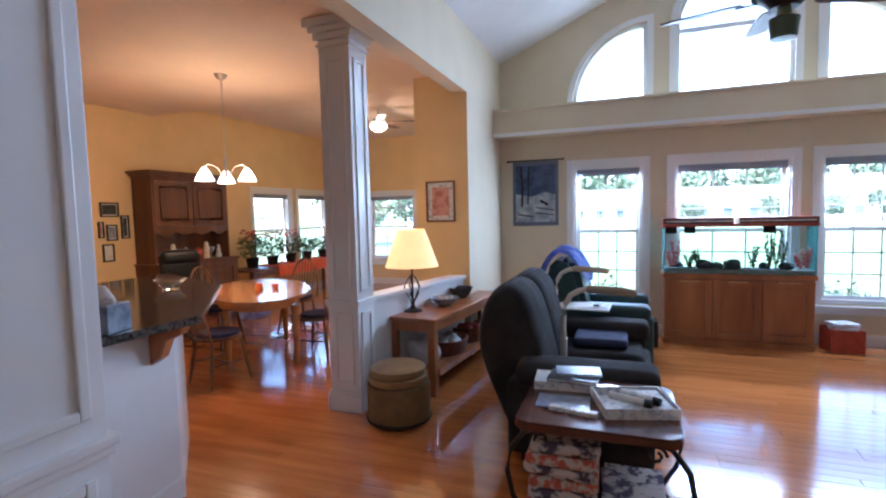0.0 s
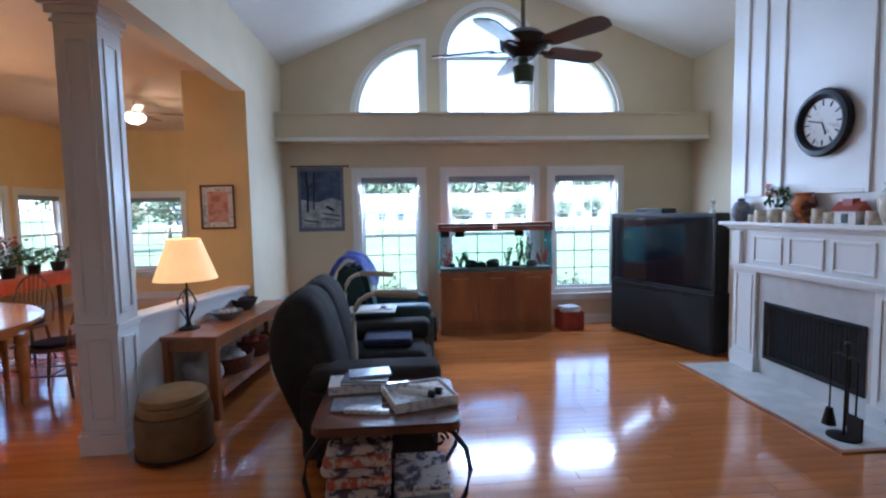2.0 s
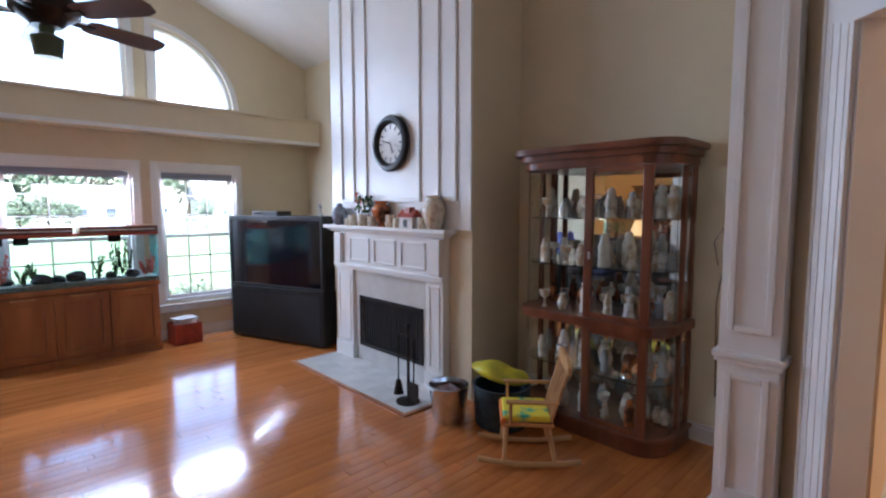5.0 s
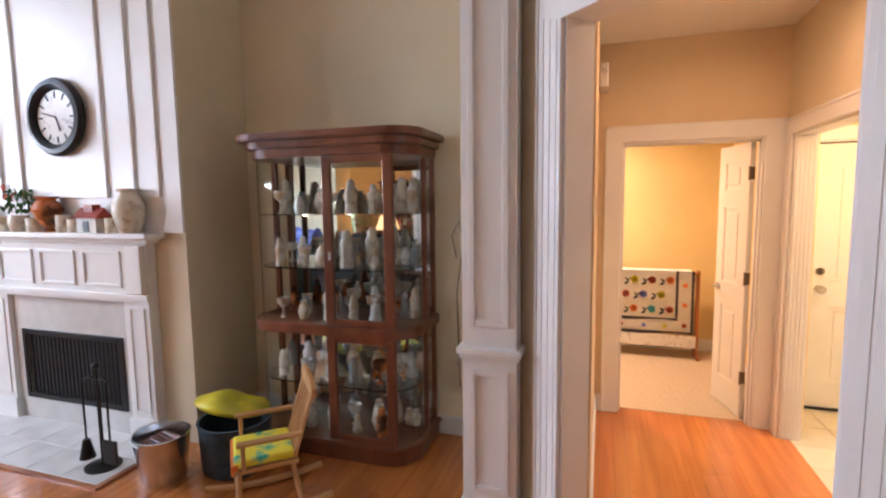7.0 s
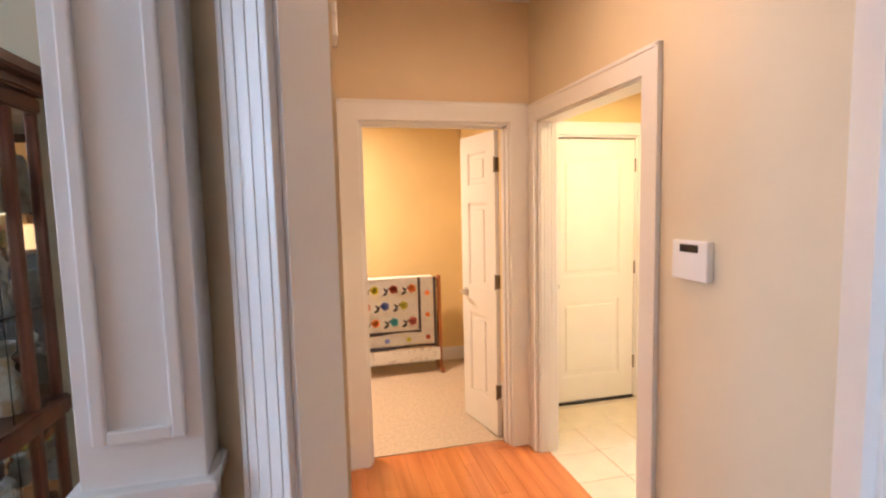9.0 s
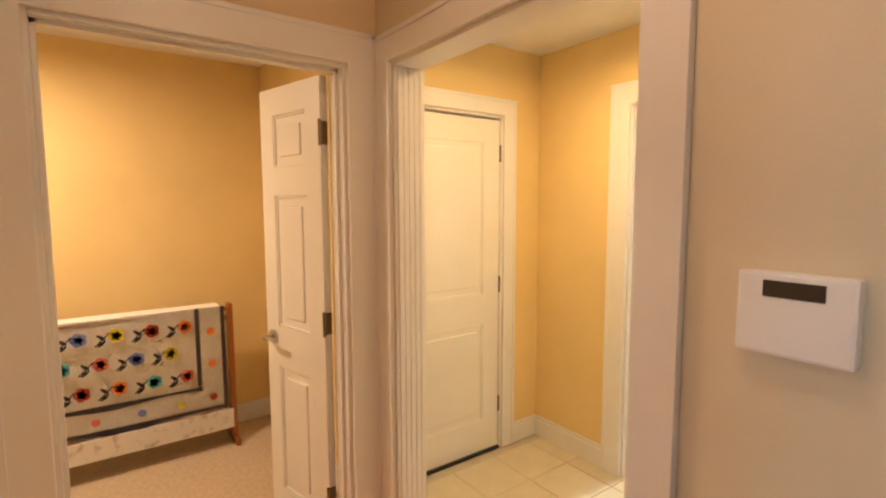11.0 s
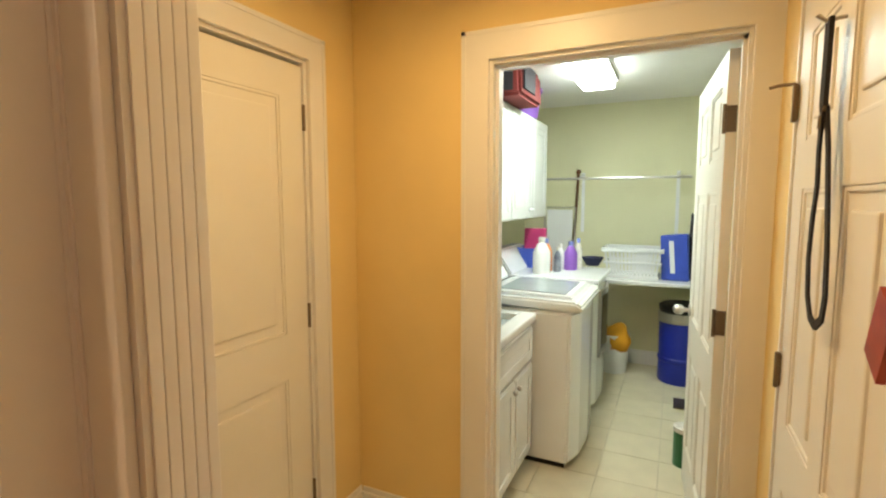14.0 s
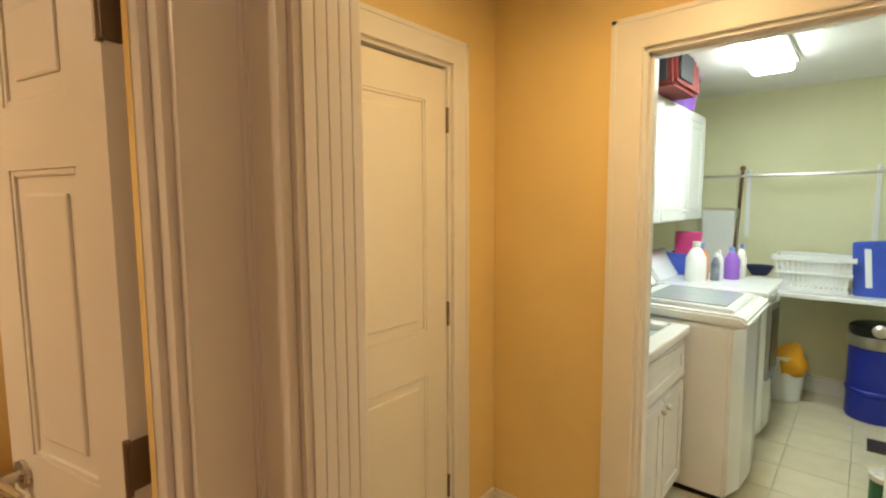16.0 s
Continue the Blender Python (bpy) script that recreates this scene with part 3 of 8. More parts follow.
# leaf's local x follows (cos, sin) of its turn; local y is to the left of that
panel_door("door_1", lw, 2.015, "narrow white panelled bedroom door leaf standing open", THREE, pose(5.985, 1.131, 0, 0, 0, 13), knob=(lw - 0.055, 0.93), lever=True, hinges=(0.31, 1.045, 1.80))
panel_door("door_2", lw, 2.015, "second white bedroom leaf folded back out of the way", THREE, pose(6.0, 2.005, 0, 0, 0, 68), hinges=(0.31, 1.045, 1.80))
bm = bmnew()
for z in (0.31, 1.045, 1.80):
    box(bm, (5.965, 2.003, z - 0.045), (5.985, 2.0065, z + 0.045), 0.001)
structure("trim_hinge_leaves", bm, M_BRONZE, "tarnished hinge leaves on the bedroom jamb", "hinge")
# closed door of the vestibule
cw = CD[1] - CD[0] - 0.04
panel_door("door_3", cw, 2.008, "closed white two-panel door with dark hinges", [(0.12, cw - 0.12, 0.20, 0.80), (0.12, cw - 0.12, 0.98, 1.88)], pose(VX1 + 0.045, CD[0] + 0.02, 0.006, 0, 0, 90), hinges=(0.28, 1.03, 1.815), knob=(cw - 0.06, 0.93))
bm = bmnew()
rod(bm, (VX1 + 0.009, CD[0] + cw - 0.04, 1.07), (VX1 - 0.004, CD[0] + cw - 0.04, 1.07), 0.027, n=20)
box(bm, (VX1 - 0.02, CD[0] + cw - 0.046, 1.052), (VX1 - 0.004, CD[0] + cw - 0.034, 1.088), 0.003)
tagged(part("deadbolt", bm, M_BRONZE, bpy.data.objects["door_3"], m=bpy.data.objects["door_3"].matrix_basis.inverted()), "nickel deadbolt turn")
bm = bmnew()
box(bm, (VX1 - 0.012, CD[0] + 0.019, 0.0), (VX1 + 0.1, CD[1] - 0.019, 0.014), 0.004)
structure("threshold", bm, M_BLACK, "dark door threshold strip", "threshold")
# unseen slab added to close the doorway; its near-black colour stands for darkness
bm = bmnew()
slab(bm, "x", VX1 + 0.119, VX1 + 0.20, VY - 0.1, 0.755, -0.1, 2.4)
structure("wall_behind_closed_door", bm, M_UNLIT, "added unseen slab behind the closed door, coloured near-black as unlit", "wall")
# laundry leaf
dw = LD[1] - LD[0] - 0.045
panel_door("door_4", dw, 2.005, "white six-panel laundry door standing open", SIX(dw), pose(LD[0] + 0.026, VY - 0.128, 0.008, 0, 0, -86), knob=(dw - 0.06, 0.93), hinges=(0.30, 1.05, 1.77))
# west door of the vestibule
ww = WDO[1] - WDO[0] - 0.04
panel_door("door_5", ww, 2.02, "closed white six-panel closet door", SIX(ww), pose(VX0 - 0.04, WDO[1] - 0.02, 0.006, 0, 0, -90), knob=(0.06, 0.93))
jamb("trim_closet_lining", "x", VX0 - 0.12, VX0, WDO[0], WDO[1], 2.045)
casing("trim_closet_door", "x", VX0, 1, WDO[0] + 0.012, WDO[1], 2.045, 0.065, 0.018, left=False)
bm = bmnew()
for z in (1.025, 1.755):
    box(bm, (VX0 - 0.004, WDO[0] + 0.004, z - 0.045), (VX0 + 0.003, WDO[0] + 0.034, z + 0.045), 0.001)
    rod(bm, (VX0 + 0.006, WDO[0] + 0.03, z - 0.05), (VX0 + 0.006, WDO[0] + 0.03, z + 0.05), 0.0065)
tube(bm, [(VX0 + 0.006, WDO[0] + 0.03, 1.805), (VX0 + 0.04, WDO[0] + 0.01, 1.808), (VX0 + 0.06, WDO[0] - 0.0, 1.805)], 0.005)
structure("trim_closet_hinges", bm, M_BRONZE, "hinges and pin stop of the closet door", "hinge")


def baseboard(name, runs, h=0.13, t=0.016):
    """runs: (axis, wall face, side it stands proud to, from, to)."""
    bm = bmnew()
    for axis, w, s, a, b in runs:
        for t0, t1, z0, z1 in ((0.001, t, 0, h - 0.025), (0.001, t * 0.6, h - 0.025, h)):
            if axis == "x":
                box(bm, (w + s * t0, a, z0), (w + s * t1, b, z1), 0.003)
            else:
                box(bm, (a, w + s * t0, z0), (b, w + s * t1, z1), 0.003)
    return structure(name, bm, M_WHITE, "white painted baseboard", "baseboard")


baseboard("baseboard_living", [("y", YW, -1, XL, XR), ("x", XL, 1, YO, YW - 0.017), ("x", XR, -1, 2.842, 4.745), ("x", XR, -1, 6.90, YW - 0.017), ("y", 4.745, -1, 4.53, XR - 0.017), ("x", 3.05, -1, YB, 1.25)])
baseboard("baseboard_hall", [("y", HY1, -1, 4.33, HX1 - 0.022), ("y", HY0, 1, 3.4, 4.59), ("x", HX1, -1, 2.14, HY1 - 0.018)])
baseboard("baseboard_vestibule", [("y", VY, 1, 5.775, VX1 - 0.018), ("x", VX1, -1, VY + 0.001, CD[0] - 0.092), ("x", VX0, 1, 0.70, 0.86)])
baseboard("baseboard_laundry", [("y", -3.3, 1, 4.2, 6.36), ("x", 4.2, 1, -3.28, -0.6)])
baseboard("baseboard_bedroom", [("x", 7.68, -1, 0.9, 4.9), ("y", 0.90, 1, HX1 + 0.13, 7.66)])
baseboard("baseboard_dining", [("x", -5.12, 1, YB, 6.1), ("x", -5.12, 1, 7.9, 12.0), ("y", 12.0, -1, -5.1, -1.02), ("y", YO - 0.003, -1, -1.0, -0.62)])


def panel_frame(bm, axis, w, s, u0, u1, z0, z1, t=0.012, b=0.03):
    """Raised picture-frame moulding on a face."""
    for a, c, e, f in ((u0, u0 + b, z0, z1), (u1 - b, u1, z0, z1), (u0 + b, u1 - b, z0, z0 + b), (u0 + b, u1 - b, z1 - b, z1)):
        if axis == "x":
            box(bm, (w + s * 0.0005, a, e), (w + s * t, c, f), 0.005)
        else:
            box(bm, (a, w + s * 0.0005, e), (c, w + s * t, f), 0.005)


def square_column(name, x0, x1, y0, y1, top, label, rail=0.86, cap=True):
    t = thing(name, label, "column", kind="structure")
    bm = bmnew()
    box(bm, (x0, y0, 0), (x1, y1, top), 0.004)
    part("shaft", bm, M_WHITE, t)
    bm = bmnew()
    box(bm, (x0 - 0.02, y0 - 0.02, 0), (x1 + 0.02, y1 + 0.02, 0.14), 0.006)
    box(bm, (x0 - 0.012, y0 - 0.012, 0.14), (x1 + 0.012, y1 + 0.012, 0.165), 0.005)
    part("base", bm, M_WHITE, t)
    bm = bmnew()
    box(bm, (x0 - 0.02, y0 - 0.02, rail), (x1 + 0.02, y1 + 0.02, rail + 0.03), 0.006)
    box(bm, (x0 - 0.012, y0 - 0.012, rail - 0.025), (x1 + 0.012, y1 + 0.012, rail), 0.005)
    part("chair_rail", bm, M_WHITE, t)
    for axis, w, s, a, b in (("y", y0, -1, x0, x1), ("x", x1, 1, y0, y1), ("y", y1, 1, x0, x1), ("x", x0, -1, y0, y1)):
        bm = bmnew()
        panel_frame(bm, axis, w, s, a + 0.045, b - 0.045, 0.22, rail - 0.07)
        panel_frame(bm, axis, w, s, a + 0.045, b - 0.045, rail + 0.09, top - 0.28)
        part("panel_moulding", bm, M_WHITE, t)
    if cap:
        bm = bmnew()
        for k, (o, za, zb) in enumerate(((0.015, top - 0.20, top - 0.175), (0.03, top - 0.15, top - 0.10), (0.055, top - 0.10, top - 0.06), (0.085, top - 0.06, top - 0.001))):
            box(bm, (x0 - o, y0 - o, za), (x1 + o, y1 + o, zb), 0.006)
        part("capital", bm, M_WHITE, t)
    return t


square_column("column", -1.03, -0.765, 5.43, 5.69, ZD, "white square panelled column with a moulded capital")
square_column("column_kitchen", -0.62, -0.14, 2.52, 3.05, ZO - 0.01, "white square panelled column beside the bar", rail=0.945)
# flat pilaster by the hall opening
def pilaster(m):
    """A panelled post whose face looks along local -x; its foot stands on the origin."""
    t = thing("pilaster", "white panelled pilaster beside the hall opening", "pilaster", m, kind="structure")
    bm = bmnew()
    box(bm, (0, -0.13, 0), (0.26, 0.13, 4.0), 0.003)
    part("board", bm, M_WHITE, t)
    bm = bmnew()
    panel_frame(bm, "x", 0, -1, -0.095, 0.095, 0.22, 0.83, 0.016)
    panel_frame(bm, "x", 0, -1, -0.095, 0.095, 1.04, 3.6, 0.016)
    part("panel_moulding", bm, M_WHITE, t)
    bm = bmnew()
    box(bm, (-0.03, -0.155, 0.905), (0.258, 0.155, 0.935), 0.006)
    box(bm, (-0.018, -0.145, 0.88), (0.258, 0.145, 0.905), 0.005)
    part("chair_rail", bm, M_WHITE, t)
    bm = bmnew()
    box(bm, (-0.025, -0.15, 0), (0.258, 0.15, 0.15), 0.006)
    part("base", bm, M_WHITE, t)


pilaster(pose(4.21, 2.648, 0))
pilaster(pose(3.155, 1.535, 0, 0, 0, -90))

# ---- fireplace ----
bm = bmnew()
slab(bm, "x", 4.500, 4.519, 4.745, 6.88, 1.445, 4.25)
structure("trim_chimney_board", bm, M_WHITE, "white boarded chimney face", "trim")
bm = bmnew()
for a, b in ((4.90, 5.15), (5.36, 6.23), (6.42, 6.69)):
    panel_frame(bm, "x", 4.50, -1, a, b, 1.68, 4.2, 0.02, 0.04)
structure("trim_chimney_panels", bm, M_WHITE, "raised white panel mouldings over the mantel", "trim")
fp = thing("fireplace", "white wooden fireplace surround with pale tile and dark firebox", "fireplace", kind="structure")
bm = bmnew()
slab(bm, "x", 4.475, 4.518, 5.235, 6.41, 0.0, 1.0, [(5.35, 6.28, 0.20, 0.68)])
part("tile_surround", bm, M_MARBLE, fp, "pale stone tile slip")
for y0, y1 in ((5.01, 5.235), (6.41, 6.72)):
    bm = bmnew()
    box(bm, (4.44, y0, 0), (4.518, y1, 1.0), 0.004)
    panel_frame(bm, "x", 4.44, -1, y0 + 0.04, y1 - 0.04, 0.2, 0.94, 0.008, 0.02)
    box(bm, (4.425, y0 - 0.012, 0), (4.518, y1 + 0.012, 0.16), 0.005)
    part("leg", bm, M_WHITE, fp)
bm = bmnew()
box(bm, (4.445, 5.01, 1.001), (4.518, 6.72, 1.375), 0.003)
part("frieze", bm, M_WHITE, fp)
bm = bmnew()
box(bm, (4.41, 4.99, 1.0), (4.444, 6.74, 1.035), 0.006)
box(bm, (4.425, 5.0, 0.975), (4.444, 6.73, 1.0), 0.005)
part("bead", bm, M_WHITE, fp)
for a, b in ((5.24, 5.60), (5.67, 6.03), (6.10, 6.46)):
    bm = bmnew()
    panel_frame(bm, "x", 4.445, -1, a, b, 1.07, 1.32, 0.012, 0.025)
    part("frieze_panel", bm, M_WHITE, fp)
for y in (5.02, 6.59):
    bm = bmnew()
    box(bm, (4.40, y, 1.04), (4.444, y + 0.12, 1.36), 0.006)
    part("bracket", bm, M_WHITE, fp)
bm = bmnew()
for o, za, zb in ((4.41, 1.375, 1.395), (4.385, 1.395, 1.41), (4.35, 1.41, 1.445)):
    box(bm, (o, 4.99 - (4.44 - o), za), (4.4995, 6.76 + (4.44 - o), zb), 0.006)
part("mantel_shelf", bm, M_WHITE, fp)
bm = bmnew()
box(bm, (4.49, 5.33, 0.19), (4.519, 6.30, 0.69))
M_FIRE = mat("firebox_black", (0.012, 0.011, 0.011), 0.6)
part("firebox", bm, M_FIRE, fp, "flat black firebox panel")
bm = bmnew()
panel_frame(bm, "x", 4.474, -1, 5.305, 6.325, 0.175, 0.71, 0.012, 0.04)
part("firebox_frame", bm, M_BLACK, fp, "black metal firebox frame")
bm = bmnew()
box(bm, (4.47, 5.35, 0.665), (4.488, 6.28, 0.675), 0.002)
for k in range(24):
    y = 5.35 + 0.93 * k / 23
    rod(bm, (4.478, y, 0.20), (4.478, y, 0.67), 0.004, n=6)
part("mesh_screen", bm, M_BLACK, fp)
# hearth tiles
hearth = thing("hearth", "pale square tiles set flush before the fireplace", "hearth", kind="structure")
bm = bmnew()
box(bm, (3.935, 4.918, -0.007), (4.474, 6.738, 0.004))
part("bed", bm, M_GROUT, hearth)
bm = bmnew()
for q in ((3.897, 4.88, 3.935, 6.776), (3.935, 4.88, 4.42, 4.918), (3.935, 6.738, 4.42, 6.776)):
    box(bm, (q[0], q[1], -0.006), (q[2], q[3], 0.014), 0.004)
part("wood_border", bm, M_GOLDWOOD, hearth, "oak edge strip round the tiles")
bm = bmnew()
box(bm, (-0.1335, -0.1495, -0.003), (0.1335, 0.1495, 0.006), 0.002, 1)
tile_me = mesh_of("hearth_tile", bm, M_MARBLE)
for i in range(2):
    for j in range(6):
        ob = new("tile", tile_me)
        ob.parent = hearth
        ob.location = (3.935 + 0.1345 + 0.27 * i, 4.918 + 0.1517 + 0.3033 * j, 0.006)

# ---- living room things ----
M_FABRIC = mat("charcoal_velour", (0.050, 0.045, 0.042), 0.95, var=0.4, scale=7, bump=0.5, bscale=160, spec=0.2)
M_TEAL = mat("dark_teal_leather", (0.02, 0.06, 0.065), 0.45, var=0.3, scale=8, bump=0.2, bscale=90)
M_BLUE = mat("blue_blanket", (0.10, 0.14, 0.50), 0.9, color2=(0.30, 0.36, 0.70), scale=9, bump=0.5, bscale=60)
M_TUBE = mat("cream_steel_tube", (0.62, 0.58, 0.50), 0.4)
M_GRIP = mat("tan_foam_grip", (0.42, 0.34, 0.25), 0.8, bump=0.2)
M_PAPER = mat("printed_paper", (0.75, 0.74, 0.72), 0.7, color2=(0.45, 0.47, 0.52), scale=30, lo=0.4, hi=0.5)
M_IRON = mat("wrought_iron", (0.03, 0.025, 0.022), 0.45, 0.6, bump=0.1)
M_OTTO = mat("olive_leather", (0.20, 0.13, 0.055), 0.4, var=0.25, scale=10, bump=0.2, bscale=120)
M_OTTOP = mat("tan_leather", (0.36, 0.23, 0.10), 0.4, var=0.25, scale=10, bump=0.2, bscale=120)
M_SHADEL = mat("lamp_shade_linen", (0.78, 0.58, 0.32), 0.8, emit=(1.0, 0.50, 0.16), estr=0.11, bump=0.1, bscale=200)
M_MIRROR = mat("mirror", (0.82, 0.83, 0.82), 0.02, 1.0, var=0.02)
M_SCREEN = mat("dark_screen", (0.006, 0.007, 0.012), 0.08, coat=0.5, spec=0.8)
M_TVBODY = mat("black_plastic", (0.014, 0.014, 0.016), 0.45, var=0.2)
M_CLOTH = mat("speaker_cloth", (0.018, 0.018, 0.02), 0.9, bump=0.4, bscale=300)
M_AQGLASS = mat("aquarium_glass", (0.93, 0.99, 0.985), 0.0, var=0.01, trans=1.0, ior=1.05)
M_AQSIDE = mat("aqua_water_side", (0.35, 0.72, 0.74), 0.1, var=0.1, trans=0.7, ior=1.05)
M_GRAVEL = mat("aquarium_gravel", (0.25, 0.30, 0.28), 0.9, var=0.5, scale=60, bump=0.6, bscale=200)
M_LEAF = mat("leaf_green", (0.07, 0.17, 0.04), 0.5, var=0.5, scale=12)
M_ROCK = mat("dark_rock", (0.07, 0.08, 0.09), 0.9, var=0.5, scale=14, bump=0.6, bscale=30)
M_RED = mat("red_lacquer", (0.40, 0.06, 0.03), 0.45, var=0.3, scale=12)
M_CERAM = mat("cream_ceramic", (0.68, 0.62, 0.50), 0.25, color2=(0.40, 0.30, 0.22), scale=16, lo=0.32, hi=0.5)
M_CERW = mat("white_ceramic", (0.72, 0.70, 0.66), 0.25, color2=(0.45, 0.42, 0.42), scale=18, lo=0.3, hi=0.45)
M_CERO = mat("orange_ceramic", (0.55, 0.17, 0.05), 0.25, color2=(0.10, 0.04, 0.02), scale=9, lo=0.4, hi=0.55)
M_CERB = mat("blue_grey_ceramic", (0.30, 0.34, 0.40), 0.3, color2=(0.12, 0.13, 0.18), scale=14)
M_PINK = mat("silk_flower_pink", (0.70, 0.18, 0.14), 0.8, var=0.4, scale=20)
M_STEELB = mat("galvanised_pail", (0.78, 0.80, 0.82), 0.22, 1.0, var=0.25, scale=9)
M_YELLOW = mat("yellow_plastic_bag", (0.80, 0.68, 0.03), 0.35, color2=(0.45, 0.42, 0.05), scale=6, bump=0.3, bscale=18)
M_TUB = mat("navy_fabric_tub", (0.02, 0.035, 0.055), 0.7, color2=(0.05, 0.09, 0.11), scale=11)


def cushion(bm, a, b, r=0.06):
    return box(bm, a, b, r, 4)


# sofa: two-seat recliner, back towards the half wall
sofa = thing("loveseat", "charcoal velour two-seat recliner sofa with padded back", "sofa", pose(-0.07, 0.08, 0))
SY0, SY1 = 4.98, 6.50


def puff(bm, prof, a, b, n=16):
    """A padded back: the outline (x, z) swept along y, drawn in towards its rounded ends."""
    cx, cz = sum(p[0] for p in prof) / len(prof), sum(p[1] for p in prof) / len(prof)
    fine = []
    m = len(prof)
    for i in range(m):
        p0, p1, p2, p3 = (Vector(prof[(i + d) % m]) for d in (-1, 0, 1, 2))
        for u in (0.0, 0.34, 0.67):
            fine.append(0.5 * (2 * p1 + (p2 - p0) * u + (2 * p0 - 5 * p1 + 4 * p2 - p3) * u * u + (3 * p1 - p0 - 3 * p2 + p3) * u ** 3))
    rings = []
    for k in range(n + 1):
        s = -math.cos(math.pi * k / n)
        f = (1 - abs(s) ** 5) ** 0.30 if abs(s) < 0.999 else 0.02
        f = 0.62 + 0.38 * f if abs(s) < 0.999 else 0.5
        rings.append([bm.verts.new((cx + (p.x - cx) * f, (a + b) / 2 + s * (b - a) / 2, cz + (p.y - cz) * (0.35 + 0.65 * f))) for p in fine])
    for A, B in zip(rings, rings[1:]):
        for j in range(len(A)):
            bm.faces.new((A[j], A[(j + 1) % len(A)], B[(j + 1) % len(A)], B[j]))
    bm.faces.new(rings[0][::-1])
    bm.faces.new(rings[-1])
    bmesh.ops.recalc_face_normals(bm, faces=bm.faces)


bm = bmnew()
prism(bm, [(0.52, 0.06), (1.36, 0.06), (1.36, 0.30), (0.52, 0.34)], "y", SY0 + 0.22, SY1 - 0.22, 0.02)
part("seat_base", bm, M_FABRIC, sofa)
mid = (SY0 + SY1) / 2
for a, b in ((SY0 + 0.16, mid - 0.005), (mid + 0.005, SY1 - 0.16)):
    bm = bmnew()
    prof = [(0.56, 0.10), (0.44, 0.30), (0.33, 0.58), (0.31, 0.78), (0.37, 0.97), (0.47, 1.07), (0.58, 1.06), (0.67, 0.95), (0.74, 0.72), (0.80, 0.42), (0.80, 0.12)]
    puff(bm, prof, a, b)
    part("backrest", bm, M_FABRIC, sofa, smooth=True)
    bm = bmnew()
    cushion(bm, (0.70, a + 0.06, 0.32), (1.38, b - 0.06, 0.49), 0.075)
    part("seat_cushion", bm, M_FABRIC, sofa, smooth=True)
    bm = bmnew()
    cushion(bm, (1.33, a + 0.07, 0.10), (1.43, b - 0.07, 0.43), 0.045)
    part("footrest", bm, M_FABRIC, sofa, smooth=True)
for a, b in ((SY0, SY0 + 0.25), (SY1 - 0.25, SY1)):
    bm = bmnew()
    cushion(bm, (0.55, a, 0.05), (1.40, b, 0.52), 0.05)
    cushion(bm, (0.60, a - 0.012, 0.47), (1.43, b + 0.012, 0.63), 0.075)
    part("armrest", bm, M_FABRIC, sofa, smooth=True)
for x in (0.66, 1.28):
    for y in (SY0 + 0.05, SY1 - 0.05):
        bm = bmnew()
        rod(bm, (x, y, 0), (x, y, 0.055), 0.03)
        part("foot", bm, M_BLACK, sofa)

# standing aids: bent cream tubes with foam grips and a swivel tray


def stand_aid(label, m, tray):
    t = thing("standing_aid", label, "handrail", m, "standing aids")
    bm = bmnew()
    tube(bm, [(0, 0, 0.02), (0, 0, 0.55), (0, 0, 0.82), (0.015, 0, 0.90), (0.05, 0, 0.965), (0.11, 0, 1.0), (0.17, 0, 1.012)], 0.019, 10)
    part("bent_tube", bm, M_TUBE, t, smooth=True)
    bm = bmnew()
    tube(bm, [(0.155, 0, 1.011), (0.17, 0, 1.013), (0.38, 0, 1.006), (0.46, 0, 0.995), (0.475, 0, 0.99)], [0.018, 0.027, 0.027, 0.026, 0.012], 10)
    part("grip", bm, M_GRIP, t, "tan foam grip", smooth=True)
    bm = bmnew()
    box(bm, (-0.05, -0.06, 0.0), (0.30, 0.0 + 0.06, 0.02), 0.006)
    part("foot_plate", bm, M_TUBE, t)
    bm = bmnew()
    rod(bm, (0, 0, 0.45), (0, 0, 0.66), 0.026)
    part("sleeve", bm, M_TUBE, t)
    if tray:
        bm = bmnew()
        box(bm, (0.05, -0.32, 0.685), (0.50, 0.0, 0.70), 0.012)
        part("tray", bm, M_TUBE, t, "cream plastic tray")
        bm = bmnew()
        tube(bm, [(0, 0, 0.60), (0.04, -0.05, 0.64), (0.12, -0.10, 0.675), (0.2, -0.14, 0.68)], 0.012)
        part("tray_arm", bm, M_TUBE, t)
    return t


stand_aid("cream tubular standing aid with foam grip beside the sofa arm", pose(0.765, 5.60, 0, 0, 0, -3), False)
stand_aid("cream tubular standing aid with swivel tray beside the recliner", pose(0.56, 6.80, 0, 0, 0, -3), True)
bm = bmnew()
box(bm, (0.73, 6.51, 0.7005), (0.95, 6.77, 0.706))
box(bm, (0.85, 6.53, 0.7062), (1.03, 6.73, 0.711))
tagged(part("paper_stack", bm, M_PAPER), "white papers lying on the swivel tray", "paper")
bm = bmnew()
box(bm, (0.91, 6.56, 0.7115), (0.96, 6.70, 0.728), 0.006)
tagged(part("remote_control", bm, M_BLACK), "black remote control on the papers", "remote")
# folded throw on the sofa seat
bm = bmnew()
box(bm, (0.79, 6.0, 0.492), (1.19, 6.38, 0.565), 0.035, 3)
M_NAVY = mat("navy_cloth", (0.035, 0.04, 0.10), 0.9, var=0.4, scale=12, bump=0.4)
tagged(part("folded_jacket", bm, M_NAVY, smooth=True), "dark navy folded cloth on the sofa seat", "clothing")

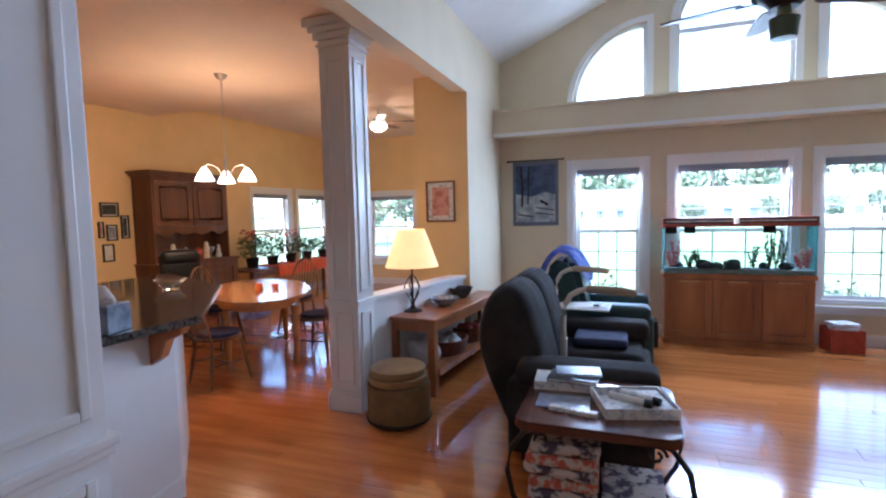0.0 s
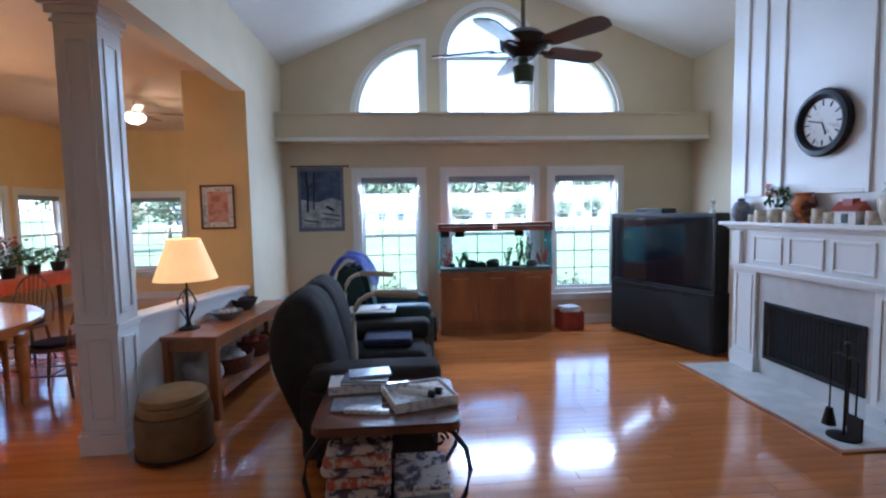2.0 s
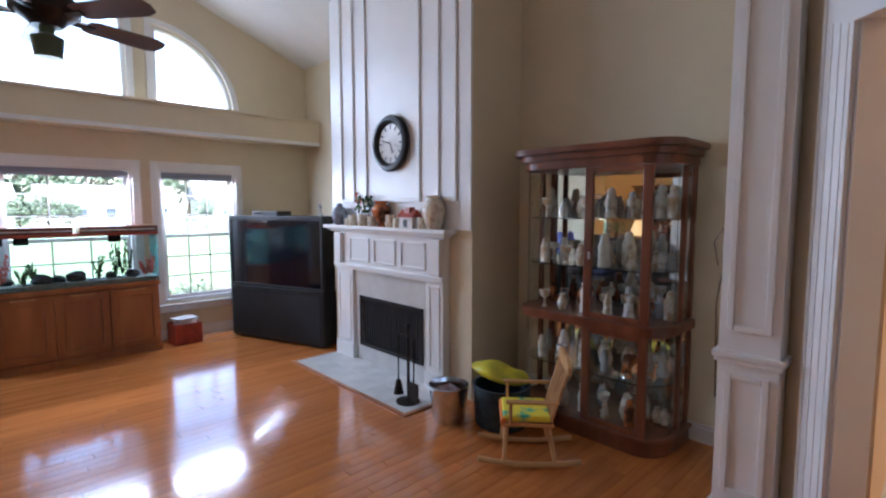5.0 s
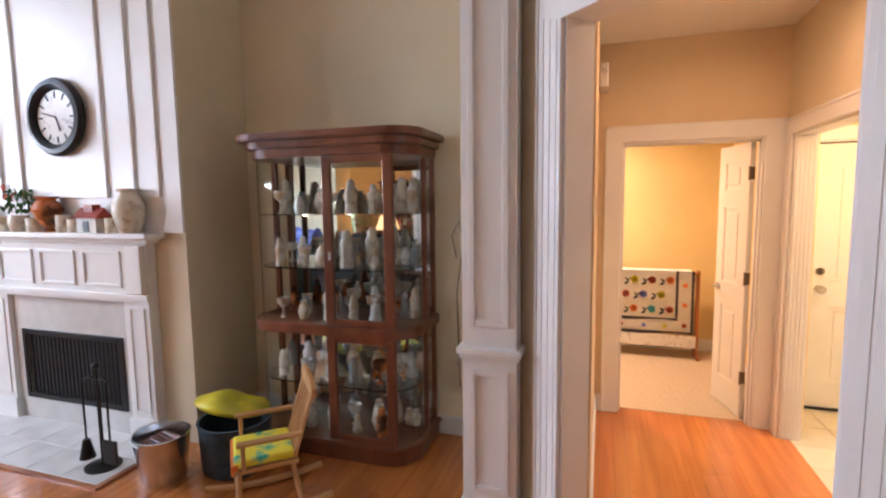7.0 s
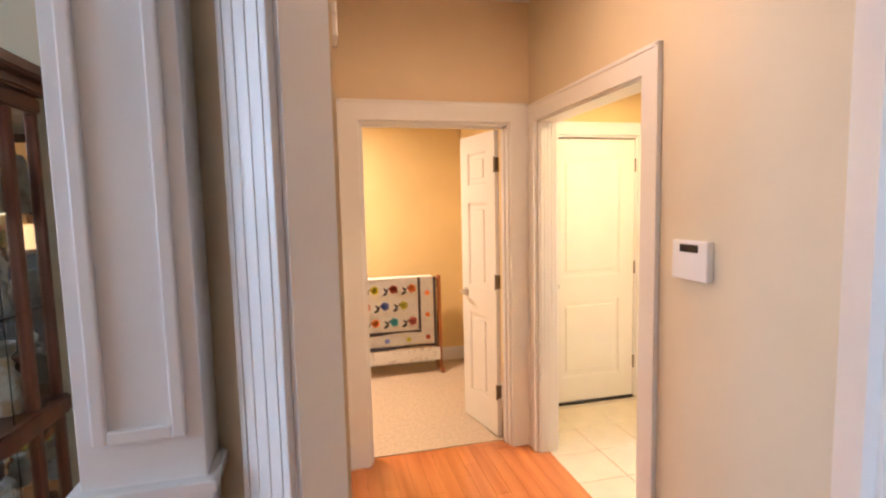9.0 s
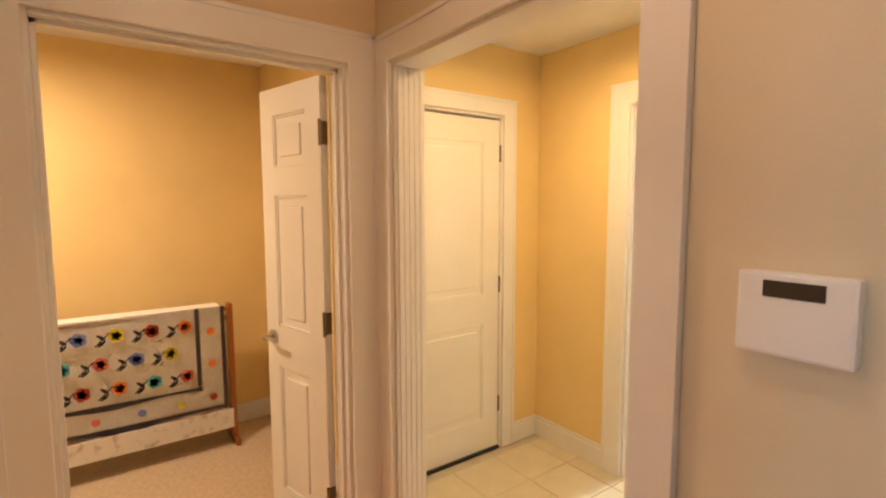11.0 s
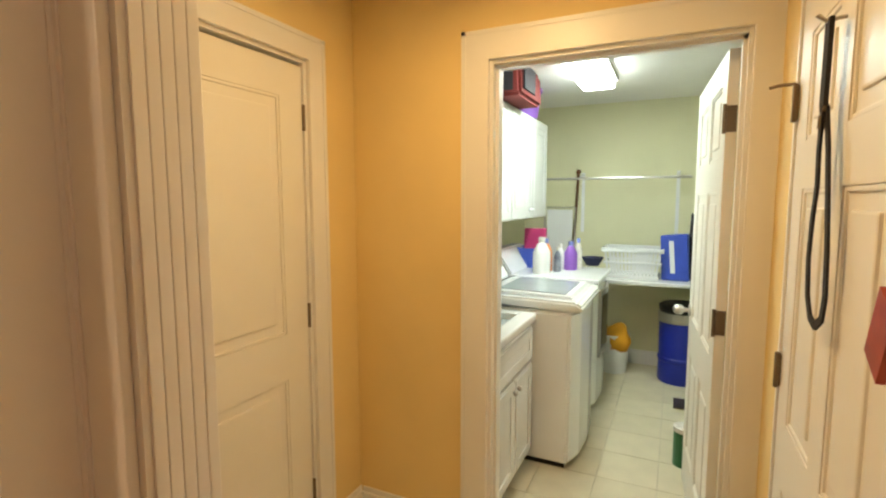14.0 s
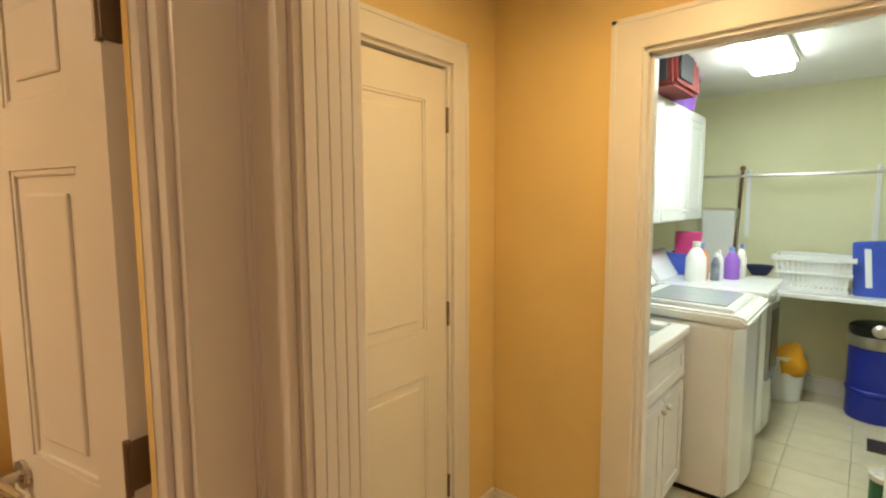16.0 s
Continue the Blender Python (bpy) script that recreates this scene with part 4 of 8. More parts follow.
# teal recliner behind
rec = thing("recliner", "dark teal leather recliner facing the fireplace", "armchair", pose(0, 0, 0))
RY0, RY1 = 6.92, 7.78
bm = bmnew()
prism(bm, [(0.55, 0.14), (0.42, 0.45), (0.40, 0.75), (0.46, 1.00), (0.56, 1.10), (0.68, 1.08), (0.76, 0.9), (0.84, 0.5), (0.84, 0.14)], "y", RY0 + 0.15, RY1 - 0.15, 0.06)
part("backrest", bm, M_TEAL, rec, smooth=True)
bm = bmnew()
cushion(bm, (0.72, RY0 + 0.18, 0.12), (1.40, RY1 - 0.18, 0.48), 0.08)
part("seat", bm, M_TEAL, rec, smooth=True)
for a, b in ((RY0, RY0 + 0.21), (RY1 - 0.21, RY1)):
    bm = bmnew()
    cushion(bm, (0.56, a, 0.04), (1.42, b, 0.56), 0.05)
    cushion(bm, (0.62, a - 0.01, 0.50), (1.40, b + 0.01, 0.66), 0.075)
    part("armrest", bm, M_TEAL, rec, smooth=True)
for x in (0.7, 1.3):
    for y in (RY0 + 0.06, RY1 - 0.06):
        bm = bmnew()
        rod(bm, (x, y, 0), (x, y, 0.05), 0.03)
        part("foot", bm, M_BLACK, rec)
# blanket over the headrest
bm = bmnew()
n, mrows = 18, 14
grid = []
for i in range(n + 1):
    row = []
    for j in range(mrows + 1):
        u, v = i / n, j / mrows
        y = RY0 + 0.10 + (RY1 - RY0 - 0.2) * v
        a = u * 2 - 1
        x = 0.585 + 0.26 * a
        z = 1.155 - 0.33 * abs(a) ** 2.2 + 0.025 * math.sin(9 * v + 5 * u) + 0.018 * math.sin(17 * v + 3)
        row.append(bm.verts.new((x, y, z)))
    grid.append(row)
for i in range(n):
    for j in range(mrows):
        bm.faces.new((grid[i][j], grid[i + 1][j], grid[i + 1][j + 1], grid[i][j + 1]))
bmesh.ops.solidify(bm, geom=bm.faces[:], thickness=0.02)
tagged(part("blanket", bm, M_BLUE, smooth=True), "crumpled blue blanket draped over the recliner", "blanket")

# ottoman
ot = thing("ottoman", "round olive leather ottoman with tan lid", "ottoman", pose(-0.43, 5.42, 0))
bm = bmnew()
lathe(bm, [(0.20, 0.0), (0.225, 0.02), (0.235, 0.06), (0.238, 0.27), (0.232, 0.30), (0.0, 0.30)], 32)
part("body", bm, M_OTTO, ot, smooth=True)
bm = bmnew()
lathe(bm, [(0.0, 0.30), (0.215, 0.302), (0.225, 0.325), (0.22, 0.355), (0.20, 0.362), (0.21, 0.375), (0.205, 0.41), (0.17, 0.428), (0.0, 0.435)], 32)
part("lid", bm, M_OTTOP, ot, "tan leather lid", smooth=True)
bm = bmnew()
tube(bm, [(0.241 * math.cos(a), 0.241 * math.sin(a), 0.035) for a in [6.28319 * k / 32 for k in range(32)]], 0.006, 6, True)
part("piping", bm, M_BLACK, ot)

# console table
con = thing("console_table", "long oak console table along the half wall", "table")
CX0, CX1, CY0, CY1, CZ = -0.62, -0.14, 5.66, 7.23, 0.67
bm = bmnew()
box(bm, (CX0, CY0, CZ - 0.035), (CX1, CY1, CZ), 0.006)
part("tabletop", bm, M_GOLDWOOD, con)
for x in (CX0 + 0.02, CX1 - 0.085):
    for y in (CY0 + 0.02, CY1 - 0.085):
        bm = bmnew()
        box(bm, (x, y, 0), (x + 0.065, y + 0.065, CZ - 0.035), 0.005)
        part("leg", bm, M_GOLDWOOD, con)
bm = bmnew()
for x in (CX0 + 0.035, CX1 - 0.055):
    box(bm, (x, CY0 + 0.085, CZ - 0.125), (x + 0.02, CY1 - 0.085, CZ - 0.036), 0.003)
for y in (CY0 + 0.035, CY1 - 0.055):
    box(bm, (CX0 + 0.085, y, CZ - 0.125), (CX1 - 0.085, y + 0.02, CZ - 0.036), 0.003)
part("apron", bm, M_GOLDWOOD, con)
for k in range(6):
    bm = bmnew()
    x = CX0 + 0.03 + k * 0.069
    box(bm, (x, CY0 + 0.03, 0.17), (x + 0.06, CY1 - 0.03, 0.195), 0.004)
    part("shelf_slat", bm, M_GOLDWOOD, con)
bm = bmnew()
for x in (CX0 + 0.01, CX1 - 0.022):
    box(bm, (x, CY0 + 0.09, 0.165), (x + 0.012, CY1 - 0.09, 0.225), 0.003)
part("shelf_rail", bm, M_GOLDWOOD, con)

# lamp
lp = thing("table_lamp", "lit table lamp with wire-scroll base and linen shade", "lamp", pose(-0.50, 5.93, CZ))
bm = bmnew()
lathe(bm, [(0.0, 0.0), (0.085, 0.0), (0.08, 0.015), (0.03, 0.03), (0.015, 0.06), (0.0, 0.06)], 20)
part("foot", bm, M_IRON, lp, smooth=True)
for k in range(5):
    a = 6.283 * k / 5
    bm = bmnew()
    tube(bm, [(math.cos(a) * r, math.sin(a) * r, z) for r, z in ((0.012, 0.05), (0.02, 0.10), (0.06, 0.17), (0.075, 0.23), (0.045, 0.29), (0.012, 0.33))], 0.0055, 6)
    part("scroll", bm, M_IRON, lp, smooth=True)
bm = bmnew()
rod(bm, (0, 0, 0.05), (0, 0, 0.70), 0.008)
part("stem", bm, M_IRON, lp)
bm = bmnew()
for r0, z0, r1, z1 in ((0.24, 0.41, 0.122, 0.74),):
    lathe(bm, [(r0, z0), (r1, z1), (r1 - 0.003, z1), (r0 - 0.003, z0 + 0.001), (r0, z0)], 32)
part("shade", bm, M_SHADEL, lp, "glowing cream linen shade", smooth=True)
lamp("table_lamp_bulb", "POINT", pose(-0.50, 5.93, CZ + 0.5), 0.45, (1.0, 0.52, 0.22), 0.05)


def bowl(name, label, m, r, h, material, cat="bowl", fill=None):
    t = thing(name, label, cat, m)
    bm = bmnew()
    lathe(bm, [(0.0, 0.0), (r * 0.45, 0.0), (r * 0.5, 0.01), (r * 0.8, h * 0.5), (r, h), (r * 0.96, h), (r * 0.74, h * 0.5), (r * 0.4, 0.02), (0.0, 0.02)], 24)
    part("body", bm, material, t, smooth=True)
    if fill:
        bm = bmnew()
        rnd = random.Random(int(r * 1000))
        for k in range(14):
            a, d = rnd.random() * 6.28, rnd.random() * r * 0.6
            bmesh.ops.create_icosphere(bm, subdivisions=1, radius=r * 0.16, matrix=Matrix.Translation((d * math.cos(a), d * math.sin(a), h * 0.72 + rnd.random() * 0.02)))
        part("contents", bm, fill, t, smooth=True)
    return t


bowl("bowl", "shallow dark bowl with trinkets on the console", pose(-0.36, 6.30, CZ), 0.14, 0.075, M_CERB, fill=M_CERW)
bowl("dish", "dark lidded dish on the console table", pose(-0.38, 6.72, CZ), 0.125, 0.11, M_ROCK, fill=M_ROCK)
# baskets and parcels under the console


def basket(label, m, w, d, h, material, fill):
    t = thing("basket", label, "basket", m, "baskets under the console")
    bm = bmnew()
    for k in range(7):
        z = h * (k + 0.5) / 7
        s = 0.86 + 0.14 * k / 6
        tube(bm, [(w / 2 * s * math.cos(a), d / 2 * s * math.sin(a), z) for a in [6.283 * i / 20 for i in range(20)]], h / 13, 6, True)
    bmesh.ops.create_cone(bm, cap_ends=True, segments=20, radius1=w * 0.42, radius2=w * 0.42, depth=0.01, matrix=Matrix.Translation((0, 0, 0.006)) @ Matrix.Diagonal((1, d / w, 1, 1)))
    part("weave", bm, material, t, smooth=True)
    bm = bmnew()
    rnd = random.Random(int(w * 999))
    for k in range(9):
        a, q = rnd.random() * 6.28, rnd.random() * 0.3
        bmesh.ops.create_icosphere(bm, subdivisions=2, radius=0.055, matrix=Matrix.Translation((w * q * math.cos(a), d * q * math.sin(a), h * 0.85)) @ Matrix.Diagonal((1.2, 1, 0.7, 1)))
    part("contents", bm, fill, t, smooth=True)
    return t


M_WICKER = mat("red_brown_wicker", (0.24, 0.07, 0.03), 0.7, var=0.5, scale=20)
basket("red-brown basket with odds and ends on the lower shelf", pose(-0.38, 6.38, 0.196), 0.38, 0.46, 0.14, M_WICKER, M_CERW)
basket("red-brown basket of small parcels on the lower shelf", pose(-0.38, 6.88, 0.196), 0.36, 0.42, 0.16, M_WICKER, M_RED)
bm = bmnew()
bmesh.ops.create_icosphere(bm, subdivisions=3, radius=0.17, matrix=Matrix.Translation((-0.40, 5.93, 0.196 + 0.13)) @ Matrix.Diagonal((0.95, 0.8, 0.75, 1)))
for v in bm.verts:
    v.co += Vector((0, 0, 1)) * 0.03 * math.sin(30 * v.co.y + 20 * v.co.x)
    v.co.z = max(v.co.z, 0.197)
M_PLASTIC = mat("white_carrier_bag", (0.72, 0.70, 0.70), 0.45, var=0.2, scale=14, bump=0.6, bscale=25)
tagged(part("plastic_bag", bm, M_PLASTIC, smooth=True), "crumpled white plastic bag on the lower shelf", "bag")

# the console and what stands on it lie along the half wall, which runs a little askew
ASKEW = Matrix.Translation((-0.304, 5.874, 0)) @ Matrix.Rotation(radians(-6), 4, "Z") @ Matrix.Translation((0.14, -5.66, 0))
for ob in list(scene.objects):
    if ob.parent is None and ob.name.split(".")[0] in ("console_table", "table_lamp", "table_lamp_bulb", "bowl", "dish", "basket", "plastic_bag"):
        ob.matrix_basis = ASKEW @ ob.matrix_basis

# corner table with stacked magazines
ct = thing("side_table", "small dark wood table in the corner by the window", "table")
bm = bmnew()
box(bm, (-0.40, 7.35, 0.52), (0.08, 7.85, 0.55), 0.006)
part("tabletop", bm, M_DARKWOOD, ct)
for x in (-0.38, 0.02):
    for y in (7.37, 7.79):
        bm = bmnew()
        box(bm, (x, y, 0), (x + 0.04, y + 0.04, 0.52), 0.004)
        part("leg", bm, M_DARKWOOD, ct)
rnd = random.Random(4)
for k in range(7):
    bm = bmnew()
    box(bm, (-0.15, -0.11, 0), (0.15, 0.11, 0.016), 0.003)
    m_ = (M_PAPER, M_RED, M_CERB, M_CERAM)[k % 4]
    tagged(part("magazine", bm, m_, None, "", pose(-0.16 + rnd.uniform(-.02, .02), 7.58 + rnd.uniform(-.02, .02), 0.5505 + 0.0165 * k, 0, 0, 80 + rnd.uniform(-8, 8))), "magazine in a stack on the corner table", "magazine", "corner magazines")

# end table
et = thing("end_table", "cherry end table on curved iron legs with lower shelf", "table")
EX0, EX1, EY0, EY1, EZ = 0.675, 1.405, 4.34, 5.02, 0.58
bm = bmnew()
pts = []
for cx, cy, a0 in ((EX1 - 0.07, EY1 - 0.07, 0), (EX0 + 0.07, EY1 - 0.07, 90), (EX0 + 0.07, EY0 + 0.07, 180), (EX1 - 0.07, EY0 + 0.07, 270)):
    pts += [(cx + 0.07 * math.cos(radians(a0 + k * 18)), cy + 0.07 * math.sin(radians(a0 + k * 18))) for k in range(6)]
prism(bm, pts, "z", EZ - 0.045, EZ, 0.008)
part("tabletop", bm, M_WALNUT, et, "polished dark cherry top")
for x, sx in ((EX0 + 0.09, -1), (EX1 - 0.09, 1)):
    for y in (EY0 + 0.08, EY1 - 0.08):
        bm = bmnew()
        tube(bm, [(x + sx * d, y, z) for d, z in ((-0.02, EZ - 0.046), (0.05, 0.50), (0.115, 0.41), (0.135, 0.30), (0.11, 0.18), (0.05, 0.08), (0.04, 0.02), (0.07, 0.0))], 0.013, 8)
        part("leg", bm, M_IRON, et, smooth=True)
        bm = bmnew()
        tube(bm, [(x - sx * 0.02 + sx * 0.045 * math.cos(a) * (1 - a / 12), y, 0.47 + 0.045 * math.sin(a) * (1 - a / 12)) for a in [0.5 * k for k in range(16)]], 0.008, 6)
        part("scroll", bm, M_IRON, et, smooth=True)
bm = bmnew()
box(bm, (EX0 + 0.06, EY0 + 0.06, 0.10), (EX1 - 0.06, EY1 - 0.06, 0.118), 0.005)
for y in (EY0 + 0.08, EY1 - 0.08):
    box(bm, (EX0 + 0.02, y - 0.008, 0.085), (EX1 - 0.02, y + 0.008, 0.10))
part("lower_shelf", bm, M_IRON, et)


def book(label, x, y, z, w, d, h, turn, material, cat="book", group="books on the end table"):
    t = thing("book", label, cat, pose(x, y, z, 0, 0, turn), group)
    bm = bmnew()
    box(bm, (-w / 2, -d / 2, 0), (w / 2, d / 2, 0.003), 0.001)
    box(bm, (-w / 2, -d / 2, h - 0.003), (w / 2, d / 2, h), 0.001)
    box(bm, (-w / 2, -d / 2, 0.003), (-w / 2 + 0.004, d / 2, h - 0.003))
    part("cover", bm, material, t)
    bm = bmnew()
    box(bm, (-w / 2 + 0.004, -d / 2 + 0.005, 0.0031), (w / 2 - 0.006, d / 2 - 0.005, h - 0.0031))
    part("page_block", bm, M_PAPER, t)
    return t


book("thick paperback lying on the end table", 0.845, 4.890, EZ, 0.30, 0.20, 0.045, 4, M_CERW)
book("black-covered book on top of a paperback", 0.905, 4.870, EZ + 0.0455, 0.26, 0.17, 0.022, -3, M_BLACK)
book("pale booklet lying on stacked books", 0.925, 4.920, EZ + 0.068, 0.24, 0.15, 0.012, 9, M_CERB)
book("flat leaflet on the end table", 0.875, 4.630, EZ, 0.26, 0.18, 0.008, 2, M_CERB)
tr = thing("box_lid", "shallow white cardboard tray with pens and papers", "tray", pose(1.205, 4.670, EZ, 0, 0, 16))
bm = bmnew()
box(bm, (-0.17, -0.15, 0), (0.17, 0.15, 0.006))
for q in ((-0.17, -0.15, -0.162, 0.15), (0.162, -0.15, 0.17, 0.15), (-0.162, -0.15, 0.162, -0.142), (-0.162, 0.142, 0.162, 0.15)):
    box(bm, (q[0], q[1], 0.006), (q[2], q[3], 0.05))
part("carton", bm, M_PAPER, tr)
bm = bmnew()
box(bm, (0.0, -0.12, 0.03), (0.15, 0.12, 0.042), 0.002)
part("notepad", bm, M_PAPER, tr, "white notepad")
for k, (a, b) in enumerate((((-0.12, -0.02), (0.02, -0.10)), ((-0.05, 0.02), (0.07, -0.07)))):
    bm = bmnew()
    rod(bm, (a[0], a[1], 0.07), (b[0], b[1], 0.06), 0.018)
    part("bottle", bm, M_CERW, tr)
    bm = bmnew()
    d = Vector((b[0] - a[0], b[1] - a[1], -0.01)).normalized()
    rod(bm, Vector((b[0], b[1], 0.06)), Vector((b[0], b[1], 0.06)) + d * 0.035, 0.02)
    part("cap", bm, M_BLACK, tr, "black screw cap")
pb = thing("pill_organiser", "white plastic pill organiser on the end table", "pill box", pose(0.935, 4.510, EZ, 0, 0, -12))
for k in range(7):
    bm = bmnew()
    box(bm, (-0.115 + k * 0.033, -0.02, 0), (-0.115 + k * 0.033 + 0.031, 0.02, 0.022), 0.005)
    part("compartment", bm, M_CERW, pb)
# fabric pile and newspapers below
M_QUILT = mat("patchwork_fabric", (0.60, 0.52, 0.46), 0.9, color2=(0.09, 0.07, 0.11), scale=22, lo=0.44, hi=0.54, bump=0.4, bscale=60)
M_QUILT2 = mat("red_patchwork", (0.52, 0.12, 0.08), 0.9, color2=(0.55, 0.50, 0.40), scale=26, lo=0.42, hi=0.52, bump=0.4, bscale=60)
for k in range(6):
    bm = bmnew()
    box(bm, (-0.16, -0.17, 0), (0.16, 0.17, 0.055), 0.026, 3)
    for v in bm.verts:
        v.co += Vector((0.008 * math.sin(31 * v.co.y + k), 0.008 * math.sin(27 * v.co.x + 2 * k), 0.004 * math.sin(40 * v.co.x + 33 * v.co.y)))
    tagged(part("folded_fabric", bm, M_QUILT if k % 2 else M_QUILT2, None, "", pose(0.88 + 0.006 * (k % 3), 4.57, 0.124 + 0.056 * k, 0, 0, 3 * (k % 3) - 3), smooth=True), "folded printed fabric stacked on the lower shelf", "fabric", "fabric pile")
for k in range(5):
    bm = bmnew()
    box(bm, (-0.14, -0.18, 0), (0.14, 0.18, 0.022), 0.006)
    tagged(part("newspaper", bm, (M_PAPER, M_CERAM, M_CERB, M_PAPER, M_QUILT)[k], None, "", pose(1.205, 4.59, 0.1185 + 0.0225 * k, 0, 0, 5 * (k % 2))), "folded newspaper stacked on the lower shelf", "newspaper", "newspaper pile")

# aquarium on its oak stand
st = thing("aquarium_stand", "honey oak aquarium cabinet with three doors", "cabinet")
AX0, AX1, AY0, AY1, AZ = 1.575, 3.055, 8.25, 8.60, 0.81
bm = bmnew()
box(bm, (AX0 + 0.02, AY0 + 0.02, 0.0), (AX1 - 0.02, AY1, AZ - 0.03), 0.004)
part("carcass", bm, M_GOLDWOOD, st)
bm = bmnew()
box(bm, (AX0, AY0, AZ - 0.05), (AX1, AY1 + 0.01, AZ), 0.01)
box(bm, (AX0 + 0.005, AY0 + 0.005, 0), (AX1 - 0.005, AY1, 0.07), 0.006)
part("moulding", bm, M_GOLDWOOD, st)
for k in range(3):
    a = AX0 + 0.035 + k * 0.477
    bm = bmnew()
    slab(bm, "y", AY0 - 0.004, AY0 + 0.018, a, a + 0.467, 0.09, AZ - 0.07, [(a + 0.07, a + 0.397, 0.16, AZ - 0.14)])
    d = part("door", bm, M_GOLDWOOD, st)
    bm = bmnew()
    box(bm, (a + 0.071, AY0 + 0.004, 0.161), (a + 0.396, AY0 + 0.016, AZ - 0.141), 0.01)
    part("door_panel", bm, M_GOLDWOOD, d)
    bm = bmnew()
    box(bm, (a + 0.14, AY0 - 0.012, AZ - 0.09), (a + 0.34, AY0 - 0.004, AZ - 0.075), 0.003)
    part("pull", bm, M_PINE, d, "light wooden pull strip")
aq = thing("aquarium", "lit glass aquarium with plants and rocks on a stand", "aquarium")
bm = bmnew()
for a, b in (((AX0 + 0.012, AY0 + 0.012, AZ + 0.001), (AX1 - 0.012, AY0 + 0.02, 1.36)), ((AX0 + 0.012, AY1 - 0.02, AZ + 0.001), (AX1 - 0.012, AY1 - 0.012, 1.36))):
    box(bm, a, b)
g = part("glass", bm, M_AQGLASS, aq)
g.visible_shadow = False
for x in (AX0 + 0.012, AX1 - 0.02):
    bm = bmnew()
    box(bm, (x, AY0 + 0.021, AZ + 0.001), (x + 0.008, AY1 - 0.021, 1.36))
    g = part("end_glass", bm, M_AQSIDE, aq, "aqua-tinted end glass")
    g.visible_shadow = False
bm = bmnew()
box(bm, (AX0 + 0.022, AY0 + 0.021, AZ + 0.002), (AX1 - 0.022, AY1 - 0.021, AZ + 0.05))
part("gravel", bm, M_GRAVEL, aq, "grey-green gravel bed")
rnd = random.Random(9)
for x, s in ((1.75, 0.06), (2.02, 0.09), (2.14, 0.07), (2.3, 0.09), (2.62, 0.06), (2.8, 0.07)):
    bm = bmnew()
    bmesh.ops.create_icosphere(bm, subdivisions=2, radius=s)
    for v in bm.verts:
        v.co *= 0.8 + 0.4 * rnd.random()
        v.co.z *= 0.7
    part("rock", bm, M_ROCK, aq, "dark rock", pose(x, 8.42 + rnd.uniform(-.06, .06), AZ + 0.05 + s * 0.4))
for x, h in ((1.68, 0.2), (1.72, 0.3), (1.86, 0.16), (1.95, 0.22), (2.5, 0.25), (2.66, 0.40), (2.72, 0.42), (2.78, 0.3), (2.95, 0.18), (3.0, 0.25)):
    bm = bmnew()
    for k in range(7):
        a, l = rnd.random() * 6.28, h * rnd.uniform(0.6, 1)
        c = Vector((0.05 * math.cos(a), 0.04 * math.sin(a), 0))
        for s in range(5):
            z = l * (s + 1) / 5
            q = Matrix.Translation(c * (z / l) + Vector((0, 0, z))) @ Euler((rnd.random() * 3, rnd.random() * 3, a)).to_matrix().to_4x4() @ Matrix.Diagonal((0.032, 0.012, 0.004, 1))
            bmesh.ops.create_icosphere(bm, subdivisions=1, radius=1, matrix=q)
        tube(bm, [(0, 0, 0), c * 0.5 + Vector((0, 0, l * 0.5)), c + Vector((0, 0, l))], 0.003, 5)
    part("water_plant", bm, M_LEAF if rnd.random() < 0.8 else M_PINK, aq, "", pose(x, 8.43, AZ + 0.05))
bm = bmnew()
box(bm, (AX0 - 0.002, AY0 - 0.002, 1.335), (AX1 + 0.002, AY1 + 0.002, 1.365), 0.004)
part("rim", bm, M_RED, aq, "reddish-brown top rim")
for a, b in ((AX0 + 0.0, 2.28), (2.33, AX1)):
    bm = bmnew()
    box(bm, (a, AY0 + 0.01, 1.366), (b, AY1 - 0.05, 1.435), 0.01)
    part("hood", bm, M_DARKWOOD, aq, "dark brown light hood")
bm = bmnew()
box(bm, (AX0 + 0.03, AY0 - 0.0, 1.39), (2.27, AY0 + 0.0095, 1.402))
box(bm, (2.34, AY0 - 0.0, 1.39), (AX1 - 0.03, AY0 + 0.0095, 1.402))
part("hood_strip", bm, M_PAPER, aq, "pale strip on the hood")
for x in (1.62, 1.82, 2.62):
    bm = bmnew()
    box(bm, (x, AY1 - 0.07, 1.25), (x + 0.12, AY1 - 0.03, 1.334), 0.008)
    part("filter", bm, M_BLACK, aq, "black filter box")

# things on the floor beside the stand
bx = thing("carton", "red-brown cardboard box with white papers beside the aquarium", "box", pose(3.33, 8.42, 0, 0, 0, 4))
bm = bmnew()
for a, b in (((-0.15, -0.14, 0), (0.15, 0.14, 0.012)), ((-0.15, -0.14, 0.012), (-0.14, 0.14, 0.24)), ((0.14, -0.14, 0.012), (0.15, 0.14, 0.24)), ((-0.14, -0.14, 0.012), (0.14, -0.13, 0.24)), ((-0.14, 0.13, 0.012), (0.14, 0.14, 0.24))):
    box(bm, a, b)
part("carton_body", bm, M_RED, bx)
for k in range(5):
    bm = bmnew()
    box(bm, (-0.12, -0.1, 0), (0.12, 0.1, 0.012), 0.002)
    part("paper", bm, M_PAPER, bx, "", pose(0.0, 0.0, 0.235 + 0.013 * k, 0, 4 * (k % 2), 7 * k - 14))
bm = bmnew()
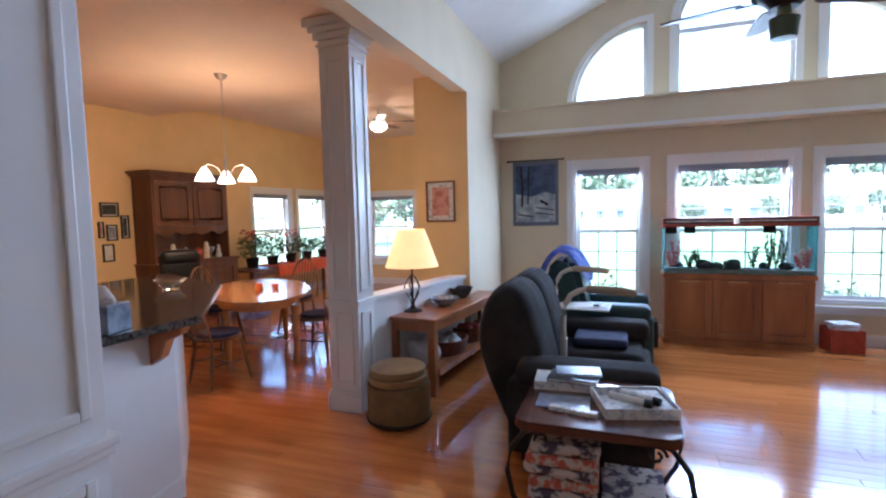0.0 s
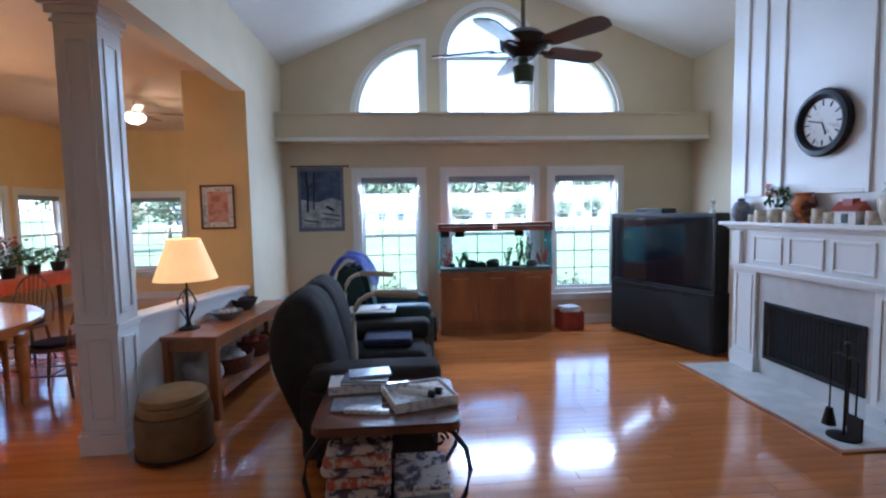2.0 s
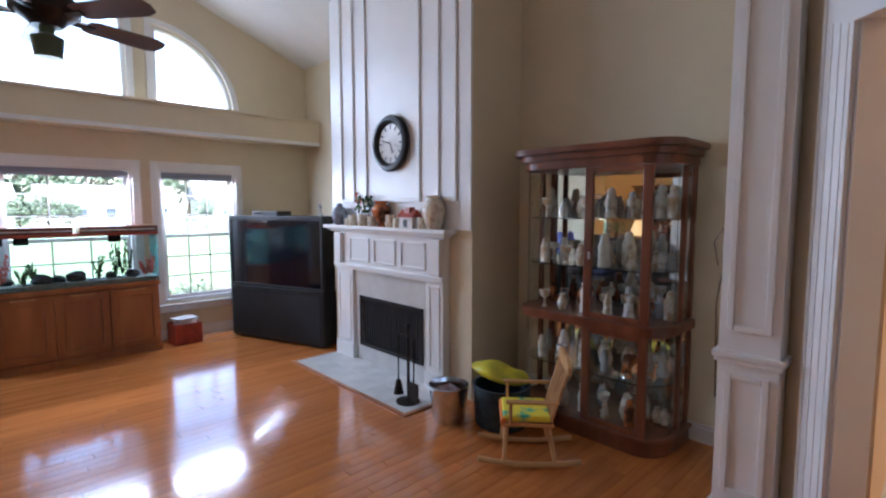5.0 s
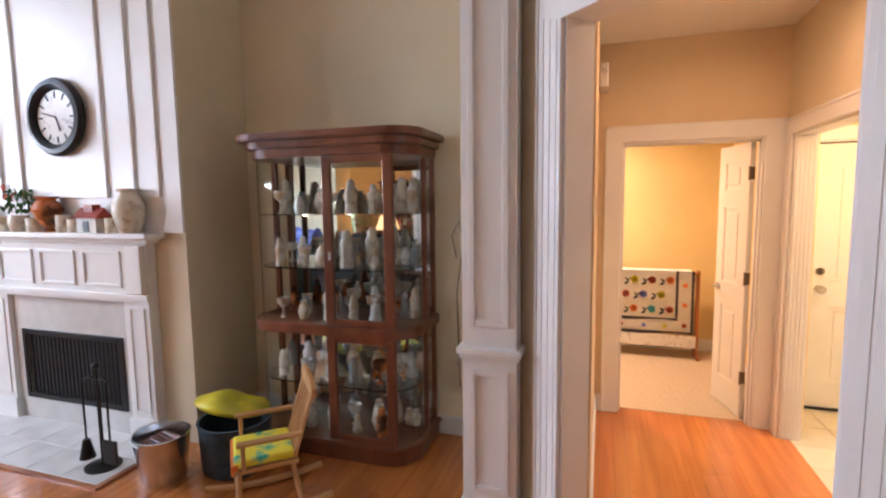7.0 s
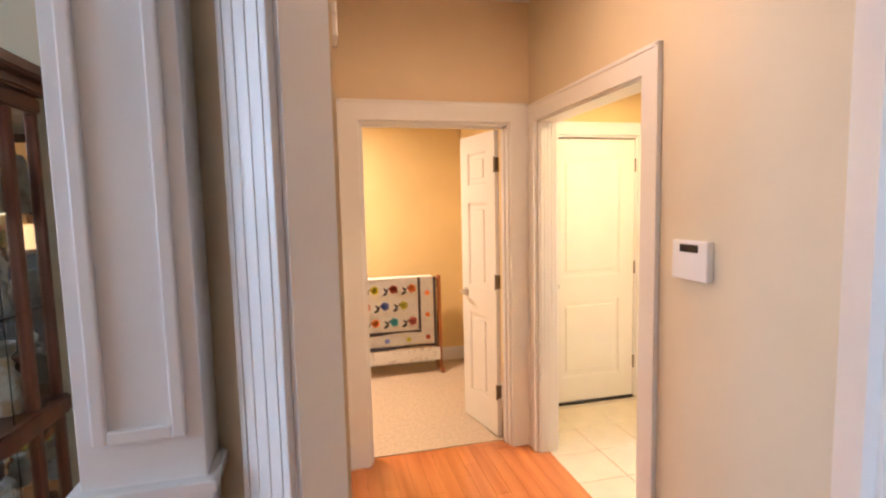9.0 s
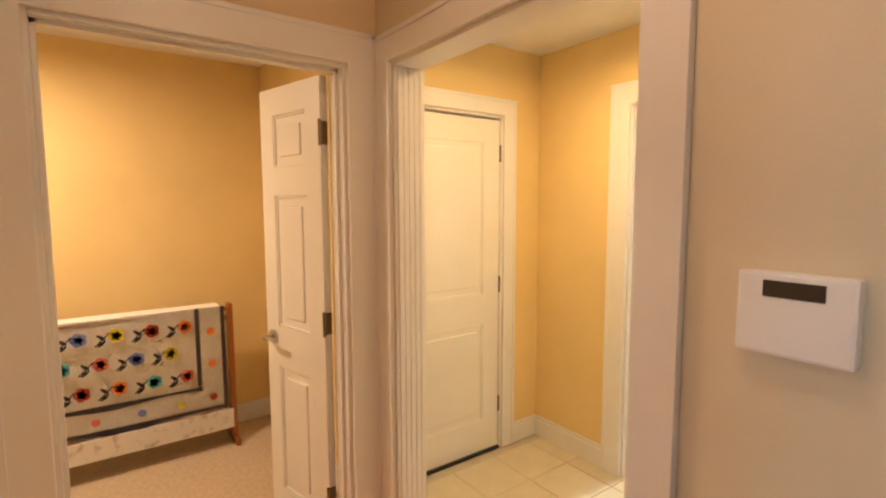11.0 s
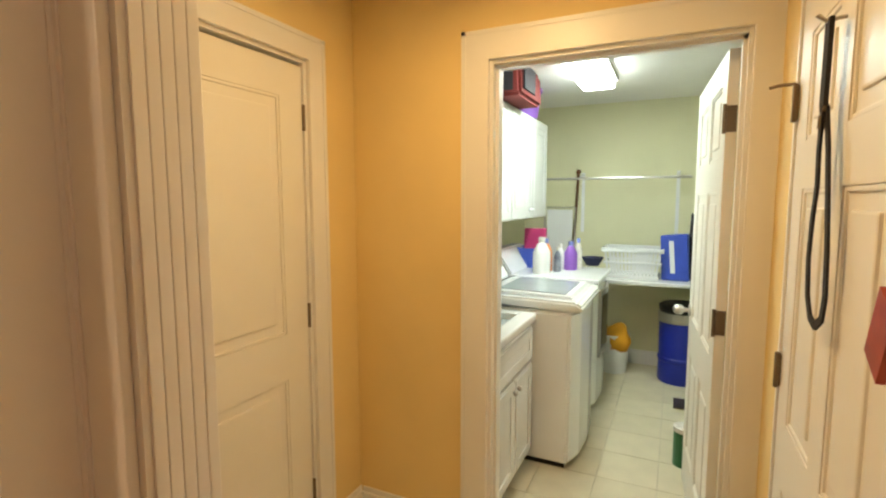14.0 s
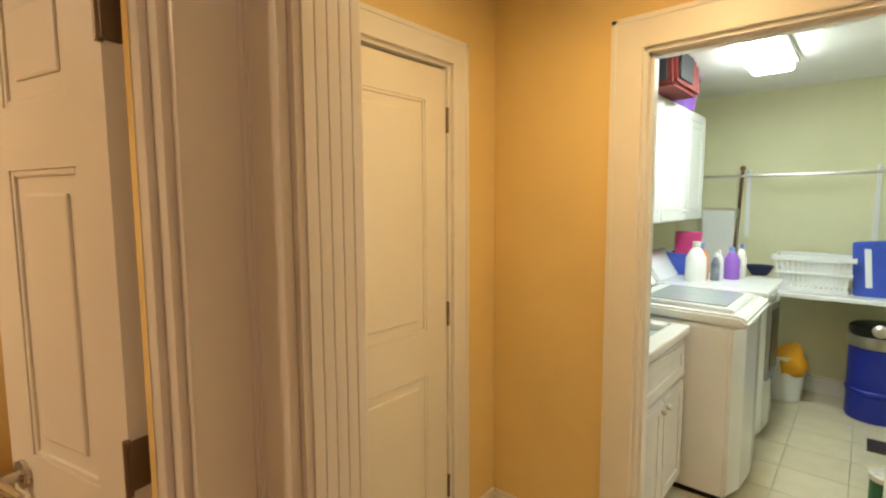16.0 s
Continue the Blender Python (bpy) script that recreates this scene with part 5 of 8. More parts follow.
box(bm, (1.43, 8.0, 0), (1.52, 8.35, 0.26), 0.02)
box(bm, (1.42, 8.02, 0.261), (1.515, 8.30, 0.29), 0.01)
tagged(part("black_case", bm, M_TVBODY), "black equipment case on the floor by the aquarium", "case")

# television: big rear-projection set across the corner
tv = thing("television", "large black rear-projection television set across the corner", "television", pose(3.87, 8.33, 0, 0, 0, -70.3))
TW, TD = 1.50, 0.55
bm = bmnew()
prism(bm, [(0, 0.0), (TW, 0.0), (TW, 0.24), (TW - 0.40, TD), (0.40, TD), (0, 0.24)], "z", 0.02, 0.64, 0.01)
part("lower_cabinet", bm, M_TVBODY, tv)
bm = bmnew()
box(bm, (0.04, -0.006, 0.06), (TW - 0.04, -0.0005, 0.61), 0.003)
part("speaker_cloth", bm, M_CLOTH, tv)
bm = bmnew()
prism(bm, [(0, 0.02), (TW, 0.02), (TW, 0.22), (TW - 0.45, TD - 0.02), (0.45, TD - 0.02), (0, 0.22)], "z", 0.66, 1.53, 0.012)
part("upper_housing", bm, M_TVBODY, tv)
bm = bmnew()
box(bm, (0.0, -0.012, 0.641), (TW, 0.3, 0.659), 0.004)
part("ledge", bm, M_TVBODY, tv)
bm = bmnew()
box(bm, (0.035, 0.012, 0.70), (TW - 0.035, 0.0195, 1.48), 0.003)
part("screen", bm, M_SCREEN, tv, "dark glossy screen")
bm = bmnew()
panel_frame(bm, "y", 0.0195, -1, 0.0, TW, 0.662, 1.528, 0.02, 0.036)
part("bezel", bm, M_TVBODY, tv)
vc = thing("video_player", "slim black player lying on the television", "player", pose(3.87, 8.33, 1.531, 0, 0, -70.3))
bm = bmnew()
box(bm, (0.30, 0.10, 0), (0.72, 0.34, 0.055), 0.006)
part("housing", bm, M_TVBODY, vc)
bm = bmnew()
box(bm, (0.33, 0.097, 0.02), (0.5, 0.0999, 0.04))
part("display", bm, M_SCREEN, vc)
bm = bmnew()
lathe(bm, [(0, 0), (0.035, 0), (0.03, 0.02), (0.012, 0.04), (0.02, 0.10), (0.03, 0.13), (0.0, 0.16)], 14, (4.52, 7.20, 1.531))
tagged(part("figurine", bm, M_CERW, smooth=True), "small white figurine on the television", "ornament")

# clock
ck = thing("wall_clock", "round wall clock with black rim and white face", "clock", pose(4.479, 5.76, 2.24, 0, -90, 0))
bm = bmnew()
lathe(bm, [(0.185, 0.0), (0.265, 0.0), (0.268, 0.02), (0.25, 0.045), (0.22, 0.05), (0.195, 0.035), (0.185, 0.018), (0.185, 0.0)], 40)
part("rim", bm, M_BLACK, ck, "black turned rim", smooth=True)
bm = bmnew()
lathe(bm, [(0.0, 0.005), (0.19, 0.005), (0.19, 0.012), (0.0, 0.012)], 40)
part("dial", bm, M_CERW, ck, "pale dial")
for k in range(12):
    bm = bmnew()
    a = radians(30 * k)
    m_ = Matrix.Rotation(a, 4, "Z") @ Matrix.Translation((0.155, 0, 0.014)) @ Matrix.Diagonal((0.045, 0.012, 0.003, 1))
    bmesh.ops.create_cube(bm, size=1, matrix=m_)
    part("hour_mark", bm, M_BLACK, ck)
for a, l in ((200, 0.10), (75, 0.14)):
    bm = bmnew()
    m_ = Matrix.Rotation(radians(a), 4, "Z") @ Matrix.Translation((l / 2, 0, 0.018)) @ Matrix.Diagonal((l, 0.01, 0.003, 1))
    bmesh.ops.create_cube(bm, size=1, matrix=m_)
    part("clock_hand", bm, M_BLACK, ck)

# mantel ornaments
MZ = 1.4455


def vase(label, y, prof, material, x=4.42, name="vase", n=20):
    bm = bmnew()
    lathe(bm, prof, n)
    return tagged(part(name, bm, material, None, "", pose(x, y, MZ), smooth=True), label, "vase" if name == "vase" else "ornament", "mantel ornaments")


vase("blue-grey lidded jar on the mantel", 6.61, [(0, 0), (0.05, 0), (0.08, 0.06), (0.085, 0.12), (0.06, 0.18), (0.03, 0.2), (0.035, 0.22), (0, 0.24)], M_CERB)
vase("orange and black painted urn on the mantel", 5.86, [(0, 0), (0.045, 0), (0.03, 0.03), (0.075, 0.1), (0.095, 0.16), (0.07, 0.21), (0.05, 0.225), (0.075, 0.25), (0, 0.25)], M_CERO)
vase("large cream patterned vase on the mantel", 5.10, [(0, 0), (0.06, 0), (0.075, 0.04), (0.10, 0.14), (0.095, 0.2), (0.06, 0.25), (0.055, 0.27), (0.07, 0.29), (0.045, 0.29), (0, 0.28)], M_CERAM)
for y, r, h in ((6.35, 0.06, 0.11), (6.44, 0.05, 0.07), (6.0, 0.06, 0.10), (5.72, 0.05, 0.12), (5.60, 0.055, 0.09), (5.26, 0.05, 0.1)):
    vase("short cream candle on the mantel", y, [(0, 0), (r, 0), (r * 1.03, h * 0.5), (r, h), (r * 0.7, h - 0.012), (0.004, h - 0.012), (0.003, h + 0.012), (0, h + 0.012)], M_CERAM, 4.43, "candle")
fl = thing("flower_vase", "cream pot with pink silk flowers on the mantel", "flowers", pose(4.42, 6.16, MZ))
bm = bmnew()
lathe(bm, [(0, 0), (0.05, 0), (0.07, 0.06), (0.06, 0.12), (0.05, 0.12), (0, 0.11)], 20)
part("pot", bm, M_CERAM, fl, smooth=True)
bm = bmnew()
rnd = random.Random(3)
for k in range(70):
    a, d, z = rnd.random() * 6.28, rnd.random() ** 0.6 * 0.11, 0.14 + rnd.random() * 0.16
    q = Matrix.Translation((d * math.cos(a) * 0.8, d * math.sin(a), z)) @ Euler((rnd.random() * 3, rnd.random() * 3, a)).to_matrix().to_4x4() @ Matrix.Diagonal((0.026, 0.013, 0.005, 1))
    bmesh.ops.create_icosphere(bm, subdivisions=1, radius=1, matrix=q)
part("leaves", bm, M_LEAF, fl)
for k in range(9):
    a, d, z = rnd.random() * 6.28, rnd.random() * 0.09, 0.2 + rnd.random() * 0.13
    bm = bmnew()
    for p in range(6):
        q = Matrix.Rotation(p * 1.047, 4, "X") @ Matrix.Translation((0, 0.014, 0)) @ Matrix.Diagonal((0.008, 0.014, 0.01, 1))
        bmesh.ops.create_icosphere(bm, subdivisions=1, radius=1, matrix=q)
    part("blossom", bm, (M_PINK, M_CERW)[k % 2], fl, "", pose(d * math.cos(a) - 0.02, d * math.sin(a), z))
hs = thing("ornament_house", "small red-roofed ceramic house on the mantel", "ornament", pose(4.42, 5.43, MZ), "mantel ornaments")
bm = bmnew()
box(bm, (-0.05, -0.09, 0), (0.05, 0.09, 0.10), 0.004)
part("body", bm, M_CERW, hs)
bm = bmnew()
prism(bm, [(-0.065, 0.10), (0.065, 0.10), (0.0, 0.17)], "y", -0.11, 0.11)
box(bm, (-0.03, -0.04, 0.12), (0.03, 0.04, 0.19))
part("roof", bm, M_RED, hs, "red glazed roof")
bm = bmnew()
box(bm, (-0.054, -0.025, 0.01), (-0.0505, 0.025, 0.08))
part("doorway", bm, M_BLACK, hs)

# fire tools
ft = thing("fire_tools", "black iron fire tool set on the hearth", "fire tools", pose(4.10, 5.08, 0.0125))
bm = bmnew()
lathe(bm, [(0, 0.0), (0.10, 0.0), (0.10, 0.012), (0.02, 0.025), (0, 0.03)], 20)
part("base", bm, M_IRON, ft)
bm = bmnew()
rod(bm, (0, 0, 0.02), (0, 0, 0.62), 0.009)
bmesh.ops.create_uvsphere(bm, u_segments=10, v_segments=8, radius=0.022, matrix=Matrix.Translation((0, 0, 0.64)))
for s in (-1, 1):
    tube(bm, [(0, 0, 0.55), (0, s * 0.06, 0.57), (0, s * 0.10, 0.55)], 0.006, 6)
part("stand", bm, M_IRON, ft)
for k, (y, kind) in enumerate(((-0.10, "shovel"), (0.10, "brush"), (-0.04, "poker"))):
    bm = bmnew()
    rod(bm, (-0.02, y, 0.10), (-0.02, y, 0.55), 0.006)
    if kind == "shovel":
        box(bm, (-0.03, y - 0.055, 0.04), (-0.015, y + 0.055, 0.19), 0.005)
    elif kind == "brush":
        rod(bm, (-0.02, y, 0.05), (-0.02, y, 0.17), 0.045, 0.02)
    part(kind, bm, M_IRON, ft)
bk = thing("pail", "shiny galvanised steel pail by the hearth", "bucket", pose(4.12, 4.61, 0))
bm = bmnew()
lathe(bm, [(0, 0.004), (0.115, 0.0), (0.12, 0.01), (0.155, 0.28), (0.16, 0.285), (0.152, 0.288), (0.114, 0.015), (0, 0.015)], 28)
part("body", bm, M_STEELB, bk, smooth=True)
bm = bmnew()
tube(bm, [(0.157 * math.cos(a), 0.157 * math.sin(a) * 0.98, 0.265 + 0.10 * math.sin(a) * 0.3) for a in [math.pi * k / 14 for k in range(15)]], 0.004, 6)
part("bail", bm, M_CHROME, bk)
bm = bmnew()
for k in range(6):
    rod(bm, (-0.08 + 0.03 * k, -0.09, 0.19 + 0.012 * (k % 3)), (-0.06 + 0.03 * k, 0.09, 0.23), 0.02)
part("kindling", bm, M_DARKWOOD, bk)
tb = thing("storage_tub", "navy tub holding a yellow bag beside the chimney", "tub", pose(4.38, 4.30, 0))
bm = bmnew()
lathe(bm, [(0, 0.004), (0.19, 0), (0.20, 0.02), (0.215, 0.30), (0.222, 0.31), (0.205, 0.31), (0.19, 0.02), (0, 0.02)], 24)
part("body", bm, M_TUB, tb, smooth=True)
bm = bmnew()
bmesh.ops.create_icosphere(bm, subdivisions=3, radius=1)
for v in bm.verts:
    x, y, z = v.co
    v.co = Vector((x * 0.15, y * 0.235, z * 0.06))
    v.co += Vector((0, 0, 0.012 * math.sin(25 * v.co.y) * (1 if z > 0 else 0)))
part("yellow_bag", bm, M_YELLOW, tb, "bright yellow plastic bag", pose(0.05, 0.06, 0.365, 10, 0, 20), smooth=True)

# child's rocking chair
rk = thing("rocking_chair", "small maple child's rocking chair with painted seat", "rocking chair", pose(4.12, 3.87, 0, 0, 0, 132))
M_SEATP = mat("painted_seat_cloth", (0.85, 0.72, 0.05), 0.7, color2=(0.05, 0.45, 0.30), scale=7, lo=0.40, hi=0.48)
M_SEATO = mat("orange_seat_edge", (0.80, 0.22, 0.04), 0.6, var=0.2)
bm = bmnew()
box(bm, (-0.15, -0.17, 0.265), (0.17, 0.17, 0.29), 0.01)
part("seat", bm, M_PINE, rk)
bm = bmnew()
box(bm, (-0.13, -0.155, 0.2905), (0.165, 0.155, 0.335), 0.018, 3)
part("seat_pad", bm, M_SEATP, rk, "yellow and green painted pad")
bm = bmnew()
box(bm, (0.145, -0.165, 0.26), (0.18, 0.165, 0.318), 0.01)
part("seat_edge", bm, M_SEATO, rk, "orange front edge")
for s in (-1, 1):
    bm = bmnew()
    tube(bm, [(x, s * 0.165, 0.022 + 0.30 * (x - 0.0) ** 2) for x in [-0.32 + 0.64 * k / 12 for k in range(13)]], 0.018, 8)
    part("rocker", bm, M_PINE, rk, smooth=True)
    for x0, x1 in ((0.14, 0.16), (-0.12, -0.16)):
        bm = bmnew()
        tube(bm, [(x0, s * 0.14, 0.266), ((x0 + x1) / 2, s * 0.153, 0.15), (x1, s * 0.165, 0.035)], [0.011, 0.016, 0.011], 8)
        part("leg", bm, M_PINE, rk, smooth=True)
    bm = bmnew()
    box(bm, (-0.17, s * 0.185 - 0.022, 0.425), (0.15, s * 0.185 + 0.022, 0.443), 0.008)
    part("armrest", bm, M_PINE, rk)
    bm = bmnew()
    rod(bm, (0.12, s * 0.165, 0.285), (0.12, s * 0.185, 0.426), 0.011)
    part("arm_post", bm, M_PINE, rk)
for k in range(5):
    y = -0.13 + 0.065 * k
    bm = bmnew()
    rod(bm, (-0.13, y, 0.285), (-0.235, y * 1.1, 0.63), 0.010 if 0 < k < 4 else 0.013)
    part("spindle", bm, M_PINE, rk)
bm = bmnew()
prism(bm, [(-0.18, 0.60), (0.18, 0.60), (0.19, 0.66), (0.14, 0.70), (0, 0.715), (-0.14, 0.70), (-0.19, 0.66)], "x", -0.250, -0.225, 0.006)
part("crest_rail", bm, M_PINE, rk)
for x in (0.15, -0.15):
    bm = bmnew()
    rod(bm, (x, -0.155, 0.13), (x, 0.155, 0.13), 0.009)
    part("stretcher", bm, M_PINE, rk)

# curio cabinet
KX0, KX1, KY0, KY1 = 4.62, 5.128, 3.22, 4.37


def outline(o, r=0.20):
    """Plan of the cabinet, with rounded front corners, grown by o."""
    x0, y0, y1 = KX0 - o, KY0 - o, KY1 + o
    p = [(KX1, y0)]
    p += [(x0 + r - r * math.sin(a), y0 + r - r * math.cos(a)) for a in [math.pi / 2 * k / 8 for k in range(9)]]
    p += [(x0 + r - r * math.cos(a), y1 - r + r * math.sin(a)) for a in [math.pi / 2 * k / 8 for k in range(9)]]
    p.append((KX1, y1))
    return p


cab = thing("curio_cabinet", "tall cherry curio cabinet with curved glass and mirror back", "cabinet")
for name, o, z0, z1 in (("plinth", 0.01, 0.0, 0.10), ("plinth_moulding", 0.03, 0.10, 0.125), ("waist_rail", 0.02, 0.80, 0.87), ("top_rail", 0.006, 1.91, 1.97), ("cornice", 0.035, 1.97, 2.015), ("crown", 0.07, 2.015, 2.06)):
    bm = bmnew()
    prism(bm, outline(o), "z", z0, z1, 0.008)
    part(name, bm, M_DARKWOOD, cab)
bm = bmnew()
box(bm, (KX1 - 0.012, KY0 + 0.01, 0.125), (KX1, KY1 - 0.01, 1.91))
part("mirror_back", bm, M_MIRROR, cab, "mirrored back panel")
M_CABGLASS = mat("cabinet_glass", (0.93, 0.96, 0.95), 0.0, var=0, trans=1.0, ior=1.2)
for z0, z1 in ((0.126, 0.799), (0.871, 1.909)):
    for x, y, w in ((KX0 + 0.004, 3.315, 0.06), (KX0 + 0.002, 3.72, 0.06)):
        if w:
            bm = bmnew()
            box(bm, (x, y, z0), (x + 0.03, y + w, z1), 0.005)
            part("post", bm, M_DARKWOOD, cab)
    for y in (KY0, KY1 - 0.035):
        bm = bmnew()
        box(bm, (KX1 - 0.20, y, z0), (KX1 - 0.165, y + 0.035, z1), 0.005)
        box(bm, (KX1 - 0.04, y, z0), (KX1 - 0.013, y + 0.035, z1), 0.005)
        part("side_post", bm, M_DARKWOOD, cab)
    for z in (z0, z1 - 0.04):
        bm = bmnew()
        box(bm, (KX0 + 0.005, 3.376, z + 0.0005), (KX0 + 0.03, 3.719, z + 0.0395), 0.004)
        part("door_rail", bm, M_DARKWOOD, cab)
    bm = bmnew()
    pts = outline(-0.012)[1:-1]
    for (xa, ya), (xb, yb) in zip(pts, pts[1:]):
        f = [bm.verts.new((xa, ya, z0)), bm.verts.new((xb, yb, z0)), bm.verts.new((xb, yb, z1)), bm.verts.new((xa, ya, z1))]
        bm.faces.new(f)
    for ya in (KY0 + 0.012, KY1 - 0.012):
        bm.faces.new([bm.verts.new(q) for q in ((KX0 + 0.21, ya, z0), (KX1 - 0.03, ya, z0), (KX1 - 0.03, ya, z1), (KX0 + 0.21, ya, z1))])
    bmesh.ops.remove_doubles(bm, verts=bm.verts, dist=1e-4)
    bmesh.ops.solidify(bm, geom=bm.faces[:], thickness=0.003)
    g = part("curved_glass", bm, M_CABGLASS, cab, "curved clear glass")
    g.visible_shadow = False
shelves = [0.126, 0.47, 0.871, 1.22, 1.56]
for z in (0.46, 1.21, 1.55):
    bm = bmnew()
    prism(bm, outline(-0.025), "z", z + 0.002, z + 0.0095)
    g = part("glass_shelf", bm, M_CABGLASS, cab, "clear glass shelf")
    g.visible_shadow = False
bm = bmnew()
rod(bm, (KX0 - 0.012, 3.73, 1.28), (KX0 - 0.012, 3.73, 1.33), 0.008)
part("key_pull", bm, M_CHROME, cab)
rnd = random.Random(12)
profs = [
    [(0, 0), (0.045, 0), (0.05, 0.03), (0.03, 0.08), (0.035, 0.12), (0.015, 0.14), (0.025, 0.17), (0.0, 0.2)],
    [(0, 0), (0.04, 0), (0.06, 0.07), (0.045, 0.13), (0.025, 0.16), (0.035, 0.18), (0, 0.18)],
    [(0, 0), (0.05, 0), (0.045, 0.1), (0.05, 0.16), (0.03, 0.2), (0.035, 0.22), (0.02, 0.25), (0, 0.255)],
    [(0, 0), (0.035, 0), (0.012, 0.02), (0.01, 0.08), (0.05, 0.12), (0.055, 0.17), (0.05, 0.17), (0, 0.1)]]
M_CERT = mat("tan_ceramic", (0.50, 0.34, 0.20), 0.3, color2=(0.66, 0.60, 0.50), scale=15, lo=0.4, hi=0.55)
fmats = [M_CERAM, M_CERT, M_CERW, M_CERAM, M_CERT, M_CERO, mat("smoke_crystal", (0.75, 0.8, 0.82), 0.05, trans=0.7)]
fmesh = {}
for z in shelves:
    for k in range(17):
        y = KY0 + 0.10 + 0.93 * k / 16 + rnd.uniform(-0.02, 0.02)
        x = (KX0 + 0.13, KX0 + 0.24, KX0 + 0.36)[k % 3] + rnd.uniform(-0.02, 0.02)
        if not (KY0 + 0.17 < y < KY1 - 0.17):
            x = KX0 + 0.33 + rnd.uniform(-0.02, 0.02)
        i, j = rnd.randrange(4), rnd.randrange(7)
        if (i, j) not in fmesh:
            bm = bmnew()
            lathe(bm, profs[i], 14)
            fmesh[(i, j)] = mesh_of("figurine", bm, fmats[j], True)
        ob = new("figurine", fmesh[(i, j)])
        s = rnd.uniform(0.6, 0.95)
        ob.matrix_basis = pose(x, y, z + 0.0005, 0, 0, rnd.random() * 360) @ Matrix.Diagonal((s, s, s, 1))
        tagged(ob, "small china figurine standing inside the curio cabinet", "figurine", "curio figurines")
bm = bmnew()
tube(bm, [(XR - 0.012, 3.06, 0.35), (XR - 0.012, 3.08, 1.0), (XR - 0.012, 3.03, 1.35), (XR - 0.012, 3.06, 1.5), (XR - 0.012, 3.11, 1.40), (XR - 0.012, 3.08, 1.25)], 0.004, 6)
tagged(part("cable", bm, M_BRONZE), "thin cable hanging on the wall by the cabinet", "cable")

# ceiling fan
fan = thing("ceiling_fan", "dark bronze ceiling fan with five wooden blades", "ceiling fan", pose(1.86, 4.95, 0))
FZ = 2.54
rz = ZP - abs(1.86 - XP) * (ZP - ZE) / (XP - XL)
bm = bmnew()
rod(bm, (0, 0, FZ + 0.05), (0, 0, rz - 0.02), 0.013)
part("downrod", bm, M_BRONZE, fan)
bm = bmnew()
lathe(bm, [(0, rz - 0.12), (0.06, rz - 0.1), (0.075, rz - 0.02), (0.0, rz - 0.02)], 20)
part("canopy", bm, M_IRON, fan)
bm = bmnew()
lathe(bm, [(0, FZ - 0.07), (0.06, FZ - 0.07), (0.09, FZ - 0.04), (0.135, FZ - 0.01), (0.14, FZ + 0.04), (0.10, FZ + 0.075), (0.03, FZ + 0.09), (0, FZ + 0.09)], 28)
part("motor", bm, M_IRON, fan, smooth=True)
bm = bmnew()
lathe(bm, [(0, FZ - 0.21), (0.055, FZ - 0.21), (0.065, FZ - 0.12), (0.03, FZ - 0.10), (0.03, FZ - 0.07), (0, FZ - 0.07)], 20)
part("light_kit", bm, mat("green_tinted_glass", (0.10, 0.14, 0.08), 0.3, var=0.3), fan, "greenish glass light", smooth=True)
M_BLADE = mat("fan_blade_wood", (0.13, 0.055, 0.03), 0.4, color2=(0.07, 0.03, 0.02), scale=6, stretch=(0.15, 1, 1))
for k in range(5):
    a = 18 + 72 * k
    bm = bmnew()
    prism(bm, [(0.20, -0.05), (0.24, -0.062), (0.58, -0.072), (0.64, -0.05), (0.655, 0.0), (0.64, 0.05), (0.58, 0.072), (0.24, 0.062), (0.20, 0.05)], "z", -0.004, 0.004)
    b = part("blade", bm, M_BLADE, fan, "", Matrix.Rotation(radians(a), 4, "Z") @ pose(0, 0, FZ - 0.015, -12, 0, 0) @ Matrix.Diagonal((0.84, 0.95, 1, 1)))
    bm = bmnew()
    box(bm, (0.11, -0.018, -0.012), (0.24, 0.018, -0.0045), 0.002)
    part("blade_iron", bm, M_IRON, b)

# wall hanging and picture
hang = thing("wall_hanging", "woven winter landscape hanging from a thin rod", "tapestry")
WX0, WX1, WH0, WH1 = -0.235, 0.36, 1.36, 2.20
M_TSKY = mat("tapestry_blue", (0.10, 0.14, 0.24), 0.95, color2=(0.05, 0.07, 0.13), scale=8, bump=0.4, bscale=250)
M_TSNOW = mat("tapestry_snow", (0.55, 0.57, 0.60), 0.95, color2=(0.25, 0.28, 0.33), scale=10, bump=0.4, bscale=250)
M_TDARK = mat("tapestry_dark", (0.03, 0.03, 0.035), 0.95, bump=0.4, bscale=250)
M_TBORD = mat("tapestry_border", (0.16, 0.18, 0.24), 0.95, bump=0.4, bscale=250)
ty = YW - 0.014
bm = bmnew()
box(bm, (WX0, ty, WH0), (WX1, ty + 0.010, WH1), 0.003)
part("border", bm, M_TBORD, hang)
bm = bmnew()
box(bm, (WX0 + 0.04, ty - 0.002, WH0 + 0.38), (WX1 - 0.04, ty - 0.0002, WH1 - 0.05))
part("sky_field", bm, M_TSKY, hang)
bm = bmnew()
prism(bm, [(WX0 + 0.04, WH0 + 0.05), (WX1 - 0.04, WH0 + 0.05), (WX1 - 0.04, WH0 + 0.40), (WX0 + 0.42, WH0 + 0.44), (WX0 + 0.25, WH0 + 0.38), (WX0 + 0.04, WH0 + 0.42)], "y", ty - 0.0035, ty - 0.0022)
part("snow_field", bm, M_TSNOW, hang)
bm = bmnew()
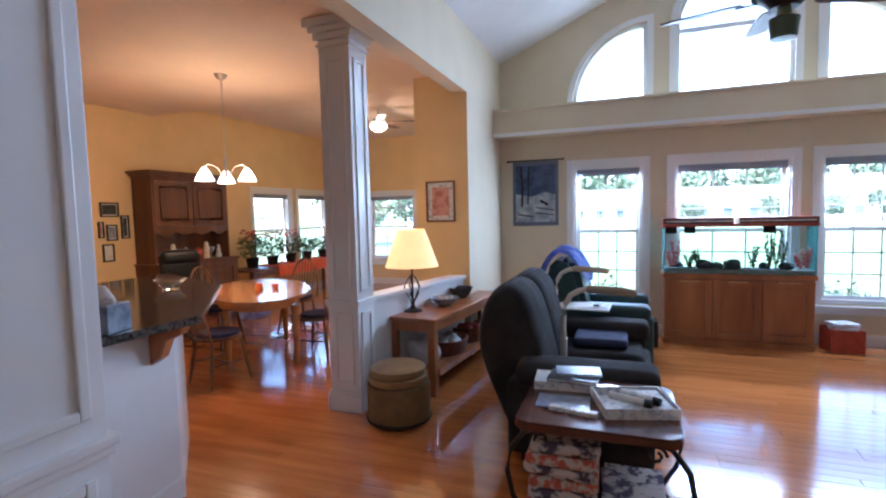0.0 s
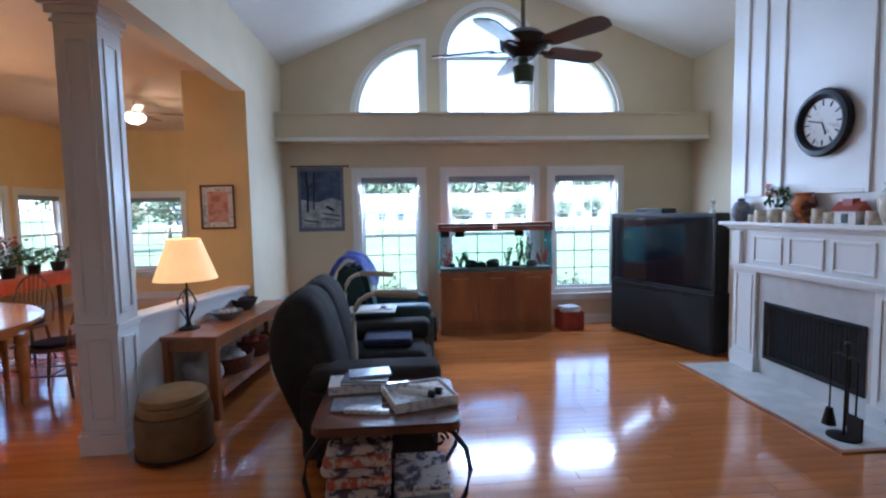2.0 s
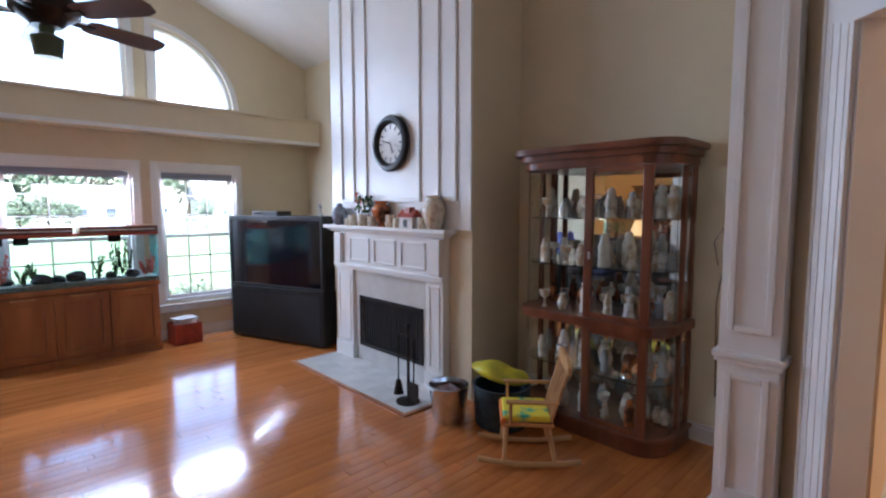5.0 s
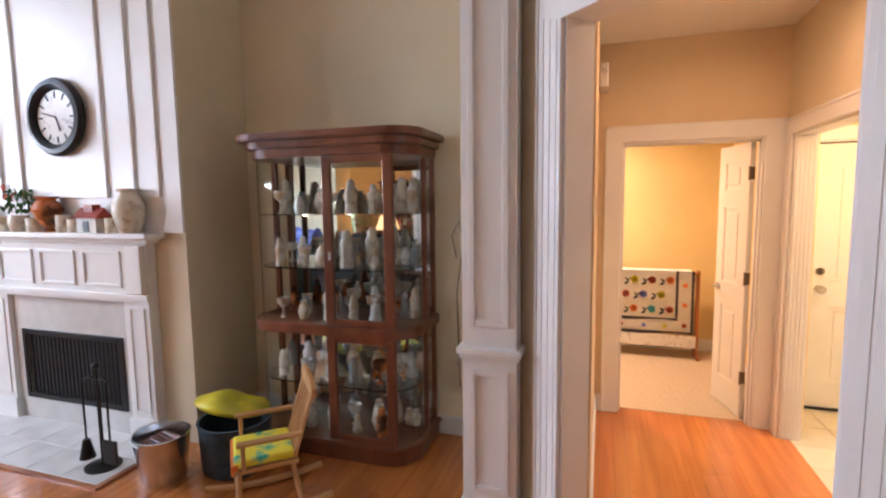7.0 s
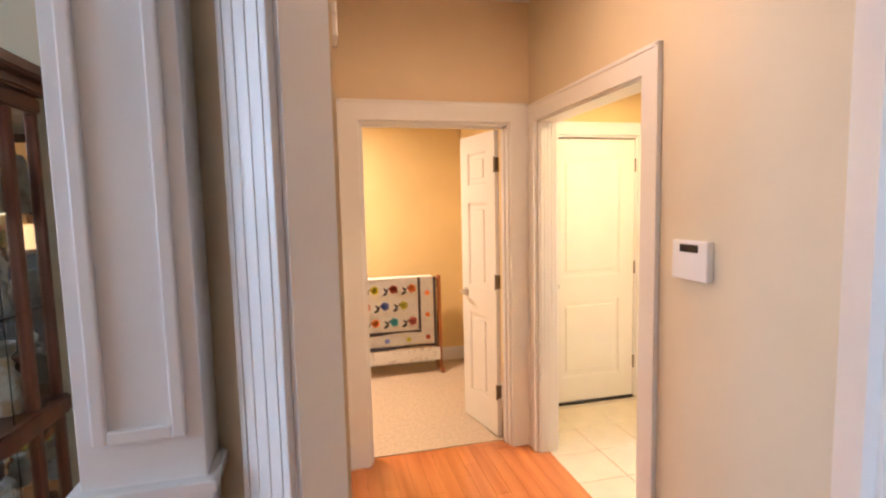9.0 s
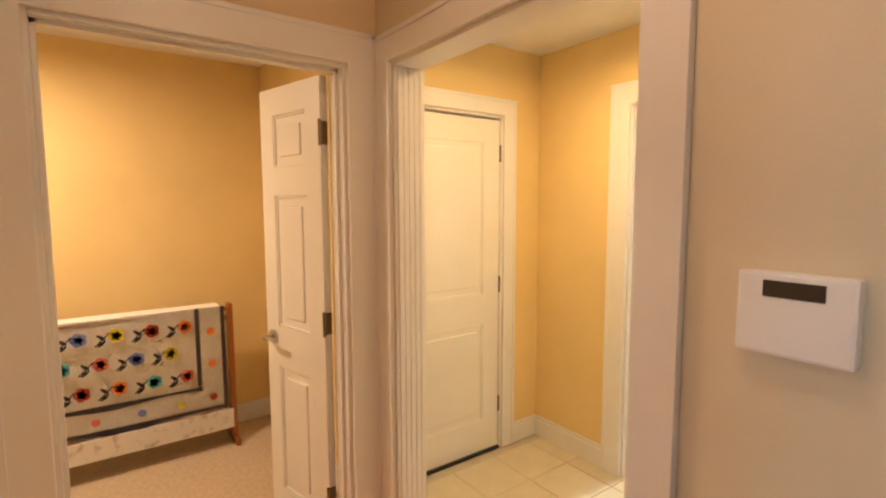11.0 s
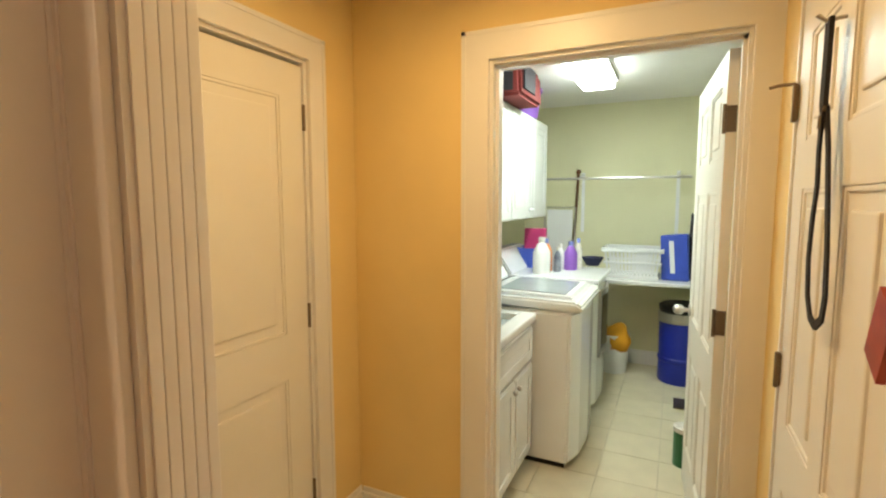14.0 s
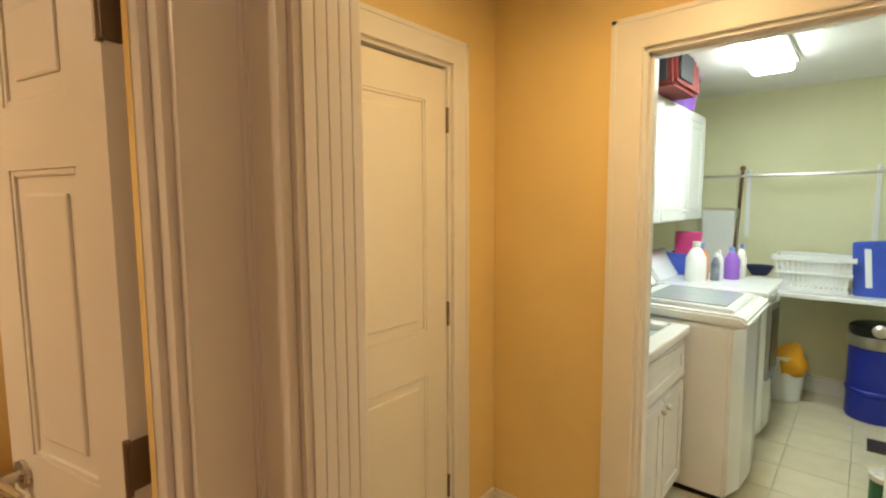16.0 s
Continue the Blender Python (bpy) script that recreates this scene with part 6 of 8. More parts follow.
for pts, r in (([(WX0 + 0.12, ty - 0.005, WH0 + 0.25), (WX0 + 0.13, ty - 0.005, WH0 + 0.5), (WX0 + 0.11, ty - 0.005, WH1 - 0.06)], 0.016), ([(WX0 + 0.20, ty - 0.005, WH0 + 0.28), (WX0 + 0.215, ty - 0.005, WH1 - 0.06)], 0.011), ([(WX0 + 0.13, ty - 0.005, WH0 + 0.55), (WX0 + 0.24, ty - 0.005, WH0 + 0.70)], 0.006), ([(WX0 + 0.13, ty - 0.005, WH0 + 0.6), (WX0 + 0.06, ty - 0.005, WH0 + 0.73)], 0.006), ([(WX0 + 0.3, ty - 0.005, WH0 + 0.24), (WX1 - 0.06, ty - 0.005, WH0 + 0.20)], 0.008), ([(WX0 + 0.3, ty - 0.005, WH0 + 0.17), (WX1 - 0.06, ty - 0.005, WH0 + 0.14)], 0.008), ([(WX0 + 0.36, ty - 0.005, WH0 + 0.33), (WX0 + 0.46, ty - 0.005, WH0 + 0.27)], 0.02), ([(WX0 + 0.07, ty - 0.005, WH0 + 0.15), (WX0 + 0.26, ty - 0.005, WH0 + 0.12)], 0.01)):
    tube(bm, pts, r, 6)
for v in bm.verts:
    v.co.y = ty - 0.0045 + (v.co.y - ty + 0.005) * 0.03
part("tree_motif", bm, M_TDARK, hang, "dark woven trees")
bm = bmnew()
rod(bm, (WX0 - 0.06, YW - 0.02, WH1 + 0.012), (WX1 + 0.06, YW - 0.02, WH1 + 0.012), 0.008)
for x in (WX0 - 0.06, WX1 + 0.06):
    bmesh.ops.create_uvsphere(bm, u_segments=8, v_segments=6, radius=0.016, matrix=Matrix.Translation((x, YW - 0.02, WH1 + 0.012)))
part("rod", bm, M_IRON, hang)


def picture(label, axis, w, s, u0, u1, z0, z1, field, frame_mat, mount=0.03):
    t = thing("framed_picture", label, "picture")

    def B(bm, d0, d1, a, b, c, d, bev=0.0):
        if axis == "x":
            box(bm, (w + s * d0, a, c), (w + s * d1, b, d), bev)
        else:
            box(bm, (a, w + s * d0, c), (b, w + s * d1, d), bev)
    bm = bmnew()
    f = 0.018
    for q in ((u0, u0 + f, z0, z1), (u1 - f, u1, z0, z1), (u0 + f, u1 - f, z0, z0 + f), (u0 + f, u1 - f, z1 - f, z1)):
        B(bm, 0.001, 0.022, *q, 0.003)
    part("frame", bm, frame_mat, t)
    bm = bmnew()
    B(bm, 0.001, 0.008, u0 + f, u1 - f, z0 + f, z1 - f)
    part("mount", bm, M_PAPER if mount else field, t)
    bm = bmnew()
    B(bm, 0.0081, 0.010, u0 + f + mount, u1 - f - mount, z0 + f + mount, z1 - f - mount)
    part("print", bm, field, t)
    return t


M_PRINT = mat("pink_print", (0.60, 0.33, 0.27), 0.6, color2=(0.42, 0.16, 0.14), scale=14, lo=0.4, hi=0.55)
picture("framed pink print on the ochre pier", "y", YO - 0.003, -1, -0.882, -0.549, 1.458, 1.899, M_PRINT, M_DARKWOOD, 0.05)

# ---- dining room, bar and sunroom ----
M_GRANITE = mat("dark_granite", (0.10, 0.085, 0.07), 0.12, color2=(0.015, 0.014, 0.014), scale=45, lo=0.4, hi=0.6, coat=0.3)
M_HUTCH = mat("brown_hutch_wood", (0.16, 0.065, 0.032), 0.45, color2=(0.09, 0.035, 0.017), scale=6, stretch=(1, 1, 0.12))
M_CHAIRW = mat("windsor_wood", (0.22, 0.10, 0.04), 0.4, color2=(0.12, 0.05, 0.02), scale=8, stretch=(1, 1, 0.2))
M_TABLEW = mat("dining_table_wood", (0.50, 0.22, 0.07), 0.18, color2=(0.36, 0.14, 0.045), scale=5, stretch=(1, 0.15, 1), coat=0.4)
M_OPAL = mat("opal_glass", (0.85, 0.80, 0.70), 0.4, emit=(1.0, 0.78, 0.48), estr=0.8)
M_ORCLOTH = mat("orange_cloth", (0.75, 0.12, 0.02), 0.85, var=0.2, bump=0.3)

bar = thing("bar_counter", "dark granite bar counter on a white knee wall", "counter")
bm = bmnew()
prism(bm, [(-1.05, 3.45), (-1.15, 4.12), (-1.70, 4.66), (-2.6, 5.06), (-2.6, 3.45)], "z", 0, 1.02)
part("knee_wall", bm, M_WHITE, bar)
bm = bmnew()
prism(bm, [(-0.98, 3.40), (-0.87, 3.53), (-0.84, 4.02), (-1.60, 4.93), (-2.75, 5.48), (-2.75, 3.40)], "z", 1.021, 1.06, 0.008)
part("granite_top", bm, M_GRANITE, bar, "polished speckled dark granite")
bm = bmnew()
prism(bm, [(0, 1.018), (0.20, 1.018), (0.19, 0.97), (0.10, 0.93), (0.06, 0.84), (0, 0.80)], "y", -0.035, 0.035, 0.006)
bmesh.ops.transform(bm, matrix=pose(-1.125, 3.98, 0, 0, 0, 9), verts=bm.verts)
part("corbel", bm, M_GOLDWOOD, bar, "wooden corbel bracket")
bm = bmnew()
prism(bm, [(-1.037, 3.45), (-1.049, 3.45), (-1.149, 4.12), (-1.137, 4.125)], "z", 0, 0.12)
part("skirting", bm, M_WHITE, bar)
tx = thing("tissue_box", "blue tissue box with a white tissue on the bar", "tissue box", pose(-0.98, 3.64, 1.0605, 0, 0, 15))
bm = bmnew()
box(bm, (-0.07, -0.07, 0), (0.07, 0.07, 0.125), 0.006)
part("box", bm, M_CERB, tx)
bm = bmnew()
bmesh.ops.create_icosphere(bm, subdivisions=3, radius=0.05, matrix=Matrix.Translation((0, 0, 0.15)) @ Matrix.Diagonal((0.9, 0.5, 1.1, 1)))
for v in bm.verts:
    v.co.x += 0.012 * math.sin(60 * v.co.z)
part("tissue", bm, M_PAPER, tx, smooth=True)
gb = thing("glass_bowl", "cut glass bowl on the granite bar", "bowl", pose(-1.81, 4.68, 1.0605))
bm = bmnew()
lathe(bm, [(0, 0), (0.05, 0), (0.055, 0.012), (0.07, 0.04), (0.11, 0.075), (0.105, 0.077), (0.06, 0.04), (0.045, 0.016), (0, 0.014)], 12)
part("body", bm, M_GLASS, gb)

# hutch on the ochre wall
hu = thing("hutch", "tall brown wooden dining hutch with carved doors", "hutch", pose(-5.10, 6.93, 0))
HW, HD = 1.36, 0.50
bm = bmnew()
box(bm, (0.0, 0, 0.0), (HD, HW, 0.92), 0.006)
part("lower_cabinet", bm, M_HUTCH, hu)
bm = bmnew()
box(bm, (-0.0, -0.02, 0.921), (HD + 0.025, HW + 0.02, 0.95), 0.008)
part("counter", bm, M_HUTCH, hu)
bm = bmnew()
box(bm, (0, 0.02, 0.951), (0.02, HW - 0.02, 2.12))
for y in (0.02, HW - 0.045):
    box(bm, (0.02, y, 0.951), (0.36, y + 0.025, 2.12))
box(bm, (0.02, 0.045, 1.42), (0.36, HW - 0.045, 1.445))
box(bm, (0.02, 0.045, 2.095), (0.36, HW - 0.045, 2.12))
part("upper_carcass", bm, M_HUTCH, hu)
bm = bmnew()
for o, a, b in ((0.02, 2.12, 2.15), (0.05, 2.15, 2.18), (0.08, 2.18, 2.21)):
    box(bm, (0, 0.02 - o, a), (0.36 + o, HW - 0.02 + o, b), 0.006)
part("cornice", bm, M_HUTCH, hu)
for k in range(2):
    y = 0.05 + k * 0.635
    bm = bmnew()
    slab(bm, "x", 0.34, 0.365, y, y + 0.625, 1.45, 2.09, [(y + 0.08, y + 0.545, 1.53, 2.01)])
    d = part("door", bm, M_HUTCH, hu)
    bm = bmnew()
    n = 14
    top = [(y + 0.545 - 0.465 * i / n, 1.985 - 0.022 * math.cos(6.283 * i / n)) for i in range(n + 1)]
    prism(bm, [(y + 0.10, 1.55), (y + 0.525, 1.55)] + top, "x", 0.346, 0.362, 0.008)
    part("carved_panel", bm, M_HUTCH, d)
    bm = bmnew()
    slab(bm, "x", HD + 0.001, HD + 0.02, y, y + 0.625, 0.10, 0.88, [(y + 0.08, y + 0.545, 0.18, 0.80)])
    d = part("door", bm, M_HUTCH, hu)
    bm = bmnew()
    box(bm, (HD + 0.002, y + 0.10, 0.20), (HD + 0.015, y + 0.525, 0.78), 0.01)
    part("panel", bm, M_HUTCH, d)
    bm = bmnew()
    bmesh.ops.create_uvsphere(bm, u_segments=10, v_segments=8, radius=0.015, matrix=Matrix.Translation((0.38, y + (0.59 if k == 0 else 0.035), 1.55)))
    part("knob", bm, M_BRONZE, d)
bm = bmnew()
n = 24
pts = [(0.05, 1.42)] + [(0.05 + (HW - 0.1) * i / n, 1.34 + 0.03 * math.cos(25 * i / n)) for i in range(n + 1)] + [(HW - 0.05, 1.42)]
prism(bm, pts, "x", 0.34, 0.36)
part("scalloped_apron", bm, M_HUTCH, hu)
rnd = random.Random(21)
for k in range(9):
    bm = bmnew()
    lathe(bm, profs[k % 4], 12)
    tagged(part("ornament", bm, (M_CERW, M_RED, M_CERAM, M_CERB)[k % 4], None, "", pose(-4.84 + rnd.uniform(-.08, .08), 7.02 + 0.14 * k, 0.951), smooth=True), "small china ornament on the hutch counter", "ornament", "hutch ornaments")
tb2 = thing("tray_ware", "red tray of bottles on the hutch", "tray", pose(-4.72, 7.20, 0.951))
bm = bmnew()
box(bm, (-0.1, -0.16, 0), (0.1, 0.16, 0.1), 0.01)
part("box", bm, M_RED, tb2)

for label, y0, y1, z0, z1, f in (("small dark oval picture of a house", 6.51, 6.755, 1.60, 1.79, M_ROCK), ("small framed print on the ochre wall", 6.575, 6.72, 1.29, 1.50, M_CERB), ("small framed sign on the ochre wall", 6.775, 6.89, 1.31, 1.62, M_ROCK), ("pale picture in a dark frame on the ochre wall", 6.51, 6.66, 1.02, 1.25, M_CERW), ("small shelf picture on the ochre wall", 6.47, 6.545, 1.33, 1.54, M_RED)):
    picture(label, "x", -5.12, 1, y0, y1, z0, z1, f, M_IRON, 0.012)

# dining table
dt = thing("dining_table", "oval honey wood dining table with turned legs", "table", pose(-2.70, 6.55, 0, 0, 0, 44))
bm = bmnew()
prism(bm, [(0.56 * math.cos(a), 0.95 * math.sin(a)) for a in [6.283 * k / 40 for k in range(40)]], "z", 0.715, 0.75, 0.008)
part("tabletop", bm, M_TABLEW, dt)
bm = bmnew()
prism(bm, [(0.44 * math.cos(a), 0.80 * math.sin(a)) for a in [6.283 * k / 40 for k in range(40)]], "z", 0.63, 0.714)
part("apron", bm, M_TABLEW, dt)
for x in (-0.33, 0.33):
    for y in (-0.55, 0.55):
        bm = bmnew()
        lathe(bm, [(0, 0), (0.022, 0), (0.03, 0.05), (0.025, 0.12), (0.04, 0.35), (0.045, 0.5), (0.03, 0.54), (0.045, 0.57), (0.045, 0.635), (0, 0.635)], 14, (x, y, 0))
        part("leg", bm, M_TABLEW, dt, smooth=True)
for k, (x, y) in enumerate(((-2.60, 6.45), (-2.72, 6.60), (-2.52, 6.62))):
    cd = thing("candle_cup", "small orange glass candle cup on the dining table", "candle", pose(x, y, 0.7505), "candle cups")
    bm = bmnew()
    lathe(bm, [(0, 0), (0.035, 0), (0.04, 0.05), (0.036, 0.05), (0.03, 0.01), (0, 0.01)], 14)
    part("cup", bm, M_SEATO, cd, smooth=True)

# windsor chairs
wc = thing("windsor_chair", "brown wooden bow-back dining chair with dark cushion", "chair", pose(-2.46, 5.70, 0, 0, 0, 75), "dining chairs")
bm = bmnew()
prism(bm, [(0.21 * math.cos(a) + 0.01, 0.215 * math.sin(a)) for a in [6.283 * k / 24 for k in range(24)]], "z", 0.42, 0.45, 0.008)
part("seat", bm, M_CHAIRW, wc)
bm = bmnew()
prism(bm, [(0.19 * math.cos(a) + 0.01, 0.195 * math.sin(a)) for a in [6.283 * k / 24 for k in range(24)]], "z", 0.4505, 0.485, 0.012)
part("cushion", bm, M_NAVY, wc, "dark padded cushion")
for x in (-0.13, 0.15):
    for y in (-0.14, 0.14):
        bm = bmnew()
        tube(bm, [(x, y, 0.425), (x * 1.2, y * 1.18, 0.22), (x * 1.45, y * 1.38, 0.0)], [0.013, 0.02, 0.011], 8)
        part("leg", bm, M_CHAIRW, wc, smooth=True)
for a, b in (((-0.15, -0.16, 0.2), (0.185, -0.16, 0.2)), ((-0.15, 0.16, 0.2), (0.185, 0.16, 0.2)), ((0.01, -0.16, 0.2), (0.01, 0.16, 0.2))):
    bm = bmnew()
    rod(bm, a, b, 0.009)
    part("stretcher", bm, M_CHAIRW, wc)
bm = bmnew()
bow = [(-0.17 - 0.10 * (z - 0.44) / 0.5, y, z) for y, z in [(0.20 * math.cos(a), 0.44 + 0.52 * math.sin(a) ** 0.7) for a in [math.pi * k / 16 for k in range(17)]]]
tube(bm, bow, 0.012, 8)
part("bow", bm, M_CHAIRW, wc, smooth=True)
for k in range(7):
    y = -0.135 + 0.045 * k
    zt = 0.44 + 0.52 * max(0, 1 - (y / 0.2) ** 2) ** 0.35
    bm = bmnew()
    rod(bm, (-0.165, y * 0.85, 0.445), (-0.17 - 0.10 * (zt - 0.44) / 0.5, y, zt), 0.006, n=6)
    part("spindle", bm, M_CHAIRW, wc)
for x, y, r in ((-2.02, 6.72, 186), (-3.45, 6.7, 0), (-3.0, 7.65, -80)):
    copy_thing(wc, pose(x, y, 0, 0, 0, r))

# office chair by the hutch
oc = thing("office_chair", "black leather office chair near the hutch", "chair", pose(-4.0, 6.75, 0, 0, 0, -30))
bm = bmnew()
cushion(bm, (-0.25, -0.25, 0.44), (0.25, 0.25, 0.54), 0.05)
part("seat", bm, M_BLACK, oc, smooth=True)
bm = bmnew()
cushion(bm, (-0.30, -0.24, 0.56), (-0.20, 0.24, 1.12), 0.05)
cushion(bm, (-0.33, -0.22, 0.98), (-0.17, 0.22, 1.16), 0.07)
part("backrest", bm, M_BLACK, oc, smooth=True)
bm = bmnew()
rod(bm, (0, 0, 0.08), (0, 0, 0.44), 0.03)
rod(bm, (-0.2, 0, 0.48), (-0.26, 0, 0.6), 0.02)
part("gas_post", bm, M_BLACK, oc)
for k in range(5):
    a = 6.283 * k / 5
    bm = bmnew()
    rod(bm, (0, 0, 0.09), (0.28 * math.cos(a), 0.28 * math.sin(a), 0.06), 0.018)
    bmesh.ops.create_uvsphere(bm, u_segments=10, v_segments=8, radius=0.03, matrix=Matrix.Translation((0.28 * math.cos(a), 0.28 * math.sin(a), 0.03)))
    part("castor_leg", bm, M_BLACK, oc)

# plant bench under the windows
pbn = thing("plant_bench", "low bench with an orange cloth below the windows", "bench")
bm = bmnew()
box(bm, (-5.0, 8.4, 0.66), (-4.45, 11.2, 0.70), 0.006)
part("top", bm, M_HUTCH, pbn)
for x in (-4.97, -4.53):
    for y in (8.45, 11.1):
        bm = bmnew()
        box(bm, (x, y, 0), (x + 0.05, y + 0.05, 0.66))
        part("leg", bm, M_HUTCH, pbn)
bm = bmnew()
box(bm, (-4.47, 9.05, 0.52), (-4.43, 11.0, 0.705), 0.008)
box(bm, (-4.95, 9.05, 0.7005), (-4.43, 11.0, 0.712), 0.004)
part("cloth", bm, M_ORCLOTH, pbn, "bright orange cloth")


def pot_plant(x, y, z, r, h, seed, flowers):
    rnd = random.Random(seed)
    t = thing("pot_plant", "leafy pot plant in a dark pot at the window" if not flowers else "flowering pot plant with pink blooms at the window", "plant", pose(x, y, z), "window plants")
    bm = bmnew()
    lathe(bm, [(0, 0), (0.08, 0), (0.11, 0.16), (0.12, 0.16), (0.1, 0.15), (0, 0.14)], 16)
    part("pot", bm, M_BLACK, t)
    bm = bmnew()
    for k in range(150):
        a, d = rnd.random() * 6.28, rnd.random() ** 0.5 * r
        zz = 0.16 + h * rnd.random() ** 0.8 * (1 - 0.4 * d / r)
        q = Matrix.Translation((d * math.cos(a), d * math.sin(a), zz)) @ Euler((rnd.uniform(-.6, .6), rnd.uniform(-.6, .6), a)).to_matrix().to_4x4() @ Matrix.Diagonal((0.05, 0.02, 0.004, 1))
        bmesh.ops.create_icosphere(bm, subdivisions=1, radius=1, matrix=q)
    for k in range(10):
        a = rnd.random() * 6.28
        tube(bm, [(0, 0, 0.14), (0.3 * r * math.cos(a), 0.3 * r * math.sin(a), 0.16 + h * 0.4), (0.7 * r * math.cos(a), 0.7 * r * math.sin(a), 0.16 + h * 0.8)], 0.004, 5)
    part("leaves", bm, M_LEAF, t)
    if flowers:
        bm = bmnew()
        for k in range(24):
            a, d = rnd.random() * 6.28, rnd.random() * r
            bmesh.ops.create_icosphere(bm, subdivisions=1, radius=0.03, matrix=Matrix.Translation((d * math.cos(a), d * math.sin(a), 0.16 + h * rnd.uniform(0.7, 1.05))) @ Matrix.Diagonal((1, 1, 0.6, 1)))
        part("flowers", bm, M_PINK, t)


for k, (y, r, h) in enumerate(((8.75, 0.22, 0.45), (9.25, 0.30, 0.40), (9.75, 0.28, 0.45), (10.25, 0.22, 0.3), (10.8, 0.25, 0.3))):
    pot_plant(-4.72, y, 0.7125, r, h, 31 + k, k in (0, 1, 2))
cool = thing("cool_box", "blue plastic box with white lid on the floor", "box", pose(-4.25, 8.2, 0))
bm = bmnew()
box(bm, (-0.15, -0.2, 0), (0.15, 0.2, 0.34), 0.02)
part("body", bm, M_BLUE, cool)
bm = bmnew()
box(bm, (-0.16, -0.21, 0.341), (0.16, 0.21, 0.39), 0.015)
part("lid", bm, M_CERW, cool)

# chandelier
ch = thing("chandelier", "nickel chandelier with lit opal glass bells over the table", "chandelier", pose(-2.73, 6.20, 0))
bm = bmnew()
lathe(bm, [(0, ZD - 0.05), (0.03, ZD - 0.05), (0.065, ZD - 0.012), (0.065, ZD), (0, ZD)], 20)
part("canopy", bm, M_CHROME, ch)
bm = bmnew()
for k in range(24):
    z = ZD - 0.05 - 0.031 * k
    tube(bm, [(0.008 * math.cos(a) * (k % 2), 0.008 * math.cos(a) * ((k + 1) % 2), z - 0.018 + 0.02 * math.sin(a)) for a in [6.283 * i / 10 for i in range(10)]], 0.0022, 5, True)
part("chain", bm, M_CHROME, ch)
bm = bmnew()
lathe(bm, [(0, 1.93), (0.012, 1.94), (0.03, 1.97), (0.015, 2.0), (0.012, 2.1), (0.02, 2.13), (0.01, 2.16), (0.01, 2.21), (0, 2.22)], 14)
part("stem", bm, M_CHROME, ch, smooth=True)
for k in range(3):
    a = radians(254 + 120 * k)
    c, s = math.cos(a), math.sin(a)
    bm = bmnew()
    tube(bm, [(0.015 * c, 0.015 * s, 1.97), (0.10 * c, 0.10 * s, 2.08), (0.19 * c, 0.19 * s, 2.10), (0.23 * c, 0.23 * s, 2.06)], 0.007, 6)
    arm = part("arm", bm, M_CHROME, ch, smooth=True)
    bm = bmnew()
    lathe(bm, [(0.02, 2.06), (0.035, 2.04), (0.06, 2.0), (0.085, 1.945), (0.09, 1.93), (0.085, 1.93), (0.055, 1.995), (0.02, 2.045)], 20, (0.23 * c, 0.23 * s, 0))
    part("glass_bell", bm, M_OPAL, arm, "lit opal glass bell", smooth=True)
lamp("chandelier_bulbs", "POINT", pose(-2.73, 6.20, 1.85), 5.5, (1.0, 0.60, 0.28), 0.15)

# sunroom fan light
sf = thing("sunroom_fan", "white ceiling fan with a lit bowl light", "ceiling fan", pose(-2.55, 9.3, 0))
bm = bmnew()
rod(bm, (0, 0, 3.06), (0, 0, 3.22), 0.02)
lathe(bm, [(0, 3.0), (0.10, 3.0), (0.12, 3.04), (0.09, 3.08), (0, 3.09)], 20)
part("motor", bm, M_CERW, sf)
bm = bmnew()
lathe(bm, [(0, 2.88), (0.06, 2.89), (0.12, 2.93), (0.14, 2.98), (0.13, 3.0), (0, 3.0)], 24)
part("light_bowl", bm, M_OPAL, sf, "lit opal bowl", smooth=True)
for k in range(5):
    bm = bmnew()
    box(bm, (0.15, -0.06, 3.03), (0.62, 0.06, 3.038), 0.003)
    part("blade", bm, M_CHAIRW, sf, "", Matrix.Rotation(radians(15 + 72 * k), 4, "Z"))
lamp("sunroom_bulb", "POINT", pose(-2.55, 9.3, 2.82), 2.6, (1.0, 0.7, 0.42), 0.12)

# ---- hall, bedroom and vestibule ----


def dome(x, y, z, energy, color, soft=0.12):
    t = thing("ceiling_light", "unseen round flush ceiling light with opal glass, lit", "ceiling light", pose(x, y, z), "ceiling lights")
    bm = bmnew()
    lathe(bm, [(0, -0.02), (0.15, -0.02), (0.15, 0), (0, 0)], 24)
    part("base", bm, M_CHROME, t)
    bm = bmnew()
    lathe(bm, [(0, -0.10), (0.06, -0.095), (0.11, -0.07), (0.135, -0.02), (0, -0.02)], 24)
    part("diffuser", bm, M_OPALH, t, "lit opal glass", smooth=True)
    lamp("ceiling_bulb", "AREA", pose(x, y, z - 0.115), energy, color, 0.24)


WARM = (1.0, 0.57, 0.32)
M_OPALH = mat("hall_opal_glass", (0.85, 0.80, 0.70), 0.4, emit=(1.0, 0.78, 0.48), estr=0.35)
# unseen fixtures: the hall's inferred from its warm light, the other two added as fill
dome(4.68, 1.60, 2.745, 0.64, WARM)
dome(5.50, 0.25, 2.44, 1.65, (1.0, 0.62, 0.27))
dome(6.85, 2.5, 2.46, 3.6, (1.0, 0.68, 0.42))

